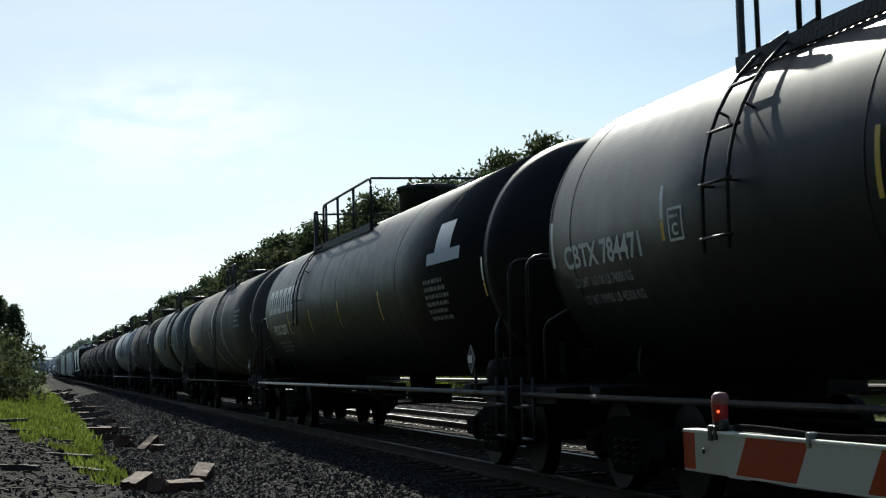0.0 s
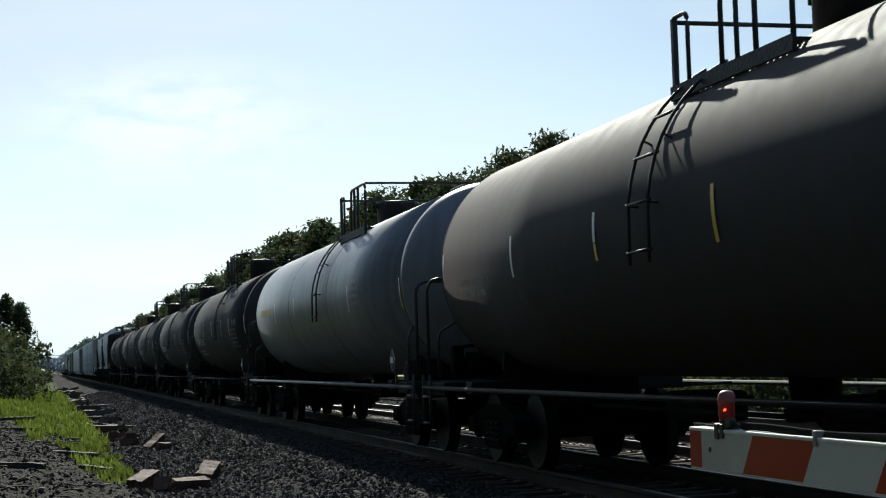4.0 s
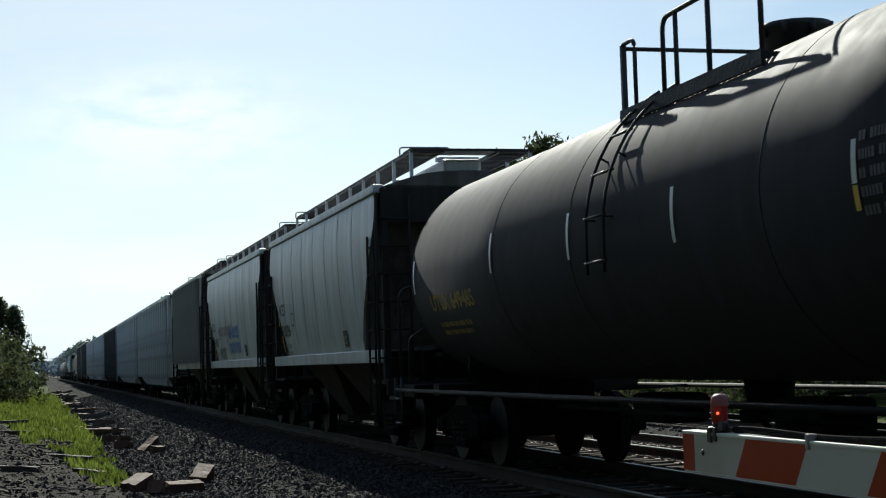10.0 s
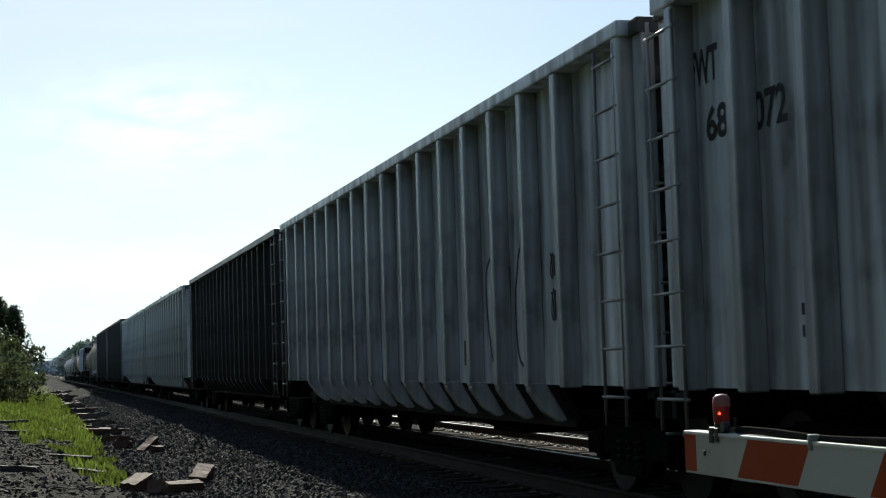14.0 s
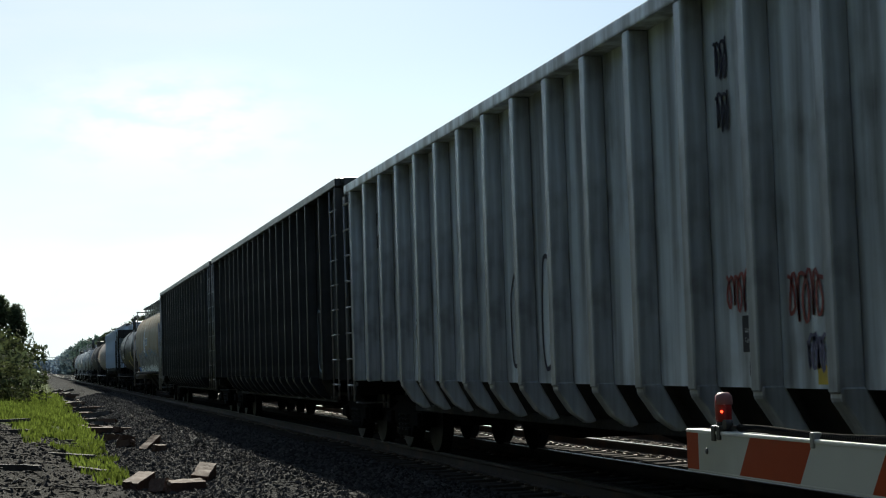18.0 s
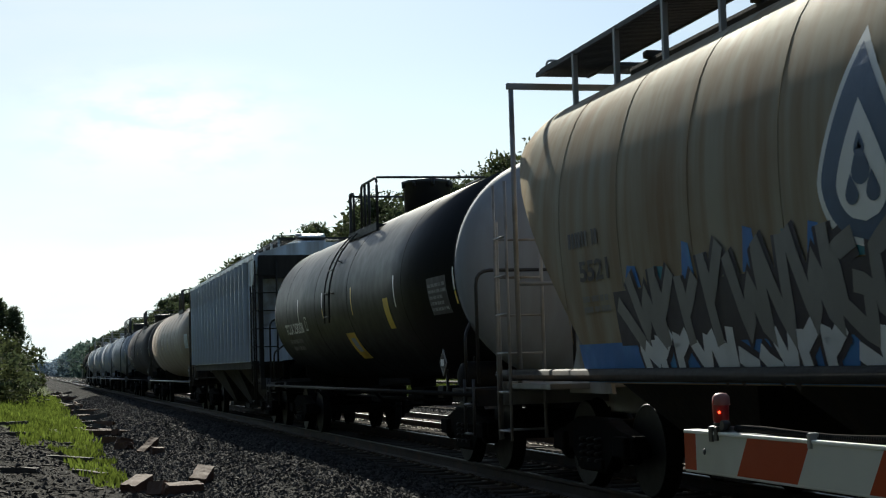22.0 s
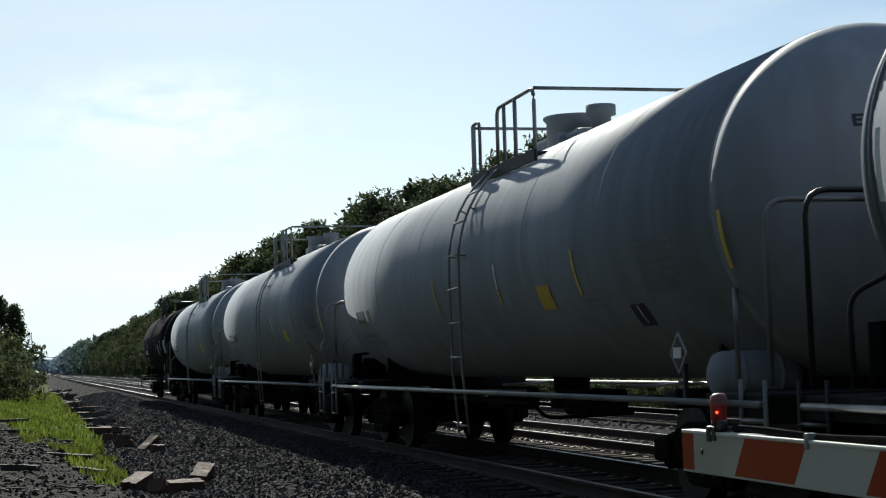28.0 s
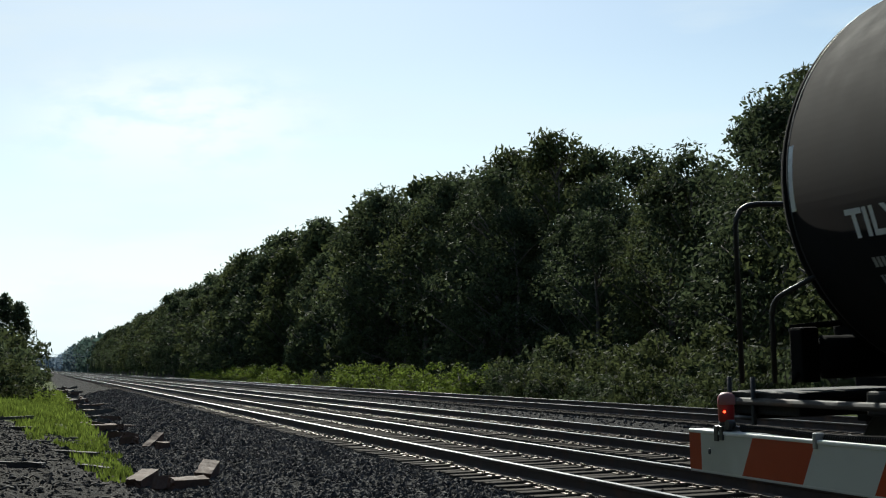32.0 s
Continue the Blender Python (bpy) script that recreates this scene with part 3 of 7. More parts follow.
def scatter_stones():
    rnd = random.Random(11)
    tone = [material("ballast_stone", (0.030, 0.0275, 0.026), 0.85, vary=0.3, grain=20, bump=0.4, spec=0.25)]
    n0, l0 = tone[0].node_tree.nodes, tone[0].node_tree.links
    geo = n0.new("ShaderNodeNewGeometry")
    hsv = n0.new("ShaderNodeHueSaturation")
    mr = n0.new("ShaderNodeMapRange")
    mr.inputs["To Min"].default_value, mr.inputs["To Max"].default_value = 0.25, 2.6
    l0.new(geo.outputs["Random Per Island"], mr.inputs["Value"])
    l0.new(mr.outputs["Result"], hsv.inputs["Value"])
    b0 = n0["Principled BSDF"]
    l0.new(b0.inputs["Base Color"].links[0].from_socket, hsv.inputs["Color"])
    l0.new(hsv.outputs["Color"], b0.inputs["Base Color"])
    base = bmesh.new()
    for p in ((1, 0.2, 0), (-1, 0, 0.2), (0.1, 1, 0), (0, -1, -0.2), (0.2, 0.1, 1), (0, 0, -1)):
        base.verts.new(p)
    bmesh.ops.convex_hull(base, input=base.verts)
    bmesh.ops.triangulate(base, faces=base.faces)
    base.verts.index_update()
    bv = np.array([v.co[:] for v in base.verts])
    bf = np.array([[v.index for v in f.verts] for f in base.faces])
    base.free()
    rng = np.random.default_rng(3)

    clod = material("dark_clod", (0.042, 0.037, 0.033), 0.9, vary=0.4, grain=20, bump=0.4, spec=0.15)

    grimy = material("grimy_ballast", (0.026, 0.0235, 0.021), 0.95, vary=0.4, grain=20, bump=0.4, spec=0.04)

    def field(name, label, places, mat=None):
        vs, fs = [], []
        for i, (x, y, size) in enumerate(places):
            sc = size * rng.uniform(0.55, 1.15, 3) * (1, 1, 0.75)
            jit = bv * (1 + rng.uniform(-0.32, 0.32, (len(bv), 1)))
            a = rng.uniform(0, 6.28)
            c, s = np.cos(a), np.sin(a)
            q = jit * sc
            q = np.stack([q[:, 0] * c - q[:, 1] * s, q[:, 0] * s + q[:, 1] * c, q[:, 2]], 1)
            vs.append(q + (x, y, ground_z(x, y) + size * 0.15))
            fs.append(bf + i * len(bv))
        me = bpy.data.meshes.new(name)
        me.from_pydata(np.concatenate(vs).tolist(), [], np.concatenate(fs).tolist())
        me.materials.append(mat or tone[0])
        tagged(new(name, me), label, "ballast", kind="stuff")

    spots = []
    for _ in range(64000):
        y = 11 + 105 * rnd.random() ** 1.6
        x = 1.35 + 3.95 * rnd.random()
        spots.append((x, y, rnd.uniform(0.014, 0.034) * (1 + y / 75) * (1.5 if rnd.random() < 0.06 else 1)))
    field("ballast_stones", "loose crushed grey ballast stones on the shoulder", spots)
    spots = [(rnd.uniform(-3.0, 1.7), 15 + 36 * rnd.random(), rnd.uniform(0.012, 0.05) * (2.0 if rnd.random() < 0.12 else 1)) for _ in range(5500)]
    field("dirt_clods", "dark clods and chips on the dirt beside the ditch", spots, clod)
    spots = [(rnd.uniform(5.2, 8.1), 11 + 60 * rnd.random() ** 1.3, rnd.uniform(0.025, 0.05)) for _ in range(7000)]
    field("ballast_in_track", "grimy crushed ballast between the ties of the near track", spots, grimy)
    spots = [(rnd.uniform(8.1, 9.3) if rnd.random() < 0.4 else rnd.uniform(9.3, 14.4), 20 + 65 * rnd.random(), rnd.uniform(0.03, 0.065)) for _ in range(10000)]
    field("ballast_between_tracks", "loose crushed grey ballast between the tracks", spots)


scatter_stones()

# ---- crossing gate ----
GATEWHITE = material("dull_white_gate_sheeting", (0.60, 0.60, 0.55), 0.5, vary=0.1, second=(0.46, 0.45, 0.38), grain=6, bump=0.03)
GATERED = material("orange_red_gate_sheeting", (0.40, 0.052, 0.008), 0.55, spec=0.2, vary=0.12, grain=6, bump=0.03)
LAMPRED = material("red_lamp_lens", (0.34, 0.022, 0.026), 0.35, vary=0.2, bump=0)
LAMPGLOW = material("lit_red_lamp", (1.0, 0.06, 0.02), 0.3, emit=3.0, bump=0)
GATE_SWAY = [
    (0.0, -0.000, -0.000),
    (0.5, 0.012, -0.003),
    (1.0, -0.003, -0.006),
    (1.5, -0.021, -0.003),
    (2.0, -0.015, -0.004),
    (2.5, 0.005, -0.005),
    (3.0, 0.010, -0.004),
    (3.5, -0.005, -0.000),
    (5.5, 0.006, -0.002),
    (6.0, -0.005, 0.001),
    (6.5, -0.013, 0.002),
    (7.0, 0.001, 0.000),
    (7.5, -0.003, -0.000),
    (8.0, -0.000, 0.000),
    (8.5, -0.012, -0.003),
    (9.0, -0.005, -0.000),
    (9.5, -0.007, -0.004),
    (10.0, 0.005, -0.001),
    (10.5, 0.012, -0.003),
    (11.0, -0.005, 0.003),
    (11.5, -0.016, 0.001),
    (12.0, -0.003, -0.003),
    (12.5, 0.014, -0.002),
    (13.0, -0.002, -0.001),
    (13.5, -0.018, -0.000),
    (14.0, -0.012, -0.002),
    (14.5, 0.015, -0.003),
    (16.5, -0.005, -0.000),
    (17.0, 0.009, 0.001),
    (17.5, 0.000, 0.000),
    (18.0, -0.013, -0.000),
    (18.5, -0.014, -0.000),
    (19.0, 0.000, -0.003),
    (19.5, -0.000, -0.003),
    (20.0, -0.005, 0.001),
    (20.5, -0.016, 0.001),
    (21.0, -0.008, 0.002),
    (21.5, -0.004, 0.004),
    (22.0, -0.009, 0.006),
    (22.5, -0.008, 0.007),
    (23.0, -0.014, 0.002),
    (23.5, -0.008, -0.003),
    (24.0, -0.000, -0.000),
    (24.5, -0.002, -0.002),
    (26.5, -0.005, -0.003),
    (27.0, -0.000, -0.008),
    (27.5, -0.007, -0.006),
    (28.0, 0.013, -0.003),
    (28.5, 0.005, -0.001),
    (29.0, -0.019, -0.006),
    (29.5, 0.000, -0.007),
    (30.0, -0.005, -0.009),
    (30.5, 0.001, -0.006),
    (31.0, -0.009, -0.010),
    (31.5, -0.014, -0.005),
    (32.0, -0.008, -0.009),
]
GATE_X, GATE_Y, GATE_TOP = 2.12, 4.975, 1.095   # the arm's tip


def gate():
    g = tagged(new("crossing_gate_arm"), "lowered red and white striped crossing gate arm with a red lamp", "crossing gate")
    H, T, L = 0.128, 0.045, 6.6
    bm = bmesh.new()
    box(bm, (0.012, -L / 2, -H / 2), (T * 0.6, L - 0.01, H - 0.012), 0.006)
    part("arm_core", bm, GATEWHITE, g)
    y, k, lean = 0.0, 0, -0.085
    edges = [0.0, 0.095] + [0.447 + 0.404 * i for i in range(16)]
    for a, b in zip(edges, edges[1:]):
        for side in (-1, 1):
            bm = bmesh.new()
            la, lb = (0 if k < 2 else lean), (0 if k == 0 else lean)
            o = [(-a + la * 0.5, -0.002), (-b + lb * 0.5, -0.002), (-b - lb * 0.5, -H + 0.004), (-a - la * 0.5, -H + 0.004)]
            o = [(min(0.0, p), q) for p, q in o]
            prism(bm, o, 0.012 + side * T / 2 - 0.003, 0.012 + side * T / 2 + 0.003, "x")
            part("stripe", bm, GATERED if k % 2 == 0 else GATEWHITE, g)
        k += 1
    bm = bmesh.new()
    box(bm, (0.012, -L / 2, 0.002), (T + 0.012, L, 0.012), 0.004)
    part("top_edge", bm, material("bright_gate_edge", (0.78, 0.78, 0.76), 0.35, vary=0.05, bump=0), g, "bright top rim")
    bm = bmesh.new()
    box(bm, (0.012, -L / 2, -H), (T + 0.006, L, 0.008), 0.003)
    part("bottom_edge", bm, GATEWHITE, g)
    bm = bmesh.new()
    lathe(bm, [(-0.016, 0.011), (-0.019, 0.009), (-0.019, 0.001)], 12, "x", (-0.01, -0.192, -0.058))
    part("bolt", bm, DARKMARK, g)
    # lamp at the tip
    LY = -0.247
    bm = bmesh.new()
    box(bm, (0.012, LY, 0.012), (0.05, 0.09, 0.028), 0.006)
    box(bm, (-0.014, LY + 0.02, 0.0), (0.012, 0.03, 0.05), 0.004)
    box(bm, (-0.014, LY - 0.02, 0.002), (0.012, 0.025, 0.045), 0.004)
    lathe(bm, [(0.02, 0.021), (0.035, 0.025), (0.04, 0.021)], 16, "z", (0.012, LY, 0))
    part("lamp_bracket", bm, BLACK, g)
    bm = bmesh.new()
    lathe(bm, [(0.03, 0.021), (0.045, 0.026), (0.10, 0.027), (0.118, 0.025), (0.126, 0.016), (0.128, 0.001)], 24, "z", (0.012, LY, 0))
    part("lamp_lens", bm, LAMPRED, g, "dark red lamp lens")
    bm = bmesh.new()
    bmesh.ops.create_uvsphere(bm, u_segments=12, v_segments=8, radius=0.0045, matrix=Matrix.Translation((-0.004, LY - 0.0225, 0.070)))
    part("lit_bulb", bm, LAMPGLOW, g, "glowing red bulb")
    bm = bmesh.new()
    lathe(bm, [(0.092, 0.0275), (0.094, 0.029), (0.12, 0.027), (0.13, 0.017), (0.132, 0.001)], 24, "z", (0.014, LY - 0.001, 0))
    part("lamp_cap", bm, material("dull_red_lamp_cap", (0.30, 0.13, 0.13), 0.5), g)
    bm = bmesh.new()
    lathe(bm, [(-0.012, 0.016), (0.012, 0.016), (0.014, 0.001)], 14, "x", (0.0, LY - 0.055, 0.03))
    part("lamp_socket", bm, BLACK, g)
    # conduit with a spiral sheath
    bm = bmesh.new()
    line = [(0.012, -0.27 - L * 0.93 * k / 60, 0.018 + 0.004 * math.sin(k * 0.7)) for k in range(61)]
    tube(bm, line, 0.0075, 8)
    part("cable", bm, BLACK, g)
    bm = bmesh.new()
    pts = [(0.012 + 0.0095 * math.cos(q), -0.36 - 0.0021 * q, 0.018 + 0.0095 * math.sin(q) + 0.004 * math.sin((0.09 + 0.0021 * q) / 0.1023 * 0.7)) for q in [k * math.tau / 8 for k in range(8 * 230)]]
    tube(bm, pts, 0.003, 4)
    part("spiral_sheath", bm, IRON, g)
    for k in range(8):
        bm = bmesh.new()
        box(bm, (-0.006, -0.90 - 0.8 * k, 0.005), (0.03, 0.02, 0.045), 0.004)
        part("cable_clip", bm, SILVERPIPE, g)
    g.matrix_basis = pose(GATE_X, GATE_Y, GATE_TOP, 0, 0, 0)
    mast = tagged(new("gate_mast"), "grey steel gate mast with a base box beside the road", "crossing gate mast")
    z0 = ground_z(GATE_X, GATE_Y - 6.75)
    bm = bmesh.new()
    lathe(bm, [(z0 - 0.1, 0.2), (z0 + 0.06, 0.2), (z0 + 0.1, 0.07), (z0 + 4.0, 0.065), (z0 + 4.05, 0.001)], 20, "z", (GATE_X + 0.2, GATE_Y - 6.9, 0))
    part("pole", bm, SILVERPIPE, mast)
    bm = bmesh.new()
    box(bm, (GATE_X + 0.05, GATE_Y - 6.8, GATE_TOP - 0.1), (0.42, 0.5, 0.6), 0.04)
    part("gate_mechanism", bm, SILVERPIPE, mast)
    return g


crossing_gate = gate()

# ---- running gear ----
WHEEL_R = 0.457


def make_wheel(bm):
    lathe(bm, [(-0.07, 0.10), (-0.07, 0.40), (-0.05, WHEEL_R), (0.05, WHEEL_R - 0.005), (0.062, WHEEL_R + 0.025), (0.085, WHEEL_R + 0.022), (0.085, 0.40), (0.03, 0.36), (0.02, 0.18), (0.09, 0.14), (0.09, 0.10)], 28, "x")


def make_rim(bm):
    lathe(bm, [(-0.071, 0.415), (-0.0745, 0.425), (-0.0745, 0.44), (-0.071, 0.447)], 28, "x")


def make_axle(bm):
    lathe(bm, [(-1.02, 0.07), (-0.86, 0.085), (-0.7, 0.085), (0.7, 0.085), (0.86, 0.085), (1.02, 0.07)], 12, "x")
    for s in (-1, 1):
        lathe(bm, [(s * 0.92, 0.0), (s * 0.92, 0.13), (s * 1.06, 0.13), (s * 1.09, 0.09), (s * 1.09, 0.0)], 12, "x")


def make_side_frame(bm):
    o = [(-1.15, 0.40), (-1.12, 0.60), (-0.75, 0.66), (-0.45, 0.76), (0.45, 0.76), (0.75, 0.66), (1.12, 0.60), (1.15, 0.40), (0.72, 0.40), (0.62, 0.46), (0.38, 0.22), (-0.38, 0.22), (-0.62, 0.46), (-0.72, 0.40)]
    prism(bm, o, -0.08, 0.08, "x")
    bmesh.ops.bevel(bm, geom=list(bm.edges), offset=0.015, segments=1, affect="EDGES")
    box(bm, (-0.09, 0, 0.3), (0.05, 0.7, 0.1), 0.01)
    for y in (-0.89, 0.89):
        box(bm, (-0.06, y, 0.5), (0.16, 0.34, 0.2), 0.03)


def make_spring(bm):
    tube(bm, [(-0.05 + 0.07 * math.cos(k * 0.9), 0.07 * math.sin(k * 0.9), 0.30 + 0.010 * k) for k in range(28)], 0.018, 5)


def make_bolster(bm):
    box(bm, (0, 0, 0.62), (2.1, 0.36, 0.22), 0.03)
    lathe(bm, [(0.72, 0.0), (0.72, 0.22), (0.86, 0.22), (0.86, 0.0)], 16, "z")
    for s in (-1, 1):
        tube(bm, [(-0.85, s * 0.42, 0.42), (0.85, s * 0.42, 0.42)], 0.05, 6)
        for x in (-0.72, 0.72):
            box(bm, (x, s * 0.40, 0.46), (0.10, 0.06, 0.26), 0.01)


def tidy(make):
    bm = bmesh.new()
    make(bm)
    return bm


def truck(car, y):
    """A two-axle truck at y along its car."""
    b = shared("truck", "truck_bolster", make_bolster, RUNNING, car, (0, y, 0), "black cast-steel two-axle truck")
    for s in (-1, 1):
        m = Matrix.Translation((s * 1.0, 0, 0))
        shared("side_frame", "side_frame" + str(s), lambda bm: (make_side_frame(bm), s > 0 and bmesh.ops.scale(bm, vec=(-1, 1, 1), verts=bm.verts)), RUNNING, b, m)
        for q in (-0.22, 0.0, 0.22):
            shared("spring", "spring", make_spring, IRON, b, m @ Matrix.Translation((0, q, 0)))
    for y2 in (-0.889, 0.889):
        shared("axle", "axle", make_axle, RUNNING, b, (0, y2, WHEEL_R))
        for s in (-1, 1):
            m = Matrix.Translation((s * 0.75, y2, WHEEL_R)) @ (Matrix.Rotation(math.pi, 4, "Z") if s > 0 else Matrix())
            shared("wheel", "wheel", make_wheel, RUNNING, b, m)
            shared("wheel_rim", "wheel_rim", make_rim, TREAD, b, m, "worn bright wheel rim")
    return b


def make_coupler(bm):
    box(bm, (0, 0.35, 0.86), (0.2, 0.7, 0.2), 0.03)
    box(bm, (0.02, -0.06, 0.86), (0.30, 0.26, 0.30), 0.06)
    box(bm, (-0.1, -0.2, 0.86), (0.1, 0.2, 0.28), 0.04)
    tube(bm, bend([(0.25, 0.3, 0.8), (0.25, 0.0, 0.55), (0.2, -0.35, 0.62)], 0.2), 0.025, 6)
    tube(bm, bend([(-0.5, 0.4, 0.95), (-0.5, -0.1, 0.92), (0.5, -0.1, 0.92)], 0.05), 0.016, 6)


def couplers(car, half):
    for s in (-1, 1):
        m = Matrix.Translation((0, s * half, 0)) @ (Matrix.Rotation(math.pi, 4, "Z") if s > 0 else Matrix())
        shared("coupler", "coupler", make_coupler, IRON, car, m)


def ladder_mesh(bm, line, width, rung, r=0.016, offset=None):
    """Two stiles along a line of (x, z), width apart along y, with a rung every so many metres."""
    for s in (-0.5, 0.5):
        tube(bm, [(x, s * width, z) for x, z in line], r, 6)
    ds, acc = [0.0], 0.0
    for a, b in zip(line, line[1:]):
        acc += math.hypot(b[0] - a[0], b[1] - a[1])
        ds.append(acc)
    d = rung * 0.6
    while d < acc:
        i = max(k for k in range(len(ds)) if ds[k] <= d)
        i = min(i, len(line) - 2)
        f = (d - ds[i]) / (ds[i + 1] - ds[i])
        x, z = line[i][0] + (line[i + 1][0] - line[i][0]) * f, line[i][1] + (line[i + 1][1] - line[i][1]) * f
        tube(bm, [(x, -width * 0.62, z), (x, width * 0.62, z)], r * 0.9, 6)
        d += rung


# ---- tank cars ----
TANK_R, TANK_Z = 1.435, 2.53


def tank_car(label, length, paint, marks, ladder="half", lad=7.9, post=7.0, dome_at=7.9, seams=(3.3, 6.2, 9.6, 12.6), stripes=None, pale=(), head_text=None, walkway=2.3, dome_h=0.38, rail_up=0.0, band=None, spill="dome", head=None, side_paint=None, ends=0.85, dome_r=0.44, arch_in=1.0, gap=None):
    """A tank car about its middle; length is that of the straight shell between its two head seams."""
    car = tagged(new("tank_car"), label, "tank car", "cars of the freight train")
    h, R, Z = length / 2, TANK_R, TANK_Z
    mat = PAINTS[paint]
    shared("tank_shell", "shell%s%.2f" % (paint, length), lambda bm: lathe(bm, [(-h + length * k / 4, R) for k in range(5)], 144, "y", (0, 0, Z)), mat, car)
    hm = PAINTS[head] if head else mat
    prof = [(R * 0.48 * math.sin(a), R * math.cos(a)) for a in [k * math.pi / 2 / 12 for k in range(13)]]
    for s in (-1, 1):
        shared("tank_head", "head%s%d%.2f" % (head or paint, s, length), lambda bm: lathe(bm, [(s * (h + a), max(r, 0.001)) for a, r in prof], 144, "y", (0, 0, Z)), hm if s < 0 else mat, car)
    for d in (0.02, *seams, length - 0.02):
        if d < length:
            sm = mat if len(seams) > 8 or paint in ("white", "cream") else DARKMARK if d in (0.02, length - 0.02) else IRON
            tall = 0.012 if len(seams) > 8 else 0.004
            shared("weld_seam", "seam%s%.3f" % (sm.name, tall), lambda bm: lathe(bm, [(-0.008 - tall, R), (-0.005, R + tall), (0.005, R + tall), (0.008 + tall, R)], 72, "y", (0, 0, Z)), sm, car, (0, h - d, 0))
    if band:
        w, bmat, y = band
        bm = bmesh.new()
        lathe(bm, [(h - y - w, R + 0.004), (h - y, R + 0.004)], 72, "y", (0, 0, Z))
        part("painted_band", bm, bmat, car, "dark band painted round the tank's middle")

    def skin(y0, z0, lift=0.006):
        f0 = math.asin(max(-1, min(1, (z0 - Z) / R)))
        return lambda u, v: (-(R + lift) * math.cos(f0 + v / R), y0 - u, Z + (R + lift) * math.sin(f0 + v / R))

    # centre sill, cradles, side pipes and steps
    def sill(bm):
        box(bm, (0, h - 0.6, 0.95), (0.75, 3.4, 0.36), 0.02)
        box(bm, (0, h + 0.45, 0.95), (0.6, 1.2, 0.34), 0.02)

    def deck_plate(bm):
        box(bm, (0, h + 0.42, 1.02), (2.9, 1.05, 0.05), 0.01)
        box(bm, (0, h + 0.93, 0.93), (2.9, 0.10, 0.2), 0.01)
        for x in (-1.45, 1.45):
            box(bm, (x, h + 0.42, 0.96), (0.06, 1.1, 0.16), 0.01)
    for s in (0, 1):
        shared("stub_sill", "sill%.2f" % length, sill, RUNNING, car, Matrix.Rotation(math.pi * s, 4, "Z"))
        shared("end_platform", "endplat%.2f" % length, deck_plate, IRON, car, Matrix.Rotation(math.pi * s, 4, "Z"))

    def cradle(bm):
        o = [(-0.75, 0.95), (-0.95, 1.2)] + [((R + 0.0) * math.sin(a), Z - R * math.cos(a)) for a in [(-0.7 + 1.4 * k / 14) for k in range(15)]] + [(0.95, 1.2), (0.75, 0.95), (0.4, 0.8), (-0.4, 0.8)]
        prism(bm, o, -0.03, 0.03, "y")
        box(bm, (0, 0, 0.98), (2.8, 0.3, 0.16), 0.02)
    ty = h - 1.05
    for s in (-1, 1):
        shared("cradle", "cradle", cradle, IRON, car, (0, s * ty, 0))
        truck(car, s * ty)
        bm = bmesh.new()
        tube(bm, [(s * 1.5, -h - 0.9, 0.97), (s * 1.5, h + 0.9, 0.97)], 0.028, 8)
        for k in range(3):
            y = -h + length * (k + 0.5) / 3
            tube(bm, [(s * 1.5, y, 0.97), (s * 0.6, y, 0.95)], 0.02, 6)
        part("side_rail", bm, SILVERPIPE if paint in ("white", "bluegrey", "cream") else side_paint or IRON, car, "long horizontal pipe rail")
    couplers(car, h + ends + 0.35)
    rail_mat = SILVERPIPE if paint == "white" else BLACK

    # end rails, steps, brake wheel
    def end_rail(bm):
        tube(bm, bend([(-1.42, 0.9, 1.1), (-1.42, 0.9, 2.45), (-0.2, 0.9, 2.45), (-0.2, 0.9, 1.1)], 0.18), 0.022, 8)

    def end_post(bm):
        tube(bm, bend([(-1.42, 0.35, 1.1), (-1.42, 0.35, 1.7), (-1.25, -0.02, 1.85)], 0.12), 0.02, 8)

    def sill_step(bm):
        for z in (0.5, 0.85):
            tube(bm, [(-1.5, 0.55, z), (-1.5, 0.95, z)], 0.018, 6)
        for y in (0.55, 0.95):
            tube(bm, [(-1.5, y, 0.48), (-1.5, y, 1.15)], 0.02, 6)
    for s in (-1, 1):
        m = Matrix.Translation((0, s * h, 0)) @ (Matrix.Rotation(math.pi, 4, "Z") if s < 0 else Matrix())
        for name, make in (("end_railing", end_rail), ("grab_post", end_post), ("sill_step", sill_step)):
            shared(name, name + rail_mat.name, make, rail_mat, car, m)
            shared(name, name + "b" + rail_mat.name, lambda bm: (make(bm), bmesh.ops.scale(bm, vec=(-1, 1, 1), verts=bm.verts)), rail_mat, car, m)

    def brake(bm):
        pts = [(0.28 * math.cos(k * math.tau / 20), 0, 0.28 * math.sin(k * math.tau / 20)) for k in range(21)]
        tube(bm, pts, 0.018, 6, False)
        for k in range(4):
            a = k * math.pi / 4
            tube(bm, [(0.27 * math.cos(a), 0, 0.27 * math.sin(a)), (-0.27 * math.cos(a), 0, -0.27 * math.sin(a))], 0.012, 5)
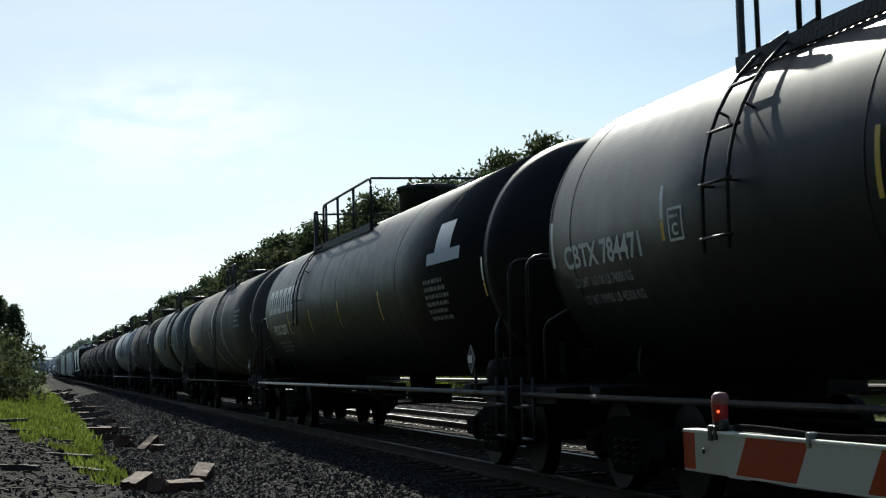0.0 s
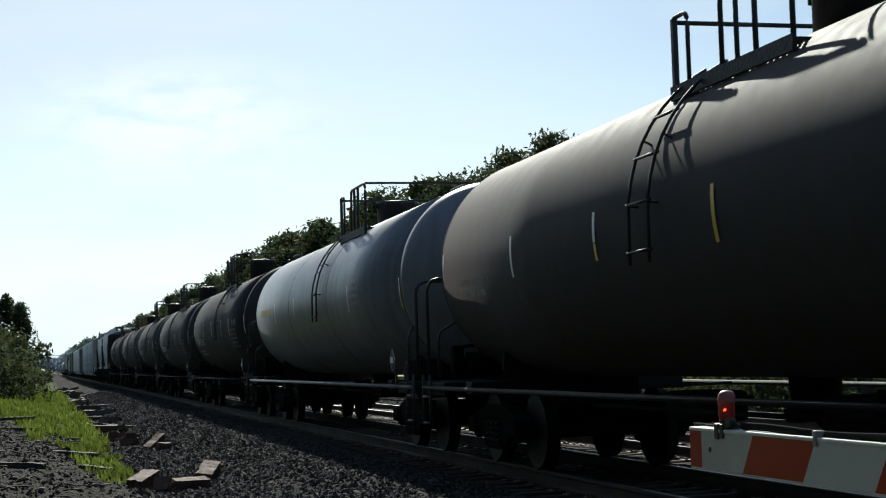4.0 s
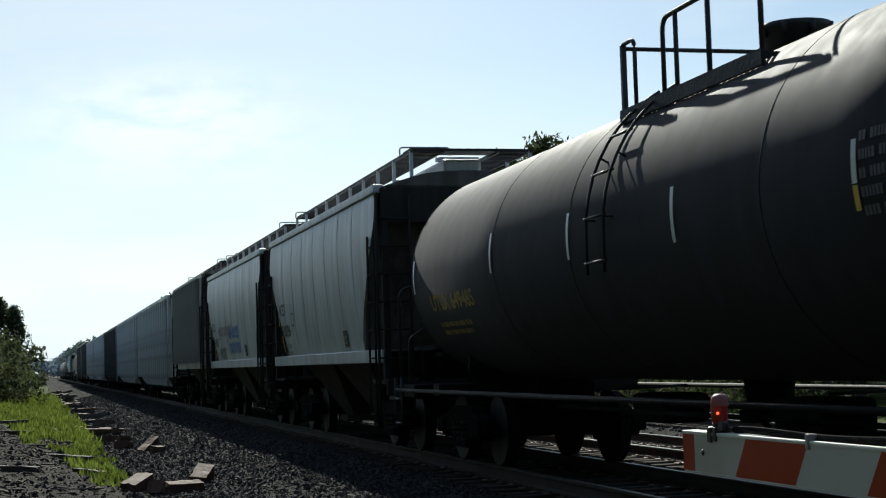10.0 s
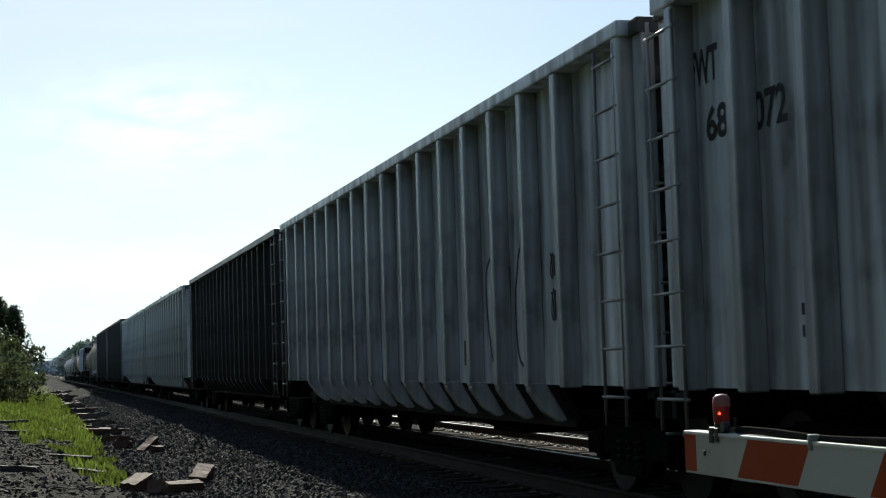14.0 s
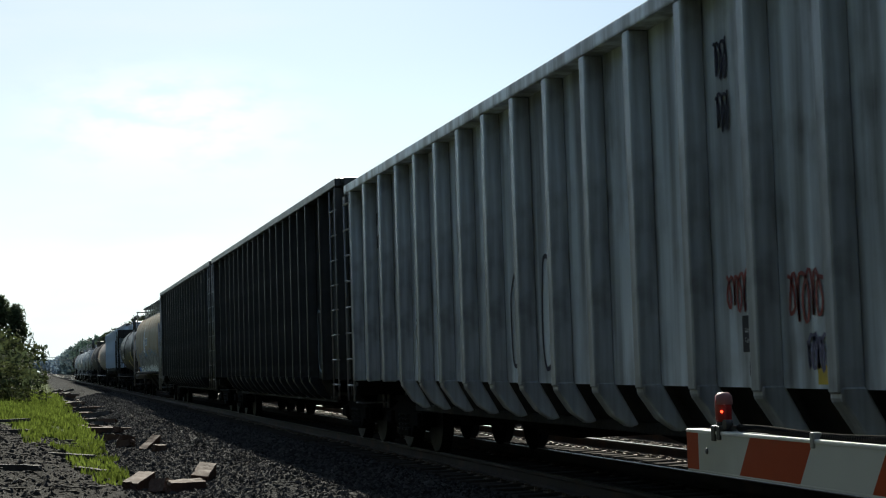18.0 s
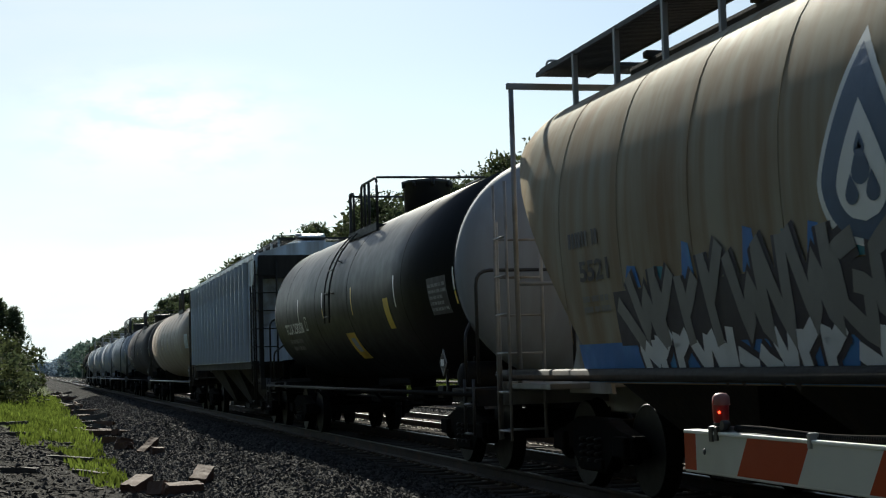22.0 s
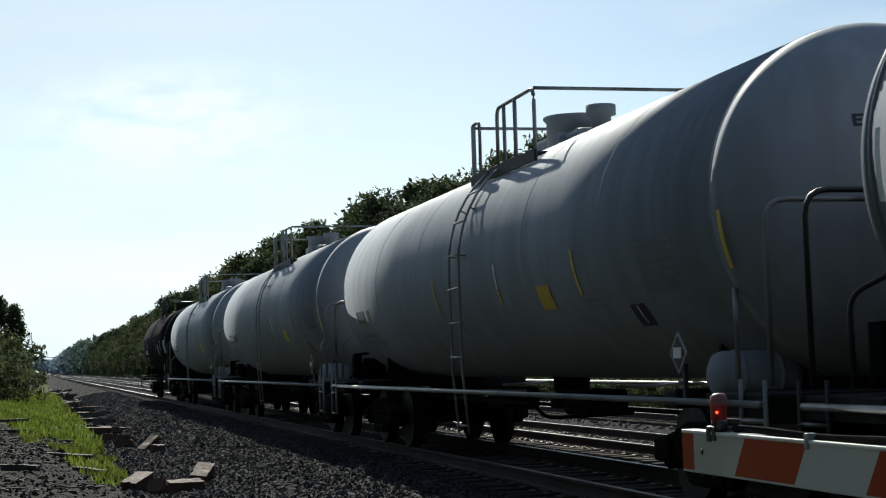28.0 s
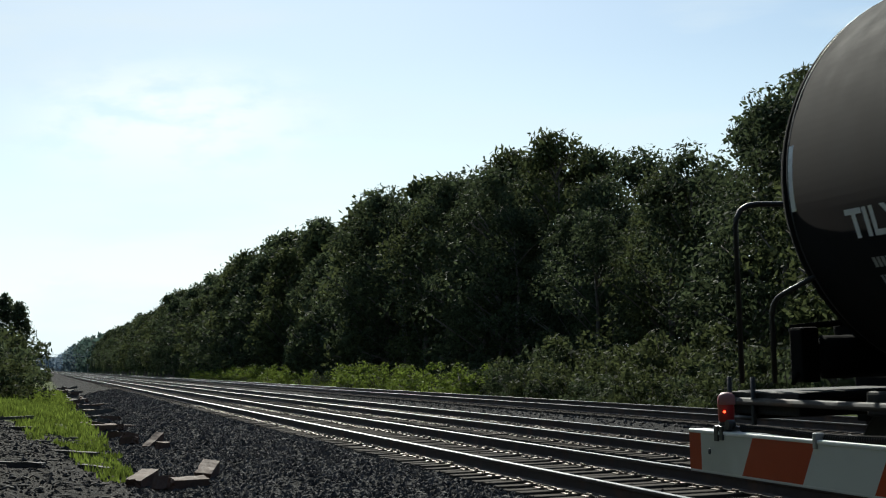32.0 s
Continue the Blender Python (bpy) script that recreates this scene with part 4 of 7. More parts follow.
    def brake_gear(bm):
        lathe(bm, [(-0.3, 0.1), (-0.28, 0.16), (0.2, 0.16), (0.24, 0.08), (0.45, 0.03)], 14, "x", (-0.75, 0.35, 1.28))
        box(bm, (-0.5, 0.45, 1.42), (0.6, 0.34, 0.22), 0.03)
        box(bm, (-1.15, 0.4, 1.3), (0.14, 0.2, 0.4), 0.02)
        tube(bm, bend([(-1.2, 0.5, 1.5), (-0.4, 0.5, 1.56), (0.3, 0.6, 1.2)], 0.1), 0.025, 6)
        tube(bm, bend([(-1.3, 0.3, 1.1), (-1.0, 0.6, 1.36), (0.6, 0.6, 1.36)], 0.1), 0.02, 6)
    shared("brake_gear", "brake_gear", brake_gear, RUNNING, car, (0, h, 0))
    shared("brake_wheel", "brake_wheel", brake, IRON, car, (0.55, -h - 0.72, 1.75))

    def reservoir(bm):
        lathe(bm, [(-0.38, 0.03), (-0.37, 0.11), (-0.33, 0.175), (-0.27, 0.195), (0.27, 0.195), (0.33, 0.175), (0.37, 0.11), (0.38, 0.03)], 24, "x")
        for x in (-0.16, 0.16):
            lathe(bm, [(x - 0.025, 0.195), (x - 0.02, 0.202), (x + 0.02, 0.202), (x + 0.025, 0.195)], 24, "x")
    shared("air_reservoir", "reservoir" + paint, reservoir, mat if paint == "white" else IRON, car, (-0.95, -h + 0.36, 1.17))

    # fittings on top: platform, railings, housing; F is the platform's far end, N its near end
    top, F, dy = Z + R, h - post, h - dome_at
    deck, rail_top = top - 0.26, top + 0.54 + rail_up
    N = F - walkway

    def platform(bm, s):
        y = N
        while y < F + 0.01:
            box(bm, (s * 0.74, y, deck), (0.44, 0.03, 0.035))
            y += 0.11
        for x in (0.52, 0.97):
            box(bm, (s * x, (F + N) / 2, deck - 0.03), (0.035, F - N + 0.1, 0.13))
        for y in (F - 0.1, (F + N) / 2, N + 0.1):
            box(bm, (s * 0.8, y, deck - 0.16), (0.06, 0.08, 0.3))

    def railing(bm, s):
        # runs of hand rail as metres from the platform's far end; a gap is left where the ladder comes up
        runs = [(arch_in, F - N)] if gap is None else [(arch_in, gap - 0.3), (gap + 0.3, F - N)]
        x = s * 0.95
        box(bm, (x, F, (deck - 0.2 + rail_top - 0.05) / 2), (0.05, 0.05, rail_top - 0.05 - deck + 0.2))
        tube(bm, bend([(x, F, rail_top - 0.1), (x, F, rail_top - 0.04), (x, F - 0.3, rail_top - 0.04), (x, F - 0.3, deck - 0.1)], 0.1), 0.022, 8)
        for a, b in runs:
            tube(bm, bend([(x, F - a, deck - 0.1), (x, F - a, rail_top), (x, F - b, rail_top), (x, F - b, deck - 0.1)], 0.14), 0.024, 8)
            n = max(2, round((b - a) / 1.5))
            for k in range(1, n):
                tube(bm, [(x, F - a - (b - a) * k / n, deck - 0.1), (x, F - a - (b - a) * k / n, rail_top)], 0.026, 6)
            tube(bm, [(x, F - a - 0.3, deck - 0.1), (x, F - a - 0.3, rail_top)], 0.024, 6)
        tube(bm, [(x, F, rail_top - 0.08), (0, F, rail_top - 0.08)], 0.022, 6)
        tube(bm, [(x, N, rail_top), (0, N, rail_top)], 0.022, 6)
    for s in (-1, 1):
        part("platform", tidy(lambda bm: platform(bm, s)), GRATE, car, "dark steel grating platform")
        part("railing", tidy(lambda bm: railing(bm, s)), rail_mat, car, "pipe railing along the top platform")
    if spill == "dome":
        def dome(bm):
            q = dome_r
            lathe(bm, [(top - 0.12, q), (top + dome_h - 0.09, q), (top + dome_h - 0.07, q + 0.025), (top + dome_h - 0.02, q + 0.025), (top + dome_h, q - 0.1), (top + dome_h, 0.001)], 28, "z", (0, dy, 0))
            for k in range(8):
                a = k * math.tau / 8
                lathe(bm, [(top + dome_h - 0.14, 0.03), (top + dome_h - 0.03, 0.03)], 6, "z", ((q + 0.02) * math.cos(a), dy + (q + 0.02) * math.sin(a), 0))
        part("valve_housing", tidy(dome), mat if paint in ("white", "cream") else BLACK, car, "round protective housing over the valves")
    else:
        def fittings(bm):
            lathe(bm, [(top - 0.15, 0.34), (top + 0.30, 0.34), (top + 0.34, 0.38), (top + 0.37, 0.38), (top + 0.37, 0.001)], 24, "z", (0, dy, 0))
            box(bm, (0, dy + 0.2, top + 0.02), (0.6, 1.0, 0.26), 0.05)
            lathe(bm, [(top - 0.1, 0.12), (top + 0.24, 0.12), (top + 0.26, 0.18), (top + 0.38, 0.18), (top + 0.39, 0.001)], 16, "z", (0.05, dy - 0.85, 0))
            lathe(bm, [(top - 0.1, 0.05), (top + 0.32, 0.05), (top + 0.46, 0.02)], 8, "z", (0.1, dy - 0.5, 0))
            box(bm, (0, dy - 0.6, top), (0.5, 0.5, 0.24), 0.06)
        part("valve_fitting", tidy(fittings), mat if paint == "white" else BLACK, car)

    # ladders over the side
    def side_ladder(bm):
        line = [(-(R + 0.09) * math.sin(a), Z + (R + 0.09) * math.cos(a)) for a in [0.50 + (1.10 * k / 9) for k in range(10)]]
        if ladder == "full":
            line += [(-R - 0.09, 2.2), (-R - 0.08, 1.2), (-R - 0.02, 0.45)]
        elif ladder == "half":
            line += [(-R - 0.09, 2.12)]
        ladder_mesh(bm, line, 0.46, 0.42)
        for a in (0.7, 1.1, 1.5):
            for s in (-0.23, 0.23):
                tube(bm, [(-(R + 0.09) * math.sin(a), s, Z + (R + 0.09) * math.cos(a)), (-R * math.sin(a), s, Z + R * math.cos(a))], 0.012, 5)
    if ladder != "none":
        shared("ladder", "ladder" + ladder + rail_mat.name, side_ladder, rail_mat, car, (0, h - lad, 0))
    shared("ladder", "ladder_far" + ladder + rail_mat.name, lambda bm: (side_ladder(bm), bmesh.ops.scale(bm, vec=(-1, 1, 1), verts=bm.verts)), rail_mat, car, (0, h - lad, 0))

    # underside: outlet valve, brake rigging, pipes
    def under(bm):
        lathe(bm, [(Z - R - 0.35, 0.12), (Z - R - 0.3, 0.2), (Z - R + 0.05, 0.24)], 16, "z")
        box(bm, (0, 0, Z - R - 0.32), (0.5, 0.3, 0.12), 0.03)
        tube(bm, [(0.5, -h * 0.9, 0.82), (0.5, h * 0.9, 0.82)], 0.03, 6)
        tube(bm, [(-0.45, -h * 0.6, 0.78), (-0.45, h * 0.6, 0.78)], 0.025, 6)
        for y in (-1.4, 1.9):
            box(bm, (-0.2, y, 0.82), (0.5, 0.9, 0.3), 0.06)
        for y in (-2.6, 2.6):
            tube(bm, bend([(-1.45, y, 0.97), (-1.2, y, 0.7), (-0.2, y, 0.72)], 0.1), 0.022, 6)
    shared("outlet_and_brake_rigging", "under%.2f" % length, under, RUNNING, car)

    # white and yellow reflector stripes
    for back, z, tone in stripes or ((0.1, 2.26, "w"), (3.15, 2.24, "w"), (5.9, 2.24, "wy"), (8.65, 2.20, "y"), (11.9, 2.2, "w"), (length - 0.1, 2.1, "wy")):
        tall = 0.46
        if tone == "wy":
            paint_on("reflector_stripe", plate(0.065, tall * 0.62), STRIPE, car, skin(h - back, z + tall * 0.38, 0.012))
            paint_on("reflector_stripe", plate(0.065, tall * 0.36), STRIPEY, car, skin(h - back, z, 0.012))
        else:
            paint_on("reflector_stripe", plate(0.065, tall), STRIPE if tone == "w" else STRIPEY, car, skin(h - back, z, 0.012))
    for back in pale:
        bm = bmesh.new()
        lathe(bm, [(h - back - 0.13, R + 0.003), (h - back + 0.13, R + 0.003)], 72, "y", (0, 0, Z))
        part("painted_band", bm, PALEGREY, car, "pale band round a weld")
    if head_text:
        for text, x0, z0, size, width, mk in head_text:
            flat = letters(text, size, width) if isinstance(text, str) else bars(width, size, text, 3)
            paint_on("writing", flat, mk, car, lambda u, v: (x0 + u, -h - 0.008 - R * 0.48 * math.sqrt(max(0.0, 1 - ((x0 + u) ** 2 + (z0 + v - Z) ** 2) / R ** 2)), z0 + v))
    bm = bmesh.new()
    box(bm, (-1.41, -h + 0.8, 1.36), (0.012, 0.25, 0.25), 0.0, Matrix.Rotation(math.pi / 4, 4, "X"))
    card = part("placard", bm, GREYMARK, car, "diamond placard on a bracket")
    bm = bmesh.new()
    box(bm, (-1.418, -h + 0.8, 1.36), (0.006, 0.2, 0.2), 0.0, Matrix.Rotation(math.pi / 4, 4, "X"))
    box(bm, (-1.36, -h + 0.8, 1.12), (0.03, 0.05, 0.3))
    part("placard_field", bm, DARKMARK, card)
    bm = bmesh.new()
    box(bm, (-1.424, -h + 0.8, 1.36), (0.006, 0.16, 0.09))
    part("placard_number", bm, WHITE, card)
    # writing: (text or rows of bars, metres behind the far seam, height, letter size, width, material)
    for what, back, z, size, width, mk in marks:
        y0 = h - back
        if isinstance(what, str):
            paint_on("writing", letters(what, size, width), mk, car, skin(y0, z))
        elif what == 0:
            paint_on("panel", plate(width, size, 1, 8), mk, car, skin(y0, z, 0.008))
        elif what == -1:
            paint_on("stencilled_box", frame_of(width, size, 0.025), mk, car, skin(y0, z, 0.008))
        else:
            paint_on("small_writing", bars(width, size, what, int(back * 100 + length)), mk, car, skin(y0, z, 0.012))
    return car


# ---- open-top hoppers ----
def open_hopper(label, length, paint, art=(), marks=(), first=0.4, pitch=1.12, count=16, top=4.23):
    """A high ribbed open hopper about its middle."""
    car = tagged(new("open_hopper_car"), label, "hopper car", "cars of the freight train")
    h, mat, W, low = length / 2, PAINTS[paint], 1.46, 1.09

    def sides(bm):
        o = [(W, top - 0.02), (W - 0.03, top - 0.02), (W - 0.03, low), (W, low)]
        prism(bm, o, -h, h, "y")

    for s in (-1, 1):
        shared("side_sheet", "osides%s%.1f%.2f" % (paint, length, top), sides, mat, car, Matrix.Rotation(math.pi if s < 0 else 0, 4, "Z"))

    def rib(bm):
        o = [(-0.19, -0.07), (-0.19, 0.07), (0, 0.075), (0, -0.075)]
        if paint == "coal":
            o = [(-0.19, -0.035), (-0.19, 0.035), (0, 0.05), (0, -0.05)]
        prism(bm, o, low - 0.02, top - 0.12, "z")
        bmesh.ops.bevel(bm, geom=list(bm.edges), offset=0.012, segments=1, affect="EDGES")

    def foot(bm):
        q = [(-0.17, low + 0.02), (0.0, low + 0.02), (0.22, low - 0.37), (0.14, low - 0.39), (-0.02, low - 0.28), (-0.17, low - 0.06)]
        prism(bm, q, -0.085, 0.085, "y")
        bmesh.ops.bevel(bm, geom=list(bm.edges), offset=0.012, segments=1, affect="EDGES")
    # first rib behind the far end, then an even spacing, and a corner rib where the last panel is wide
    spots = [h - first - pitch * k for k in range(count)] + [-h + 0.1]
    if paint == "coal":
        spots += [h - 0.12, h - 1.9 if first > 3 else h - 1.5, -h + 1.7]
    for s in (-1, 1):
        for y in spots:
            m = Matrix.Translation((s * W, y, 0)) @ (Matrix.Rotation(math.pi, 4, "Z") if s > 0 else Matrix())
            shared("rib", "rib%s%.2f" % (paint, top), rib, WORNRIB if paint == "coal" else mat, car, m)
            if abs(y) < h - 2.65:
                shared("rib_foot", "ribfoot" + paint, foot, mat, car, m)

        def chord(bm):
            box(bm, (0, 0, top - 0.05), (0.22, length + 0.05, 0.14), 0.02)
        shared("top_chord", "chord%s%.1f%.2f" % (paint, length, top), chord, mat, car, (s * (W + 0.09), 0, 0))
        bm = bmesh.new()
        # recessed dark sheet puts in the shade between the rib feet, above the sill
        prism(bm, [(s * (W - 0.1), low + 0.02), (s * (W - 0.13), low + 0.02), (s * (W - 0.34), low - 0.36), (s * (W - 0.31), low - 0.37)], -h + 2.7, h - 2.7, "y")
        box(bm, (s * (W - 0.31), 0, low - 0.40), (0.1, length - 5.4, 0.10), 0.015)
        part("side_sill", bm, IRON, car)

    def floor(bm):
        box(bm, (0, 0, low - 0.28), (2.3, length - 2.4, 0.06))
        for k in range(4):
            y = -h + length * (k + 0.5) / 4
            for s in (-1, 1):
                v = [bm.verts.new(p) for p in ((s * 1.15, y - 1.5, low - 0.3), (s * 1.15, y + 1.5, low - 0.3), (s * 0.5, y + 0.7, 0.45), (s * 0.5, y - 0.7, 0.45))]
                bm.faces.new(v)
            for e in (-1, 1):
                v = [bm.verts.new(p) for p in ((-1.15, y + e * 1.5, low - 0.3), (1.15, y + e * 1.5, low - 0.3), (0.5, y + e * 0.7, 0.45), (-0.5, y + e * 0.7, 0.45))]
                bm.faces.new(v)
            box(bm, (0, y, 0.45), (1.1, 1.4, 0.06), 0.01)
        box(bm, (0, 0, 0.9), (0.45, length + 1.0, 0.32), 0.02)
    shared("hopper_floor", "ofloor%.1f" % length, floor, RUNNING, car)
    coal = bmesh.new()
    nx, ny = 8, 60
    g = [[coal.verts.new((-1.45 + 2.9 * i / nx, -h + 0.2 + (length - 0.4) * j / ny, top - 0.75 + 0.3 * noise.noise((i * 0.6, j * 0.5, length)))) for i in range(nx + 1)] for j in range(ny + 1)]
    for j in range(ny):
        for i in range(nx):
            coal.faces.new((g[j][i], g[j][i + 1], g[j + 1][i + 1], g[j + 1][i]))
    part("load", coal, RUNNING, car, "dark bulk load heaped below the rim")
    for s in (-1, 1):
        def end_wall(bm):
            box(bm, (0, 0, (low + top) / 2 + 0.15), (2.9, 0.05, top - low - 0.35))
            box(bm, (0, 0.1, top - 0.06), (3.1, 0.24, 0.14), 0.02)

        def end_step(bm):
            box(bm, (0, 0.3, 1.02), (3.0, 0.6, 0.06), 0.01)
            box(bm, (0, 0.58, 0.95), (3.0, 0.1, 0.24), 0.015)
        m = Matrix.Translation((0, s * h, 0)) @ (Matrix.Rotation(math.pi, 4, "Z") if s < 0 else Matrix())
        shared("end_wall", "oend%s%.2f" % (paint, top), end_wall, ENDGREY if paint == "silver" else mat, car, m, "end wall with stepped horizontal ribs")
        shared("end_platform", "ostep", end_step, IRON, car, m)
        for x in (-1.45, 1.45):
            shared("corner_post", "opost%s%.2f" % (paint, top), lambda bm: box(bm, (0, 0.1, (low + top) / 2), (0.12, 0.22, top - low), 0.015), mat, car, m @ Matrix.Translation((x, 0, 0)))
        for x in (-0.9, 0.9):
            shared("end_brace", "obrace", lambda bm: tube(bm, [(0, 0.12, low + 0.5), (0, 0.5, 1.05)], 0.05, 6), IRON, car, m @ Matrix.Translation((x, 0, 0)))
        for k in range(7):
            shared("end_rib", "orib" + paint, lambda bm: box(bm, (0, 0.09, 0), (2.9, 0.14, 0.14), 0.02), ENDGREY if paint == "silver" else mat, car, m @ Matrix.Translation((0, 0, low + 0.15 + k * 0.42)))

        def ladders(bm):
            keep = bmesh.new()
            ladder_mesh(keep, [(-W - 0.18, 0.75), (-W - 0.18, top - 0.15)], 0.50, 0.42, 0.017)
            bmesh.ops.translate(keep, vec=(0, -0.37 if s < 0 else -0.12, 0), verts=keep.verts)
            me = bpy.data.meshes.new("ladder")
            keep.to_mesh(me)
            bm.from_mesh(me)
            keep.free()
            for k in range(8):
                z = 0.7 + 0.42 * k
                tube(bm, bend([(-W + 0.05, 0.2, z), (-W + 0.05, 0.27, z), (-W + 0.5, 0.27, z), (-W + 0.5, 0.2, z)], 0.02, 2), 0.014, 6)
            tube(bm, [(-W + 0.5, 0.22, 0.6), (-W + 0.5, 0.22, top - 0.1)], 0.02, 6)
        for q in (-1, 1):
            shared("ladder", "oladder%s%d%d%.2f" % (paint, s, q, top), lambda bm: (ladders(bm), bmesh.ops.scale(bm, vec=(-q, s, 1), verts=bm.verts)), SILVERPIPE, car, (0, s * h, 0))
        truck(car, s * (h - 1.5))
    couplers(car, h + 0.5)

    def face(y0, z0, lift=0.004):
        return lambda u, v: (-W - lift, y0 - u, z0 + v)
    for what, back, z, size, width, mk in marks:
        if what == 0:
            paint_on("panel", plate(width, size), mk, car, face(h - back, z))
        elif what == -1:
            paint_on("stencilled_box", frame_of(width, size, 0.025), mk, car, face(h - back, z))
        else:
            paint_on("writing", letters(what, size, width) if isinstance(what, str) else bars(width, size, what, int(back * 7)), mk, car, face(h - back, z))
    for i, (style, back, z, w, hh, mk, mk2) in enumerate(art):
        seed = int(back * 31 + w * 7 + length * 3) + i
        if style == "scrawl":
            paint_on("graffiti", scrawl(seed, w, hh), mk, car, face(h - back, z, 0.008), "sprayed scribble")
            continue
        fl, ed = arch(w, hh) if style == "arch" else bubble(seed, w, hh, max(2, int(w / hh * 1.1)))
        paint_on("graffiti", fl, mk, car, face(h - back, z, 0.004), "large sprayed lettering")
        paint_on("graffiti", ed, mk2, car, face(h - back, z, 0.008), "sprayed outline")
    return car


# ---- covered hoppers ----
def bays(bm, length, low, n, W, k):
    """The slanted discharge chute k of n below the body."""
    if k < n:
        y = -length / 2 + length * (k + 0.5) / n
        a, b = length / n * 0.48, 0.35
        top = [(-W, y - a, low), (W, y - a, low), (W, y + a, low), (-W, y + a, low)]
        bot = [(-0.6, y - b, 0.35), (0.6, y - b, 0.35), (0.6, y + b, 0.35), (-0.6, y + b, 0.35)]
        t, d = [bm.verts.new(p) for p in top], [bm.verts.new(p) for p in bot]
        for i in range(4):
            j = (i + 1) % 4
            bm.faces.new((t[i], t[j], d[j], d[i]))
        bm.faces.new(d)
        box(bm, (0, y, 0.33), (1.5, 0.8, 0.12), 0.02)


def covered_hopper(label, length, paint, style="ribbed", ribs=13, marks=(), art=(), nbays=3, top=4.25, low=1.55, logo=None, rib_in=1.05):
    """A covered hopper about its middle, with ribbed or with bulging sides; length is that of its body."""
    car = tagged(new("covered_hopper_car"), label, "covered hopper", "cars of the freight train")
    h, mat = length / 2, PAINTS[paint]
    W = 1.55
    if style == "ribbed":
        prof = [(W, low), (W, low + 0.35), (W, low + 0.8), (W, low + 1.05), (W, 3.2), (W, 3.75), (W, top), (W - 0.05, top + 0.06), (0.7, top + 0.3), (0.0, top + 0.34)]
    elif style == "round":
        prof = [(1.36, 1.12), (1.45, 1.5), (1.53, 2.1), (1.56, 2.7), (1.50, 3.25), (1.27, 3.8), (0.8, 4.12), (0.0, 4.22)]
    else:
        prof = [(1.42, low), (1.50, low + 0.5), (1.56, low + 1.2), (1.58, low + 1.8), (1.54, low + 2.35), (1.46, top), (1.34, top + 0.06), (0.7, top + 0.24), (0.0, top + 0.28)]
    if style != "ribbed":
        fine = []
        for i in range(len(prof) - 1):
            p0, p1, p2, p3 = (Vector(prof[max(0, min(len(prof) - 1, i + d))]) for d in (-1, 0, 1, 2))
            for k in range(4):
                t = k / 4
                fine.append(tuple(0.5 * ((2 * p1) + (p2 - p0) * t + (2 * p0 - 5 * p1 + 4 * p2 - p3) * t * t + (3 * p1 - p0 - 3 * p2 + p3) * t ** 3)))
        fine.append(prof[-1])
        prof = fine
    whole = prof + [(-x, z) for x, z in prof[-2::-1]]

    def width_at(z):
        for (x0, z0), (x1, z1) in zip(prof, prof[1:]):
            if z0 <= z <= z1:
                return x0 + (x1 - x0) * (z - z0) / max(1e-6, z1 - z0)
        return prof[0][0] if z < prof[0][1] else prof[-1][0]

    def body(bm):
        # the ends of the sides are cut back towards the bottom, where the slope sheets run in
        n = 40
        rows = []
        for j in range(n + 1):
            f = -1 + 2 * j / n
            row = []
            for x, z in whole:
                cut = 0.0
                if style == "ribbed":
                    cut = 1.0 * max(0.0, min(1.0, (3.75 - z) / 1.15))
                elif style == "bulged":
                    cut = 1.6 * max(0.0, min(1.0, (3.45 - z) / 1.7))
                else:
                    cut = 0.35 + (0.93 * (3.6 - z) if z < 3.6 else 0.8 * (z - 3.6))
                row.append(bm.verts.new((x, f * (h - cut), z)))
            rows.append(row)
        for a, b in zip(rows, rows[1:]):
            for k in range(len(whole) - 1):
                bm.faces.new((a[k], a[k + 1], b[k + 1], b[k])).smooth = style != "ribbed"
        if style != "bulged":
            for row in (rows[0], rows[-1]):
                bm.faces.new(row)
    shared("body", "body%s%s%.2f" % (style, paint, length), body, mat, car)
    if style == "ribbed":
        def rib(bm):
            prism(bm, [(-0.12, -0.03), (-0.12, 0.03), (0, 0.04), (0, -0.04)], low + 0.02, top - 0.06, "z")
        for s in (-1, 1):
            for k in range(ribs + 1):
                m = Matrix.Translation((s * W, -h + rib_in + (length - 2 * rib_in) * k / ribs, 0)) @ (Matrix.Rotation(math.pi, 4, "Z") if s > 0 else Matrix())
                shared("rib", "crib%s%.2f" % (paint, top), rib, mat, car, m)
    else:
        for k in range(1, ribs):
            y = -h + 0.5 + (length - 1.0) * k / ribs
            for s in (-1, 1):
                bm = bmesh.new()
                pts = [(s * (x + 0.002), y, z) for x, z in prof if low + 0.1 < z < top]
                tube(bm, pts, 0.003, 5)
                part("panel_seam", bm, mat, car)
    for s in (-1, 1):
        bm = bmesh.new()
        if style != "round":
            box(bm, (s * (W - 0.06), 0, top + 0.0), (0.16, length, 0.13), 0.02)
            part("top_chord", bm, mat, car)
            bm = bmesh.new()
            box(bm, (s * (W - 0.12), 0, low - 0.08), (0.14, length - (1.8 if style == "ribbed" else 0), 0.2), 0.015)
            part("side_sill", bm, GRIMESHADE if paint == "bluish" else mat, car)
        else:
            tube(bm, [(s * 1.45, -h - 0.5, 1.2), (s * 1.45, h + 0.5, 1.2)], 0.06, 8)
            part("side_sill", bm, IRON, car)

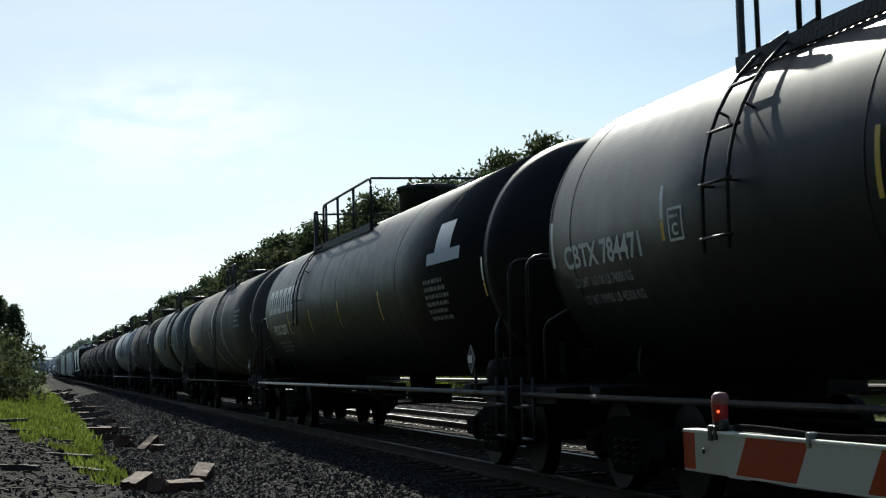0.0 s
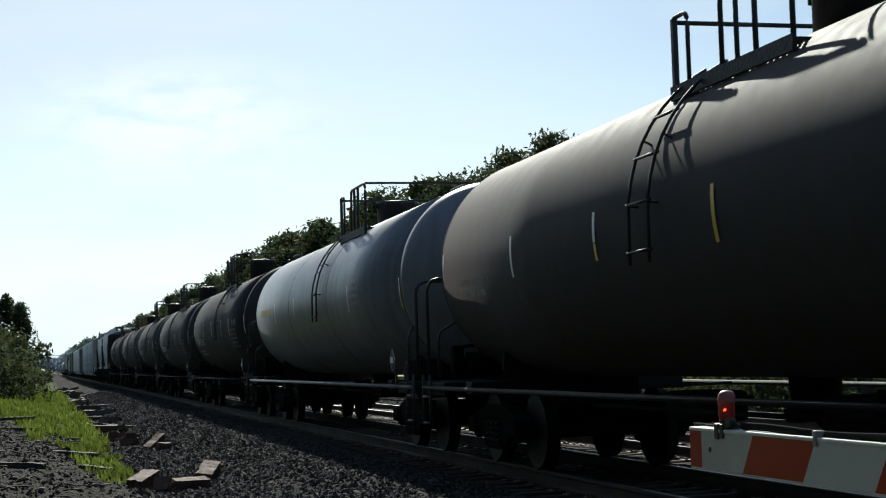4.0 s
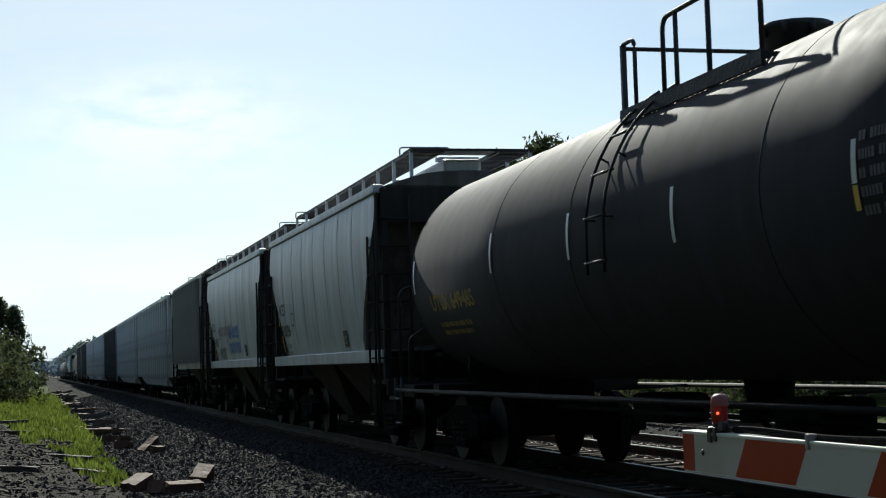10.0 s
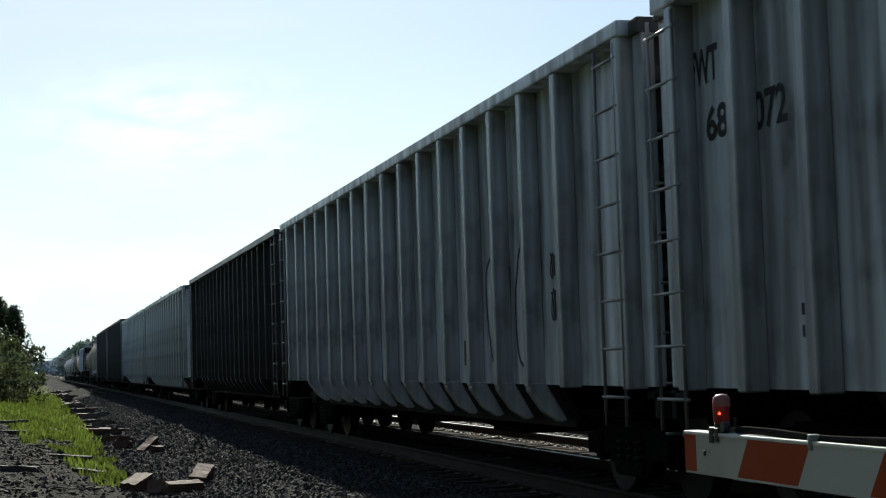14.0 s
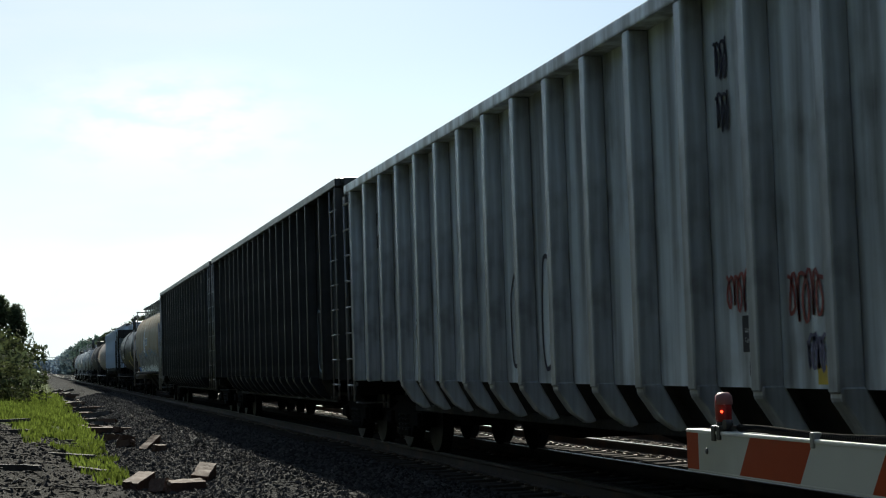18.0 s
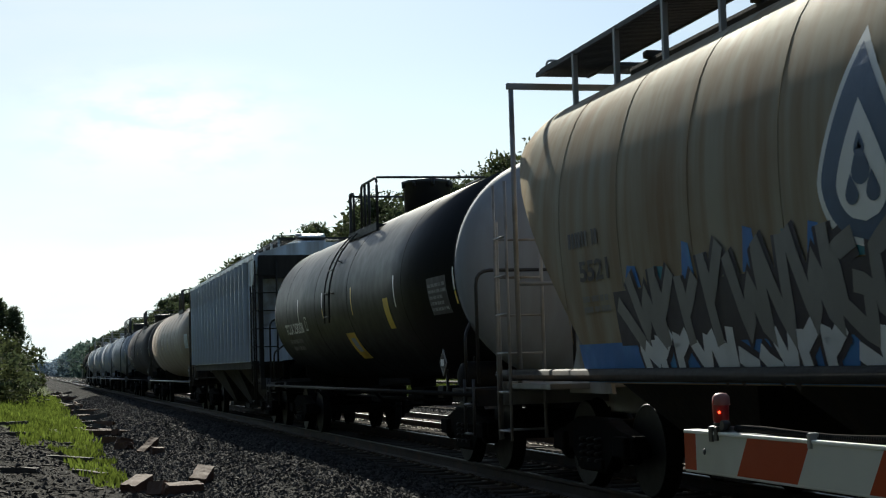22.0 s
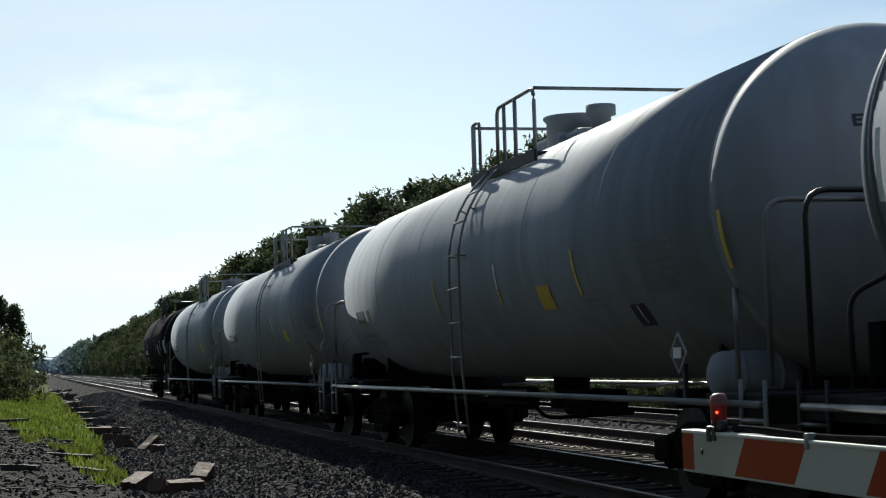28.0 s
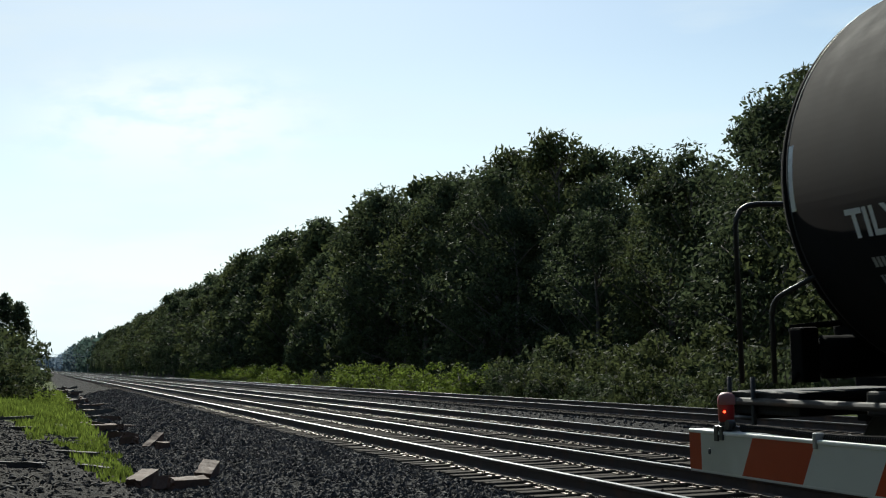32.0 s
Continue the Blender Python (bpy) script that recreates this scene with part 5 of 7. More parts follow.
        if style == "bulged":
            def end_sheet(bm):
                bm.faces.new([bm.verts.new((x, s * (h - 0.002 - 1.6 * max(0.0, min(1.0, (3.45 - z) / 1.7))), z)) for x, z in whole])
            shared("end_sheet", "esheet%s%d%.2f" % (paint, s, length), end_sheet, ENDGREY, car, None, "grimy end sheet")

        def slope(bm):
            v = [bm.verts.new(p) for p in ((-1.3, -0.3, top - 0.1), (1.3, -0.3, top - 0.1), (1.3, -1.7, low - 0.2), (-1.3, -1.7, low - 0.2))]
            bm.faces.new(v)
            w = [bm.verts.new(p) for p in ((-1.3, -0.34, top - 0.1), (1.3, -0.34, top - 0.1), (1.3, -1.74, low - 0.2), (-1.3, -1.74, low - 0.2))]
            bm.faces.new(w[::-1])
            box(bm, (0, 0.45, 1.08), (2.9, 1.3, 0.06), 0.01)
            box(bm, (0, 1.05, 1.0), (3.0, 0.12, 0.26), 0.015)
            box(bm, (0, 0.5, 0.92), (0.5, 1.5, 0.34), 0.02)
            for x in (-1.42, 1.42):
                box(bm, (x, 0.75, (1.1 + top) / 2), (0.1, 0.16, top - 1.1), 0.01)
            for x in (-0.5, 0.5):
                box(bm, (x, 0.3, (1.1 + top) / 2 - 0.4), (0.1, 0.1, top - 1.9), 0.01)
            box(bm, (0, 0.75, top - 0.25), (2.9, 0.06, 0.55), 0.01)
        m = Matrix.Translation((0, s * (h - 0.75), 0)) @ (Matrix.Rotation(math.pi, 4, "Z") if s < 0 else Matrix())
        if style != "round":
            shared("end_frame", "cend%s%.2f%.2f" % (paint, top, low), slope, GRIMESHADE, car, m, "end posts, slope sheet and platform")
        else:
            def platform(bm):
                box(bm, (0, 0.3, 1.08), (2.9, 1.7, 0.06), 0.01)
                box(bm, (0, 1.05, 1.0), (3.0, 0.12, 0.26), 0.015)
                box(bm, (0, 0.2, 0.92), (0.5, 2.0, 0.34), 0.02)
                box(bm, (0, 0.70, 4.40), (2.86, 0.06, 0.07), 0.01)
                for x in (-1.38, -0.4, 0.4, 1.38):
                    tube(bm, [(x, 0.70, 1.1), (x, 0.70, 4.42 if abs(x) > 1 else 2.2)], 0.03, 6)
                tube(bm, [(-1.38, 0.70, 2.2), (1.38, 0.70, 2.2)], 0.025, 6)
                for x in (-1.0, 1.0):
                    prism(bm, [(-1.2, 1.0), (0.1, 1.0), (-0.6, 2.2)], x - 0.02, x + 0.02, "x")
            shared("end_frame", "rend%s" % paint, platform, SILVERPIPE, car, m, "end platform with rails")
        lt = top - 0.1 if style != "round" else 2.9

        def ladders(bm):
            for x in (-1.56, -1.05):
                tube(bm, [(x, 0.85, 0.5), (x, 0.85, lt)], 0.022, 6)
            k = 0
            while 0.6 + 0.42 * k < lt:
                tube(bm, [(-1.56, 0.85, 0.6 + 0.42 * k), (-1.05, 0.85, 0.6 + 0.42 * k)], 0.015, 6)
                tube(bm, [(-1.6, 0.35, 0.6 + 0.42 * k), (-1.6, 0.8, 0.6 + 0.42 * k)], 0.015, 6) if k < 7 else None
                k += 1
            for y in (0.35, 0.8):
                tube(bm, [(-1.6, y, 0.5), (-1.6, y, 3.3)], 0.018, 6)
        for q in (-1, 1):
            shared("ladder", "cladder%s%s%d%d" % (paint, style, s, q), lambda bm: (ladders(bm), bmesh.ops.scale(bm, vec=(-q, s, 1), verts=bm.verts)), SILVERPIPE if style == "round" else GRIMESHADE, car, (0, s * (h - 0.75), 0))
        truck(car, s * (h - 1.45))
    for k in range(nbays):
        bm = bmesh.new()
        bays(bm, length - 4.6, low - 0.1, nbays, W - 0.3, k)
        part("discharge_bay", bm, GRIMESHADE if style != "round" else IRON, car, "slanted discharge chute")
    bm = bmesh.new()
    box(bm, (0, 0, 0.9), (0.4, length + 0.6, 0.3), 0.02)
    part("centre_sill", bm, RUNNING, car)
    # running boards and hatches on the roof
    rz = (top + 0.34) if style == "ribbed" else (top + 0.30 if style == "bulged" else 4.24)
    bx = 0.95 if style != "round" else 1.05
    up, wide = {"round": (0.30, 0.6), "bulged": (0.28, 0.5)}.get(style, (0.06, 0.35))

    def boards(bm):
        for s in (-1, 1):
            for x in (bx, bx - wide):
                box(bm, (s * x, 0, rz + up), (0.03, length, 0.05))
            k = -h + 0.05
            while k < h:
                box(bm, (s * (bx - wide / 2), k, rz + up), (wide, 0.03, 0.03))
                k += 0.16 if style != "round" else 0.06
        for e in (-1, 1):
            box(bm, (0, e * (h - 0.35), rz + up + 0.03), (2 * bx, 0.5, 0.04))
    shared("running_board", "boards%s%s%.1f" % (style, paint, length), boards, GRATE, car, None, "grating walkway along the roof")

    zb = rz - 0.28 if style != "round" else rz - 0.34
    n = int(length / 1.2)
    for k in range(1 if style == "round" else 0, n if style == "round" else n + 1):
        for q in (-1, 1):
            shared("walkway_bracket", "stand%s%s%.2f" % (style, paint, rz), lambda bm: box(bm, (0, 0, (zb + rz + up) / 2), (0.05, 0.05, rz + up - zb)), SILVERPIPE if style == "round" else mat, car, (q * bx, -h + 0.05 + (length - 0.1) * k / n, 0))

    def hatch(bm):
        box(bm, (0, 0, rz + 0.12), (0.62, length * 0.9, 0.22), 0.05)
        n = int(length / 2.4)
        for k in range(n):
            y = -length * 0.42 + length * 0.84 * k / max(1, n - 1)
            box(bm, (0, y, rz + 0.26), (0.7, 0.12, 0.08), 0.02)
    # on the round car the walkway's shade is put into the hatch's dark colour
    shared("hatch_cover", "hatch%s%s%.1f" % (style, paint, length), hatch, GRIMESHADE if style == "round" else mat, car, None, "long trough hatch cover")
    for s in (-1, 1):
        def grabs(bm):
            tube(bm, bend([(-1.0, 0.2, rz + up), (-1.0, 0.2, rz + up + 0.13), (-0.2, 0.2, rz + up + 0.13), (-0.2, 0.2, rz + up)], 0.05), 0.014, 6)
        shared("grab_iron", "grab%s%.1f" % (style, rz), grabs, SILVERPIPE, car, (0, s * (h - 0.4), 0))
    couplers(car, h + 0.5)

    def face(y0, z0, lift=0.006):
        if style == "ribbed":
            return lambda u, v: (-W - lift, y0 - u, z0 + v)
        return lambda u, v: (-width_at(z0 + v) - lift - 0.004, y0 - u, z0 + v)
    for what, back, z, size, width, mk in marks:
        if isinstance(what, str):
            paint_on("writing", letters(what, size, width), mk, car, face(h - back, z))
        elif what == 0:
            paint_on("panel", plate(width, size, 1, 8), mk, car, face(h - back, z, 0.010))
        elif what == -1:
            paint_on("stencilled_box", frame_of(width, size, 0.03), mk, car, face(h - back, z, 0.012))
        else:
            paint_on("small_writing", bars(width, size, what, int(back * 100)), mk, car, face(h - back, z, 0.01))
    for i, (kind, back, z, w, hh, mk, mk2) in enumerate(art):
        if kind == "scrawl":
            paint_on("graffiti", scrawl(int(back * 31 + w * 7) + i, w, hh, 5, 0.035), mk, car, face(h - back, z), "sprayed scribble")
        elif kind == "word":
            paint_on("graffiti", handwriting(w, hh), mk, car, face(h - back, z), "loose dark sprayed handwriting")
        elif kind == "band":
            paint_on("graffiti", plate(w, hh, 12, 3), mk, car, face(h - back, z, 0.005), "blue sprayed band")
        elif kind == "white":
            fl, ed = slashes(4, w, hh, int(w / 0.36), 0.14, 0.2, 0.06)
            paint_on("graffiti", ed, mk2, car, face(h - back, z, 0.009), "dark sprayed outlines")
            paint_on("graffiti", fl, mk, car, face(h - back, z, 0.013), "white sprayed letters")
        elif kind == "slashes":
            fl, ed = slashes(int(back * 31) + i, w, hh, int(w / 0.5))
            paint_on("graffiti", plate(w, hh * 0.8, 24, 4), SPRAYDARK, car, face(h - back, z, 0.0075), "dark sprayed ground")
            paint_on("graffiti", ed, mk2, car, face(h - back, z, 0.010), "dark sprayed outlines")
            paint_on("graffiti", fl, mk, car, face(h - back, z, 0.015), "leaning grey sprayed letters")
        elif kind == "drips":
            rnd = random.Random(9)
            pts, fs = [], []
            for k in range(11):
                u, q = w * k / 11 + rnd.uniform(-0.2, 0.2), len(pts)
                b, t = rnd.uniform(0.25, 0.6), hh * rnd.uniform(0.4, 1.2)
                pts += [(u, 0.0), (u + b, 0.0), (u + b * 0.8, t), (u + b * 0.3, t * 1.1)]
                fs.append((q, q + 1, q + 2, q + 3))
            paint_on("graffiti", (pts, fs), mk, car, face(h - back, z, 0.004), "blue sprayed patch")
        else:
            fl, ed = bubble(int(back * 31 + w * 7) + i, w, hh, max(2, int(w / hh * 1.2)))
            paint_on("graffiti", fl, mk, car, face(h - back, z, 0.006), "large sprayed lettering")
            paint_on("graffiti", ed, mk2, car, face(h - back, z, 0.012), "sprayed outline")
    if logo:
        back, z, s = logo
        def drop(k, shift=0.0):
            pts, rows = [], 24
            for j in range(rows + 1):
                f = j / rows
                wv = math.sqrt(max(0.0, 1 - ((f - 0.33) / 0.33) ** 2)) if f < 0.33 else max(0.0, 1 - ((f - 0.33) / 0.67) ** 1.25)
                pts += [(-s * k * wv, s * k * (-0.8 + 2.4 * f) + shift), (s * k * wv, s * k * (-0.8 + 2.4 * f) + shift)]
            return pts, [(2 * j, 2 * j + 1, 2 * j + 3, 2 * j + 2) for j in range(rows)]
        paint_on("emblem", drop(1.12), WHITE, car, face(h - back, z, 0.007), "white rim of the drop-shaped emblem")
        paint_on("emblem", drop(1.0), EMBLEM, car, face(h - back, z, 0.010), "dark blue drop-shaped emblem")
        paint_on("emblem", drop(0.62, -0.04), WHITE, car, face(h - back, z, 0.013))
        for du, dv, k in ((0, 0.02, 0.22), (-0.13, -0.12, 0.16), (0.13, -0.12, 0.16), (0, 0.16, 0.13)):
            paint_on("emblem", drop(k, dv), EMBLEM, car, face(h - back - du, z, 0.016))
    return car

# ---- plants ----
LEAF = leaf_material("broad_leaves", (0.054, 0.069, 0.034))
LEAF2 = leaf_material("lighter_leaves", (0.06, 0.072, 0.029))
WEED = leaf_material("sunlit_weeds", (0.125, 0.165, 0.03))
BARK = material("grey_brown_bark", (0.10, 0.085, 0.07), 0.9, grain=18, bump=0.7)


def leaf_cloud(name, key, clumps, per, size, mat, seed):
    """A mesh of many small folded leaves round the centres of clumps (x, y, z, radius)."""
    if key in KEPT:
        return KEPT[key]
    rng = np.random.default_rng(seed)
    cl = np.array(clumps)
    idx = np.repeat(np.arange(len(cl)), per)
    d = rng.normal(size=(len(idx), 3))
    d /= np.linalg.norm(d, axis=1)[:, None]
    rad = cl[idx, 3] * rng.uniform(0.25, 1.0, len(idx)) ** 0.6
    c = cl[idx, :3] + d * rad[:, None] * (1, 1, 0.8)
    u = rng.normal(size=(len(idx), 3))
    u /= np.linalg.norm(u, axis=1)[:, None]
    w = np.cross(u, d + 0.01)
    w /= np.linalg.norm(w, axis=1)[:, None] + 1e-9
    s = size * rng.uniform(0.6, 1.4, len(idx))[:, None]
    pts = np.stack([c - u * s, c - w * s * 0.45, c + u * s, c + w * s * 0.45], 1).reshape(-1, 3)
    faces = np.arange(len(pts)).reshape(-1, 4)
    me = bpy.data.meshes.new(name)
    me.from_pydata(pts.tolist(), [], faces.tolist())
    me.materials.append(mat)
    KEPT[key] = me
    return me


def tree(kind, x, y, scale=1.0, turn=0.0, height=13.0, slim=1.25, leaf=LEAF, label="dense dark green broadleaf tree at the wood's edge", nclump=85, per=42, size=0.26, low=0.10, group="trees beyond the tracks"):
    t = tagged(new("tree"), label, "tree", group)
    rnd = random.Random(100 + kind)
    if 30 < y < 112 and x > 0:
        per, size = 92, 0.15
    key = "tree%d%s%d%.2f" % (kind, leaf.name, per, slim)
    clumps, limbs = [], []
    for k in range(nclump):
        f = low + (1 - low) * rnd.random() ** 0.85
        prof = math.sin(math.pi * min(1, 0.18 + 0.80 * f)) ** 0.8
        r = height * 0.25 * slim * prof * rnd.uniform(0.45, 1.08)
        a = rnd.uniform(0, math.tau)
        clumps.append((r * math.cos(a), r * math.sin(a), height * f * 0.97, height * rnd.uniform(0.05, 0.115)))
        if k % 4 == 0:
            limbs.append(clumps[-1])

    def trunk(bm):
        pts = [(0.12 * math.sin(k * 1.3 + kind), 0.12 * math.cos(k + kind), height * 0.85 * k / 10 - 0.4) for k in range(11)]
        rings = []
        for k, p in enumerate(pts):
            r = 0.22 * (1 - 0.085 * k) * (1.35 if k == 0 else 1)
            rings.append([bm.verts.new((p[0] + r * math.cos(q * math.tau / 8), p[1] + r * math.sin(q * math.tau / 8), p[2])) for q in range(8)])
        for a, b in zip(rings, rings[1:]):
            for q in range(8):
                bm.faces.new((a[q], a[(q + 1) % 8], b[(q + 1) % 8], b[q])).smooth = True
        for cx, cy, cz, cr in limbs:
            z0 = max(1.0, cz - 0.6 * math.hypot(cx, cy) - 0.8)
            tube(bm, [(0, 0, z0), (cx * 0.5, cy * 0.5, (z0 + cz) / 2 + 0.1), (cx, cy, cz)], 0.045, 5)
    shared("trunk", key + "trunk", trunk, BARK, t)
    ob = new("crown", leaf_cloud("crown", key, clumps, per, size, leaf, kind))
    ob.parent = t
    t.matrix_basis = Matrix.Translation((x, y, ground_z(x, y))) @ Matrix.Rotation(turn, 4, "Z") @ Matrix.Diagonal((scale, scale, scale, 1))
    return t


def bush(kind, x, y, scale, turn, leaf=LEAF2, label="leafy green bush beside the tracks", group="bushes beside the tracks", per=60, size=0.10):
    b = tagged(new("bush"), label, "bush", group)
    rnd = random.Random(300 + kind)
    clumps = [(rnd.gauss(0, 0.7), rnd.gauss(0, 0.9), rnd.uniform(0.15, 1.5) * (1 if k % 5 else 1.35), rnd.uniform(0.3, 0.55)) for k in range(26)]
    key = "bush%d%s" % (kind, leaf.name)

    def stems(bm):
        for c in clumps[::2]:
            tube(bm, [(c[0] * 0.2, c[1] * 0.2, -0.2), (c[0] * 0.6, c[1] * 0.6, c[2] * 0.5), (c[0], c[1], c[2] + 0.2)], 0.014, 4)
    shared("stem", key + "stems", stems, BARK, b)
    ob = new("foliage", leaf_cloud("foliage", key, clumps, per, size, leaf, kind + 50))
    ob.parent = b
    b.matrix_basis = Matrix.Translation((x, y, ground_z(x, y) - 0.05)) @ Matrix.Rotation(turn, 4, "Z") @ Matrix.Diagonal((scale, scale, scale, 1))
    return b


# height of the wood's outline along the line
SKYLINE = ((36, 14.5), (57, 13.6), (63, 12.6), (69, 11.9), (76, 11.0), (82, 11.4), (86, 13.8), (95, 15.0), (112, 15.8), (119, 15.8), (127, 12.8), (140, 12.8), (150, 14.9), (168, 16.2), (190, 14.6), (215, 14.8), (314, 15.2), (420, 14.6), (620, 15.5))


def plant_all():
    rnd = random.Random(21)
    # wood beyond the tracks: set back near the crossing, closer further on
    y = 36.0
    while y < 620:
        front = 27.5 - 6.5 * min(1.0, max(0.0, (y - 60) / 110))
        step = 4.6 if y < 170 else 7.5 if y < 330 else 13.0
        tall = float(np.interp(y, *zip(*SKYLINE))) / 13.2
        for row in range(3 if y < 200 else 2):
            x = front + row * 4.2 + rnd.uniform(-1.2, 1.2)
            tree(rnd.randrange(5), x, y + rnd.uniform(-1.5, 1.5), rnd.uniform(0.86, 1.06) * tall * (0.86, 1.0, 1.04)[row], rnd.uniform(0, 6.28), leaf=LEAF if rnd.random() < 0.7 else LEAF2)
        y += step
    y = 44.0
    while y < 240:
        for row in range(2):
            x = 19.6 + row * 2.6 + rnd.uniform(-0.7, 0.7)
            s = rnd.uniform(0.7, 1.2) * (1.15 if row else 0.85) * (1.0 if y < 75 else 0.72)
            bush(rnd.randrange(4), x, y, s, rnd.uniform(0, 6.28), LEAF2 if rnd.random() < 0.6 else LEAF)
        y += 1.9 if y < 110 else 3.6
    # weeds by the far track
    for k in range(40):
        y = 66 + 130 * rnd.random()
        bush(4 + k % 2, rnd.uniform(17.9, 18.9), y, rnd.uniform(0.5, 0.95), rnd.uniform(0, 6.28), WEED, "sunlit yellow-green weeds beside the far track", "weeds by the far track")
    # bank: bushes in front, a slim dark tree and the wood behind
    for k in range(24):
        y = 84 + 4.6 * k
        bush(k % 4, -2.1 - 0.012 * (y - 84) + rnd.uniform(-0.3, 0.15), y, rnd.uniform(0.95, 1.2), rnd.uniform(0, 6.28), LEAF2, "tall green bush on the grassy bank", "bushes on the bank")
        bush((k + 1) % 4, -3.5 - 0.012 * (y - 84) + rnd.uniform(-0.4, 0.3), y, rnd.uniform(1.6, 1.95), rnd.uniform(0, 6.28), LEAF2 if k % 2 else LEAF, "tall green bush on the grassy bank", "bushes on the bank")
    for k, (x, y, s) in enumerate(((-1.95, 150, 0.60), (-3.4, 152, 0.64), (-6.6, 146, 0.62), (-5.6, 172, 0.66), (-6.2, 195, 0.66), (-8.5, 165, 0.7), (-7.2, 225, 0.7), (-8.0, 260, 0.75), (-9.0, 310, 0.8), (-10.5, 370, 0.8), (-12, 450, 0.8))):
        tree(k % 5, x, y, s, k * 1.1, slim=0.6, low=0.22, leaf=LEAF, label="dark green tree standing on the bank", group="trees on the bank")
    # unseen row added along the bank to keep low sky light off the train
    for k in range(22):
        y = 42 + 5.0 * k
        tree(k % 5, -11 - 0.01 * y + rnd.uniform(-0.8, 0.8), y, rnd.uniform(0.9, 1.05) * max(0.5, min(0.95, 1.55 - 0.015 * y)), k * 0.9, leaf=LEAF, label="dark green tree standing on the bank", group="trees on the bank")
    # unseen trees added beside and behind the road to hold sky light off the cars
    for k in range(26):
        y = -60 + 4.5 * k
        tree(k % 5, -12 + rnd.uniform(-1.5, 1.5) - (4 if k % 2 else 0), y, rnd.uniform(0.95, 1.1), k * 0.7, leaf=LEAF, label="dark green tree beside the road", group="trees beside the road")
    for k in range(22):
        x = -24 + 1.3 * k if k < 20 else 21 + 4 * (k - 20)
        if x > 1.5 and x < 20:
            x += 19
        tree(k % 5, x, -13 - 7 * (k % 2) + rnd.uniform(-2, 2), rnd.uniform(1.2, 1.5), k * 0.9, leaf=LEAF, label="dark green tree beside the road", group="trees beside the road")


plant_all()


def far_woods():
    """Far trees that close the view along the line; haze is painted into their leaf colours, paler with distance."""
    rng = np.random.default_rng(8)
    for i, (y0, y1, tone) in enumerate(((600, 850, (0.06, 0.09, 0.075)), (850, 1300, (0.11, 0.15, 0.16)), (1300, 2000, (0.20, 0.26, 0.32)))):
        cl = []
        for y in np.arange(y0, y1, 9):
            for x in ((20, 26, 33) if i < 2 else (-16, 20, 28)):
                for _ in range(7):
                    cl.append((x + rng.uniform(-3, 3), y + rng.uniform(-6, 6), rng.uniform(0.5, 14), 2.4))
            for _ in range(6):
                cl.append((-11 - 0.004 * y + rng.uniform(-3, 2), y + rng.uniform(-6, 6), rng.uniform(0.5, 11), 2.2))
        if i == 2:
            for x in np.linspace(-40, 60, 60):
                for _ in range(5):
                    cl.append((x, 2050 + rng.uniform(0, 40), rng.uniform(0.5, 16), 3.5))
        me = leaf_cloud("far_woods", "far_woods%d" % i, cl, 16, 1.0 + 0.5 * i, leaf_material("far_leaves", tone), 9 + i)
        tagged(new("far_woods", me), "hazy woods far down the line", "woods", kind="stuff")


far_woods()


def grass_blades():
    rng = np.random.default_rng(4)
    n = 42000
    x = -2.3 + 3.9 * rng.random(n)
    y = 27 + 115 * rng.random(n) ** 1.6
    ok = y > 42 - 10 * x + rng.normal(0, 1.2, n) + 3 * np.sin(x * 5)
    x, y = x[ok] + 0.1 * np.sin(y[ok] * 0.9), y[ok]
    keep = np.array([noise.noise((a * 0.9, b * 0.5, 7)) > -0.12 for a, b in zip(x, y)])
    x, y = x[keep], y[keep]
    z = np.array([ground_z(a, b) for a, b in zip(x, y)]) - 0.02
    n = len(x)
    h = rng.uniform(0.05, 0.24, n) * (0.8 + 0.5 * rng.random(n)) * np.where(y < 44, 0.8, 1.2)
    a = rng.uniform(0, 6.28, n)
    w = 0.017 + 0.00028 * y
    lean = rng.uniform(0.1, 0.5, n) * h
    b = rng.uniform(0, 6.28, n)
    dx, dy = np.cos(a) * w, np.sin(a) * w
    base = np.stack([x, y, z], 1)
    tip = base + np.stack([np.cos(b) * lean, np.sin(b) * lean, h], 1)
    mid = base * 0.5 + tip * 0.5 + np.stack([0 * x, 0 * x, 0.06 * h], 1)
    side = np.stack([dx, dy, 0 * x], 1)
    pts = np.stack([base - side, base + side, mid + side * 0.8, tip, mid - side * 0.8], 1).reshape(-1, 3)
    me = bpy.data.meshes.new("grass")
    me.from_pydata(pts.tolist(), [], np.arange(len(pts)).reshape(-1, 5).tolist())
    me.materials.append(WEED)
    tagged(new("grass", me), "bright yellow-green weeds along the ditch", "grass", kind="stuff")


grass_blades()

# ---- broken ties thrown beside the track ----
OLDWOOD = material("split_old_tie_wood", (0.11, 0.06, 0.04), 0.85, second=(0.07, 0.045, 0.035), grain=10, bump=0.8)
GREYWOOD = material("grey_weathered_wood", (0.07, 0.06, 0.052), 0.9, second=(0.06, 0.05, 0.045), grain=12, bump=0.8)


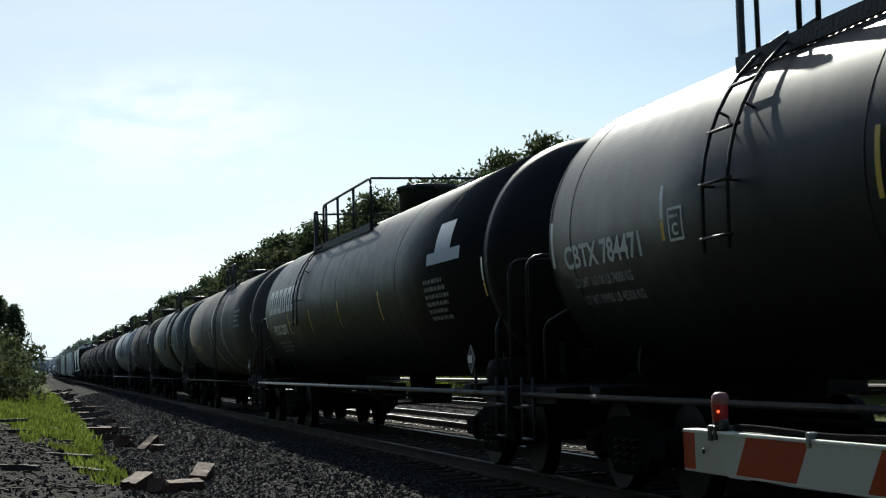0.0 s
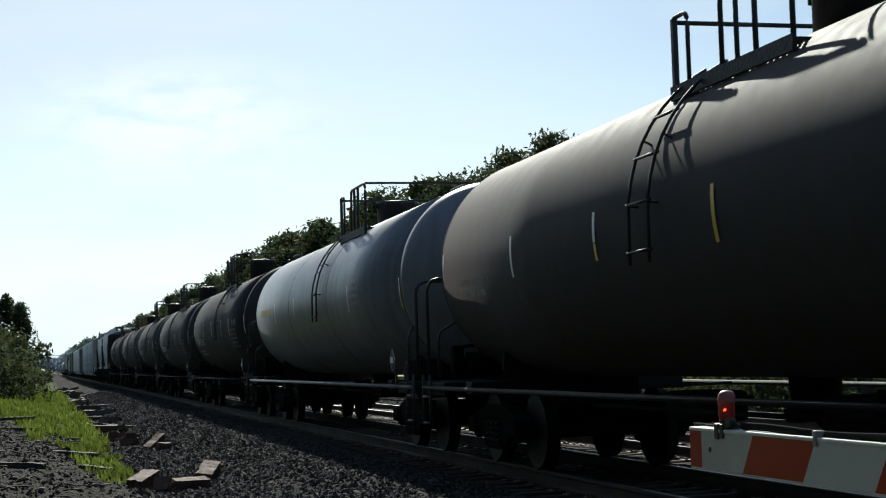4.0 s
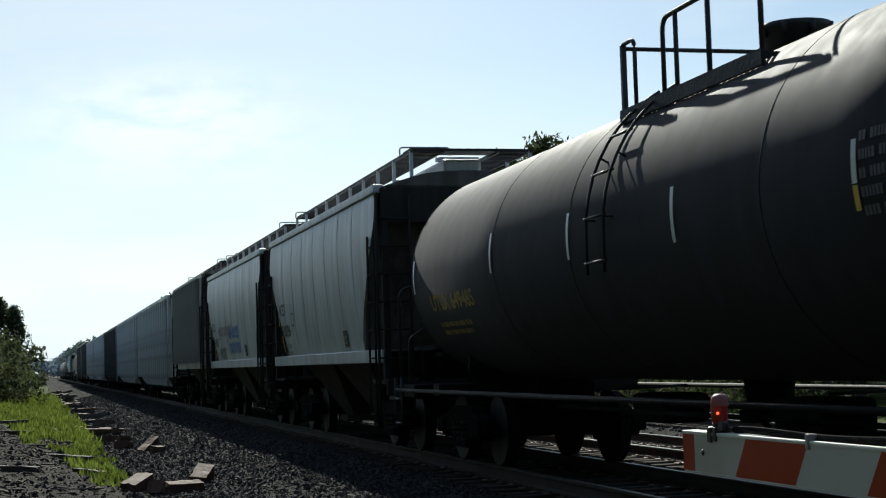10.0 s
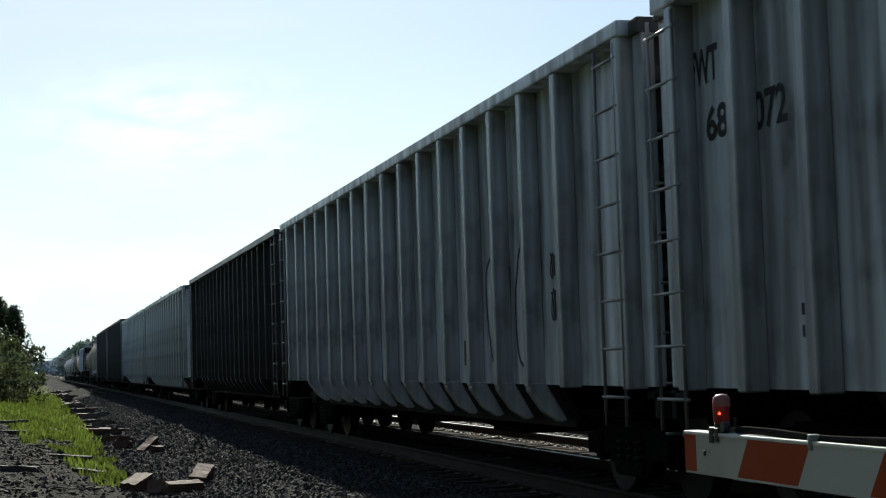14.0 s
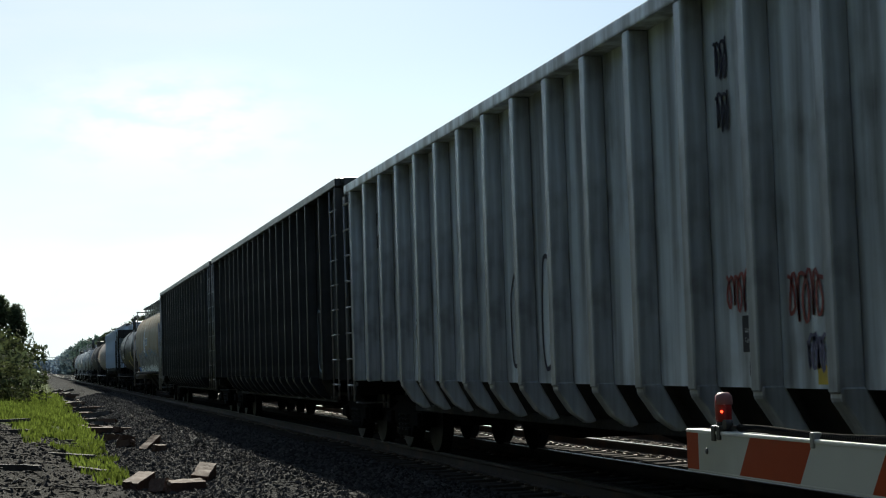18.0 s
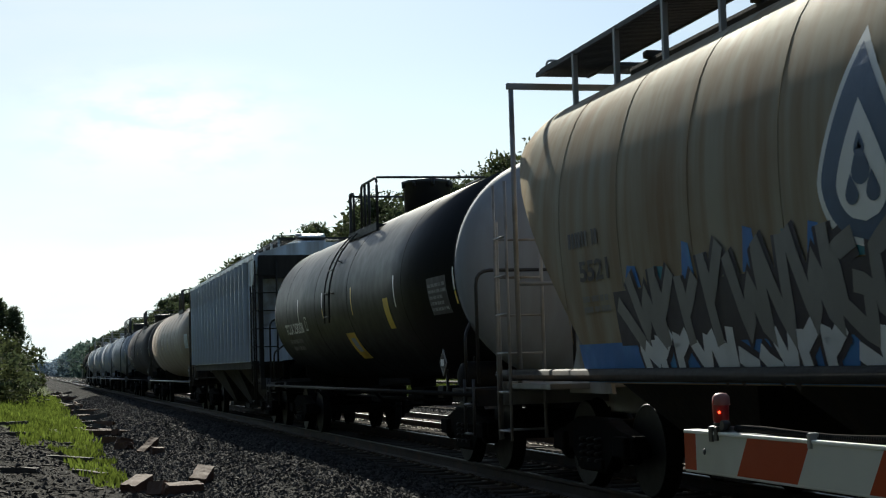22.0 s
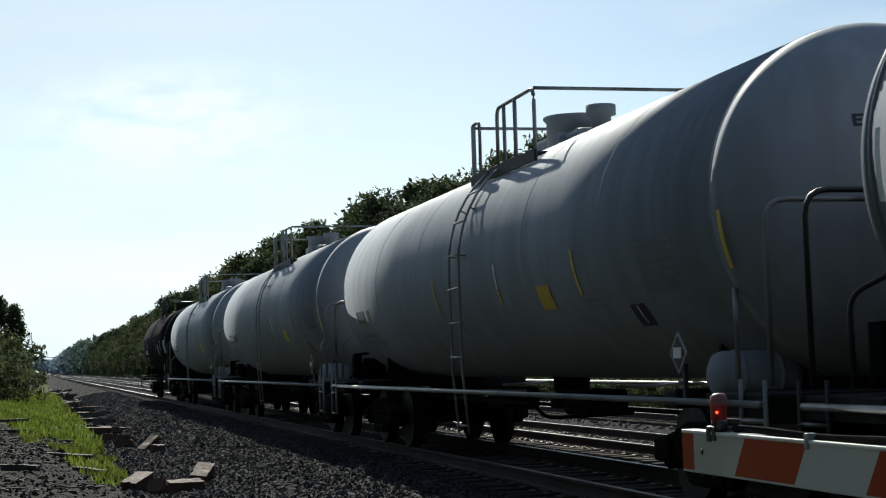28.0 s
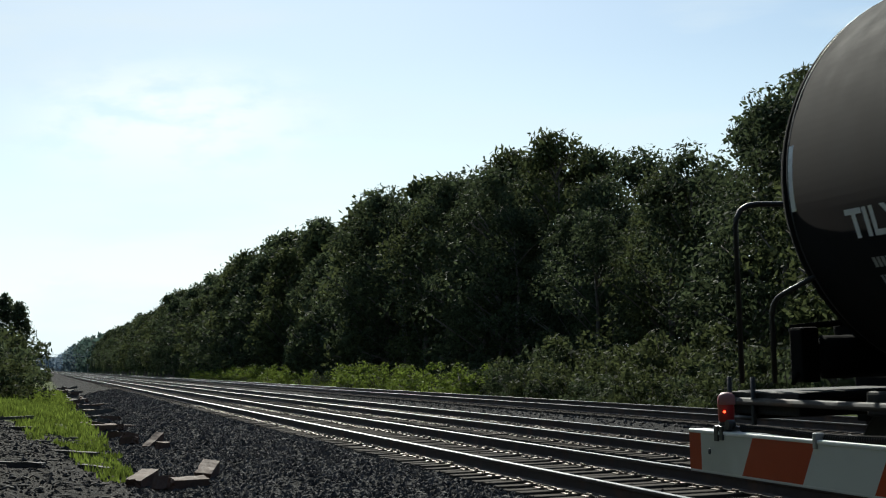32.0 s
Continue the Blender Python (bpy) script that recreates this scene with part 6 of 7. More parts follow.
def broken_tie(x, y, length, turn, tilt=0.0, roll=0.0, wood=OLDWOOD, thick=0.18, lift=0.0):
    bm = bmesh.new()
    box(bm, (0, 0, 0), (length, thick * 1.15, thick))
    bmesh.ops.subdivide_edges(bm, edges=list(bm.edges), cuts=3, use_grid_fill=True)
    for v in bm.verts:
        q = noise.noise_vector(v.co * 5 + Vector((x, y, 0)))
        v.co += q * 0.022
        if abs(v.co.x) > length * 0.45:
            v.co.x += 0.07 * noise.noise((v.co.y * 22, v.co.z * 22, x * 3))
    ob = part("broken_tie", bm, wood)
    ob.matrix_basis = pose(x, y, ground_z(x, y) + thick * 0.42 + lift, roll, tilt, turn)
    return tagged(ob, "split weathered piece of wooden railway tie on the ground", "railway tie", "discarded tie pieces")


def debris():
    for row in ((1.62, 27.2, 0.72, 62, -10, 6, OLDWOOD, 0.24), (1.95, 26.2, 0.6, 110, 4, 20, OLDWOOD, 0.22), (2.68, 27.0, 0.62, 70, -16, 8, OLDWOOD, 0.24), (2.25, 25.6, 0.6, 20, 0, 10), (2.62, 39.5, 0.75, 55, -24, 10), (2.70, 37.5, 0.3, 10, 5, 0), (2.15, 41.5, 0.6, 120, 8, 12),
                (2.3, 44.0, 0.45, 30, 12, 0), (2.05, 46.0, 0.5, 140, 0, 9), (2.15, 51.5, 1.5, 12, 3, 5), (1.8, 55.0, 1.2, 160, -4, 0), (2.35, 49.5, 0.5, 75, 15, 0)):
        broken_tie(*row)
    rnd = random.Random(77)
    for k in range(34):
        y = 54 + 3.3 * k + rnd.uniform(-1.5, 1.5)
        broken_tie(2.0 + rnd.uniform(-0.35, 0.45), y, rnd.uniform(0.5, 1.9), rnd.uniform(0, 180), rnd.uniform(-12, 12), rnd.uniform(-10, 25), GREYWOOD if k % 2 else OLDWOOD)
    for x, y, ln, a in ((-0.75, 46.0, 2.3, -58), (0.55, 35.5, 2.4, -62), (-0.5, 29.0, 1.6, -50), (0.95, 31.0, 1.5, -70), (-1.3, 52.0, 2.2, 20)):
        broken_tie(x, y, ln, a, 0, 0, GREYWOOD, 0.10)
    rnd = random.Random(5)
    bm = bmesh.new()
    for k in range(160):
        x, y = rnd.uniform(-1.5, 1.2), rnd.uniform(22, 46)
        a, ln = rnd.uniform(0, 3.14), rnd.uniform(0.1, 0.5)
        z = ground_z(x, y) + 0.02
        tube(bm, [(x, y, z), (x + ln * 0.5 * math.cos(a), y + ln * 0.5 * math.sin(a), z + rnd.uniform(0, 0.05)), (x + ln * math.cos(a), y + ln * math.sin(a), z)], rnd.uniform(0.006, 0.018), 4)
    tagged(part("splinters", bm, GREYWOOD), "splinters and twigs scattered on the dark dirt", "wood debris", kind="stuff")


debris()


def signal_bridge(x, y, w, z):
    s = tagged(new("signal_gantry"), "thin steel signal gantry far down the line", "signal gantry", "far signal gantries")
    for dx in (0, w):
        bm = bmesh.new()
        box(bm, (x + dx, y, z / 2 - 0.3), (0.35, 0.35, z + 0.6))
        box(bm, (x + dx, y, z + 0.9), (0.6, 0.3, 1.8), 0.05)
        part("mast", bm, SILVERPIPE, s)
    bm = bmesh.new()
    for dz in (0, 1.0):
        box(bm, (x + w / 2, y, z - dz), (w, 0.2, 0.16))
    for k in range(8):
        tube(bm, [(x + w * k / 8, y, z - (k % 2)), (x + w * (k + 1) / 8, y, z - ((k + 1) % 2))], 0.06, 4)
    part("truss", bm, SILVERPIPE, s)


signal_bridge(2.5, 640, 15, 7.2)
signal_bridge(1.5, 820, 15, 7.2)

# ---- the train, from its front to its last car ----
def train():
    """Cars as (car, place of its middle along the line when the clip starts)."""
    out = []

    def put(car, near, far):
        out.append((car, (near + far) / 2))

    T = lambda near, far, *a, **k: put(tank_car(a[0], far - 0.12 - near, *a[1:], **k), near, far - 0.12)
    O = lambda near, far, *a, **k: put(open_hopper(a[0], far - near, *a[1:], **k), near, far)
    C = lambda near, far, *a, **k: put(covered_hopper(a[0], far - near, *a[1:], **k), near, far)
    dark = lambda text, mk=GREYMARK: [(text, 0.85, 2.04, 0.29, 2.1, mk), (2, 0.95, 1.72, 0.24, 1.6, mk)]
    T(0.3, 15.35, "black glossy tank car with white lettering", "black_gloss", [("CBTX 784471", 0.38, 2.22, 0.31, 2.03, WHITE), ("LD LMT 163100 LB 74000 KG", 0.5, 2.03, 0.13, 1.55, GREYMARK), ("LT WT 99900 LB 45300 KG", 0.62, 1.86, 0.13, 1.55, GREYMARK), ("C", 3.15, 2.33, 0.14, 0.12, WHITE), (1, 3.13, 2.47, 0.05, 0.18, WHITE), (-1, 3.08, 2.28, 0.28, 0.3, WHITE)], stripes=((0.03, 2.25, "w"), (2.93, 2.3, "wy"), (6.45, 2.28, "y"), (9.5, 2.26, "w"), (12.5, 2.2, "w"), (14.9, 2.1, "wy")), lad=4.22, post=3.6, dome_at=8.6, walkway=5.2, seams=(0.6, 6.3, 9.8), dome_r=0.5)
    T(17.7, 36.05, "black tank car with a white lettered block and a white emblem", "black_gloss", [(0, 0.66 + 0.6 * k, 2.47, 0.52, 0.48, WHITE) for k in range(6)] + [(0, 0.80 + 0.6 * k, 2.6 if k != 3 else 2.56, 0.24, 0.16, DARKMARK) for k in range(6)] + [("PROX 32870", 0.98, 2.02, 0.30, 1.85, WHITE), (3, 1.1, 1.66, 0.3, 1.7, GREYMARK), (-1, 3.3, 2.0, 0.26, 0.26, GREYMARK), (0, 15.4, 2.62, 0.16, 1.7, PANELBLUE), (0, 15.8, 2.75, 0.42, 0.8, PANELBLUE), (6, 15.2, 1.9, 0.6, 1.2, GREYMARK)], ladder="half", lad=4.75, post=4.05, dome_at=9.9, walkway=5.6, seams=(2.8, 7.24, 8.66, 13.4, 16.0), stripes=((0.1, 2.2, "w"), (3.2, 2.0, "y"), (5.8, 1.98, "y"), (8.8, 2.0, "y"), (12.2, 2.0, "y"), (18.1, 2.1, "wy")), side_paint=SILVERPIPE, dome_r=0.5)
    T(38.4, 54.65, "grey-brown stained tank car with faded yellow lettering", "grey", [("UTLX", 0.8, 1.88, 0.38, 1.05, FADEDYELLOW), (1, 1.95, 1.88, 0.4, 1.2, FADEDYELLOW), (0, 2.0, 1.72, 0.5, 0.05, FADEDYELLOW), (4, 12.5, 2.4, 0.5, 1.2, GREYMARK)], ladder="full", lad=8.6, post=7.2, dome_at=7.4, dome_h=0.27, seams=(4.1, 6.8, 10.9), pale=(7.05, 9.6), stripes=((0.43, 2.35, "w"), (6.28, 2.0, "y"), (9.27, 1.96, "y"), (16.0, 2.2, "w")), dome_r=0.29, rail_up=-0.2, walkway=2.0)
    T(57.0, 71.6, "grey tank car with a black band round its middle", "slate", dark("UTLX 660097", FADEDYELLOW) + [(0, 4.9, 2.6, 0.42, 0.4, DARKMARK), (4, 9.6, 2.0, 0.35, 0.7, WHITE)], lad=7.4, post=6.35, dome_at=6.55, dome_h=0.31, seams=(2.4,), band=(3.35, PAINTS["black_gloss"], 5.75), dome_r=0.28, rail_up=-0.16, walkway=1.95)
    T(73.9, 88.95, "brown-black tank car with a pale panel of small writing", "brown", [(2, 0.9, 2.1, 0.3, 1.3, GREYMARK), (0, 12.8, 2.55, 0.62, 0.95, GREYMARK), (6, 12.85, 2.58, 0.56, 0.85, WHITE)], lad=7.3, post=6.9, dome_at=8.5, seams=(), dome_r=0.37, rail_up=-0.1)
    T(91.3, 107.5, "blue-grey stained tank car", "bluegrey", [(1, 0.9, 2.45, 0.3, 1.8, YELLOWMARK), (4, 12.0, 2.3, 0.5, 1.0, GREYMARK)], lad=9.0, post=9.0, dome_at=9.6, seams=(5.2, 9.8), dome_r=0.37)
    T(109.9, 124.0, "dark grey tank car with grey lettering", "dark_grey", dark("GATX 213112") + [(5, 10.4, 1.85, 0.6, 1.7, FAINT), ("811 874", 11.2, 2.45, 0.22, 0.9, FAINT)], lad=7.7, post=6.25, dome_at=7.1, dome_h=0.58, seams=(2.1, 5.5, 8.8), dome_r=0.37, rail_up=0.1, walkway=2.5, stripes=((0.1, 2.4, "w"), (3.2, 2.3, "w"), (5.7, 2.28, "w"), (8.5, 2.22, "wy"), (10.4, 2.2, "wy"), (14.0, 2.2, "w")))
    T(126.3, 140.5, "dark grey tank car with grey lettering", "dark_grey", dark("GATX 213109") + [(5, 10.6, 1.85, 0.6, 1.6, FAINT)], lad=6.14, post=5.8, dome_at=7.3, dome_h=0.58, seams=(3.4, 10.25), dome_r=0.37, rail_up=0.12, walkway=2.67, stripes=((0.1, 2.4, "w"), (3.5, 2.3, "w"), (5.25, 2.25, "w"), (8.2, 2.22, "wy"), (10.6, 2.2, "wy"), (14.0, 2.2, "w")))
    T(142.8, 157.0, "dark grey tank car with grey lettering", "dark_grey", dark("GATX 213124") + [(5, 10.6, 1.85, 0.6, 1.6, FAINT)], lad=7.8, post=6.38, dome_at=7.3, dome_h=0.58, seams=(2.06, 5.65, 9.05), dome_r=0.37, rail_up=0.12, walkway=2.0, stripes=((0.1, 2.4, "w"), (3.25, 2.3, "w"), (6.0, 2.25, "wy"), (8.65, 2.22, "wy"), (11.6, 2.2, "w"), (14.0, 2.2, "w")))
    T(159.3, 175.0, "grey-brown dusty tank car with an outside ladder", "brown", [("UTLX 665", 0.9, 2.42, 0.3, 1.3, FADEDYELLOW), (1, 2.25, 2.42, 0.34, 0.6, FADEDYELLOW), (4, 12.4, 2.5, 0.5, 0.8, GREYMARK)], ladder="full", lad=7.65, post=7.05, dome_at=9.0, dome_h=0.52, seams=(2.0, 3.93, 5.43, 6.71, 9.55, 10.71), rail_up=-0.1, dome_r=0.4, walkway=2.8, stripes=((0.1, 2.3, "w"), (3.4, 2.22, "w"), (6.0, 2.18, "w"), (9.1, 2.16, "w"), (12.3, 2.16, "w"), (15.5, 2.1, "w")))
    T(177.3, 193.5, "dark grey tank car with faded yellow lettering", "dark_grey", dark("UTLX 649485", FADEDYELLOW) + [(5, 12.4, 2.2, 0.6, 0.9, FAINT)], lad=7.7, post=7.12, dome_at=8.87, dome_h=0.28, seams=(4.0, 6.68, 10.95), dome_r=0.29, rail_up=-0.08, walkway=3.0, stripes=((0.1, 2.3, "w"), (3.9, 2.36, "w"), (6.65, 2.32, "w"), (9.3, 2.28, "w"), (12.3, 2.24, "wy"), (16.0, 2.1, "w")))
    mc = lambda num: [("MCEX", 1.14, 2.41, 0.33, 0.8, SPRAYDARK), (num, 1.29, 1.97, 0.33, 1.06, SPRAYDARK), (2, 1.5, 1.58, 0.3, 0.8, SPRAYGREY), (-1, 2.62, 2.16, 0.26, 0.3, SPRAYDARK), (0, 0.98, 2.2, 0.24, 0.07, YELLOWMARK), (0, 1.2, 1.66, 0.34, 0.07, YELLOWMARK), (0, 7.9, 1.65, 0.28, 0.34, DARKMARK), (2, 7.95, 1.7, 0.18, 0.24, WHITE)]
    C(195.2, 206.2, "light grey bulged covered hopper with dark lettering", "lightgrey", "bulged", 8, mc("330136"), [], nbays=2, top=4.0)
    C(207.8, 219.3, "light grey bulged covered hopper scrawled with graffiti", "lightgrey", "bulged", 8, mc("330092"), [("scrawl", 2.3, 1.52, 1.7, 0.5, SPRAYDARK, None), ("scrawl", 2.4, 2.2, 3.4, 0.35, SPRAYGREY, None), ("scrawl", 4.6, 1.7, 2.6, 0.8, BLUEPAINT, None)], nbays=2, top=4.0)
    C(220.9, 231.5, "dirty grey ribbed covered hopper", "dirtygrey", "ribbed", 11, [(3, 1.2, 1.9, 0.4, 0.7, DARKMARK), (0, 7.0, 2.0, 0.5, 0.35, PANELBLUE), (4, 7.0, 2.7, 0.5, 0.5, GREYMARK)], [], nbays=2)
    sc = lambda b, z, w, h, mk=SPRAYGREY: ("scrawl", b, z, w, h, mk, None)
    ar = lambda b, z, w, h, mk, mk2=PANELBLUE: ("arch", b, z, w, h, mk, mk2)
    O(233.1, 252.6, first=0.31, pitch=1.081, count=17, *("weathered silver ribbed open hopper with black scribbles", "silver", [sc(17.76, 3.5, 0.66, 0.6, SPRAYDARK), sc(15.6, 2.55, 0.5, 0.42, SPRAYDARK), sc(18.0, 1.46, 0.52, 0.45, SPRAYDARK), sc(15.8, 1.74, 0.5, 0.4, SPRAYDARK), sc(5.0, 1.5, 0.5, 0.7, SPRAYDARK), sc(9.2, 1.4, 0.6, 0.5, SPRAYDARK), ar(12.3, 1.2, 0.7, 0.9, PAINTS["silver"], SPRAYDARK), sc(16.9, 1.15, 0.5, 0.4, SPRAYVIOLET)], [("FWT", 0.28, 3.46, 0.38, 0.54, DARKMARK), ("68", 0.56, 3.0, 0.36, 0.4, DARKMARK), ("072", 1.4, 2.96, 0.38, 0.52, DARKMARK), (2, 2.0, 1.45, 0.3, 0.45, SPRAYDARK), (0, 14.7, 1.35, 0.25, 0.16, SPRAYDARK), (0, 18.3, 1.14, 0.2, 0.32, TANSPRAY)]))
    O(253.4, 272.8, "weathered silver ribbed open hopper with white and black scribbles", "silver", [ar(14.5, 1.3, 0.9, 1.3, SPRAYWHITE, SPRAYDARK), ar(15.6, 1.3, 0.9, 1.2, SPRAYWHITE, SPRAYDARK), sc(16.8, 1.7, 0.5, 0.8, SPRAYDARK), sc(6.0, 1.5, 0.6, 0.7, SPRAYDARK), sc(10.4, 2.6, 0.5, 0.6, SPRAYDARK)], [(2, 1.0, 3.1, 0.7, 1.8, DARKMARK), (0, 13.4, 1.3, 0.3, 0.26, SPRAYDARK)], first=0.72, pitch=1.125, count=16)
    O(273.6, 292.6, "sooty black ribbed open hopper", "coal", [sc(5, 1.5, 0.6, 0.8, SPRAYGREY), sc(11.3, 2.2, 0.6, 0.5, PALEBLUE)], [(3, 16.5, 1.6, 0.7, 1.0, GREYMARK)], first=3.28, pitch=0.926, count=15)
    O(295.3, 314.5, "weathered silver ribbed open hopper with arched blue, violet and tan graffiti", "silver", [sc(2.2, 1.5, 0.5, 0.8, SPRAYDARK)] + [ar(b, 1.15, w, 1.2, mk) for b, w, mk in ((5.25, 0.6, SPRAYDARK), (6.4, 0.65, NAVYSPRAY), (7.45, 0.6, NAVYSPRAY), (8.6, 0.6, NAVYSPRAY), (9.7, 0.65, NAVYSPRAY), (10.6, 0.95, SPRAYVIOLET), (12.0, 0.95, BROWNSPRAY), (13.1, 0.9, BROWNSPRAY), (14.3, 0.9, SPRAYVIOLET))] + [sc(10.75, 1.5, 0.6, 0.6, BLUEPAINT), sc(17, 2.6, 0.6, 0.8, SPRAYDARK), sc(11.2, 3.2, 0.3, 0.5, SPRAYDARK)], [(2, 1.0, 3.1, 0.7, 1.8, DARKMARK), (0, 12.9, 1.12, 0.5, 0.2, PANELBLUE)], first=0.59, pitch=1.122, count=16)
    O(315.6, 334.8, "weathered silver ribbed open hopper with red and black graffiti", "silver", [ar(8.55, 1.25, 0.5, 1.0, PAINTS["silver"], SPRAYDARK), ar(9.65, 1.25, 0.5, 1.1, PAINTS["silver"], SPRAYDARK), sc(4.0, 1.5, 0.5, 0.6, SPRAYDARK), sc(14.15, 1.62, 0.5, 0.4, SPRAYRED), sc(15.14, 1.5, 0.7, 0.5, SPRAYRED), sc(13.55, 1.13, 0.3, 0.3, SPRAYDARK), sc(14.5, 1.13, 0.5, 0.3, SPRAYDARK), sc(15.4, 1.2, 0.5, 0.3, SPRAYVIOLET), sc(14.1, 3.0, 0.25, 0.8, SPRAYDARK), sc(16.6, 2.0, 0.6, 0.6, BLUEPAINT)], [(2, 1.0, 3.1, 0.7, 1.8, DARKMARK), (0, 14.42, 1.35, 0.27, 0.27, DARKMARK), (2, 14.46, 1.42, 0.14, 0.2, WHITE), (0, 13.4, 1.12, 0.12, 0.2, YELLOWMARK), (0, 15.56, 1.12, 0.13, 0.3, YELLOWMARK)], first=0.38, pitch=1.123, count=17)
    O(335.6, 355.2, "sooty black ribbed open hopper with pale outlined graffiti", "coal", [ar(1.5, 1.3, 0.42, 0.5, PAINTS["coal"]), sc(1.22, 2.75, 0.5, 0.42, PALEBLUE), sc(0.5, 2.35, 0.4, 0.5, PANELBLUE)] + [ar(3.4 + 0.94 * k, 1.16 + 0.06 * (k % 3), 0.62 + 0.05 * (k % 2), 1.1 + 0.08 * (k % 4), (PAINTS["coal"], SPRAYDARK, NAVYSPRAY, PAINTS["coal"], SPRAYDARK)[k % 5]) for k in range(1, 13)] + [ar(15.6, 1.2, 0.75, 1.15, SPRAYVIOLET), ar(16.5, 1.25, 0.7, 1.1, PAINTS["coal"])] + [sc(17.6, 1.3, 0.5, 0.9, SPRAYWHITE)], [("RI", 2.37, 2.26, 0.34, 0.4, WHITE), ("6", 2.43, 1.79, 0.34, 0.22, WHITE), (1, 2.66, 1.79, 0.4, 0.5, WHITE), (0, 1.3, 1.35, 0.14, 0.16, SPRAYGREY)], top=4.45, first=3.28, pitch=0.938, count=15)
    O(355.8, 375.2, "sooty black ribbed open hopper with tall teal graffiti", "coal", [ar(3.3, 1.12, 0.62, 1.4, TEALPAINT, SPRAYDARK), ar(4.0, 1.08, 0.98, 1.3, TEALPAINT, SPRAYDARK), ("scrawl", 2.25, 1.92, 0.55, 0.28, SPRAYWHITE, None), sc(3.4, 2.6, 0.32, 0.85, TANSPRAY), sc(0.85, 2.34, 0.4, 0.45, SPRAYWHITE), sc(0.75, 1.45, 0.4, 0.55, SPRAYWHITE), sc(0.85, 1.12, 0.35, 0.25, PALEBLUE), sc(16.5, 3.0, 0.5, 0.32, TEALPAINT), sc(12.8, 1.4, 0.6, 0.8, SPRAYGREY), sc(4.95, 1.7, 0.2, 0.5, PALEBLUE)], [("CDE", 2.2, 2.72, 0.30, 0.5, WHITE), ("2061", 2.18, 2.30, 0.28, 0.56, WHITE), (2, 2.45, 1.2, 0.24, 0.42, WHITE), (-1, 4.42, 2.54, 0.24, 0.3, WHITE), ("F", 4.52, 2.58, 0.14, 0.1, WHITE), (0, 18.1, 1.74, 0.10, 0.2, YELLOWMARK), (0, 18.05, 1.22, 0.2, 0.2, YELLOWMARK), (0, 1.35, 1.72, 0.06, 0.1, YELLOWMARK)], top=4.45, first=3.2, pitch=0.969, count=15)
    C(376.75, 395.05, "rust-streaked beige round-sided covered hopper with blue and white graffiti", "beige", "round", 11, [(0, 8.75 + 0.52 * k, 2.47, 0.36, 0.40, EMBLEM) for k in range(3)] + [(-1, 8.75 + 0.52 * k, 2.47, 0.36, 0.40, WHITE) for k in range(3)] + [(1, 2.35, 2.40, 0.26, 0.9, SPRAYDARK), ("5521", 2.57, 2.08, 0.26, 0.78, SPRAYDARK), (2, 2.6, 1.78, 0.2, 0.8, SPRAYGREY)],
      [("band", 3.9, 1.13, 12.8, 0.36, BLUEPAINT, None), ("band", 2.25, 1.13, 1.7, 0.36, BLUEPAINT, None), ("band", 16.6, 1.13, 1.1, 0.4, BLUEPAINT, None), ("drips", 3.7, 1.95, 12.2, 0.36, BLUEPAINT, None), ("drips", 4.3, 1.95, 12.2, 0.28, TEALPAINT, None), ("slashes", 3.4, 1.46, 13.0, 0.6, SPRAYGREY, SPRAYDARK), ("white", 3.9, 1.22, 12.6, 0.31, SPRAYWHITE, SPRAYDARK)], nbays=4, top=4.1, low=1.35, logo=(7.92, 2.45, 0.52))
    T(397.45, 413.0, "black tank car with white ends and white lettering", "black_gloss", [("TCLX 258208", 1.28, 2.05, 0.29, 2.2, WHITE), (2, 1.35, 1.72, 0.32, 1.55, GREYMARK), (-1, 3.78, 2.07, 0.27, 0.22, WHITE), (0, 7.5, 1.48, 0.55, 0.75, YELLOWMARK), (0, 7.72, 1.6, 0.28, 0.34, PANELBLUE), (0, 11.1, 1.9, 0.48, 0.35, YELLOWMARK), (0, 13.95, 2.0, 0.5, 1.0, ENDGREY), (5, 14.0, 2.05, 0.4, 0.9, GREYMARK)], lad=6.9, post=6.4, dome_at=8.4, dome_h=0.52, seams=(1.7, 5.1, 8.28, 12.4), head="white", dome_r=0.4, ends=1.3, head_text=[("TCLX", -0.46, 3.04, 0.12, 0.42, DARKMARK), ("CAPY", -0.44, 2.93, 0.07, 0.24, DARKMARK), ("CAPY", -0.44, 2.84, 0.07, 0.24, DARKMARK), (4, -0.33, 2.2, 0.24, 0.12, DARKMARK)])
    C(415.2, 431.0, "blue-grey ribbed covered hopper with a dark scribble", "bluish", "ribbed", 16, [("CRDX", 13.7, 2.9, 0.32, 0.9, DARKMARK), ("9348", 13.7, 2.4, 0.32, 0.9, DARKMARK), (2, 3.2, 1.75, 0.25, 1.0, WHITE)], [("word", 7.05, 1.62, 2.7, 0.58, DARKMARK, None)], nbays=3, top=3.98, rib_in=1.28, low=1.52)
    T(432.8, 451.1, "cream tank car with a pale panel and dusty stains", "cream", [(0, 16.0, 2.15, 0.5, 1.3, PANELBLUE), (5, 16.1, 2.2, 0.42, 1.0, GREYMARK), (3, 13.6, 2.0, 0.3, 1.0, GREYMARK), (2, 0.8, 2.3, 0.3, 1.5, GREYMARK)], ladder="none", lad=8.0, post=8.9, dome_at=9.3, dome_h=0.6, walkway=1.9, seams=tuple(1.7 * k for k in range(1, 11)))
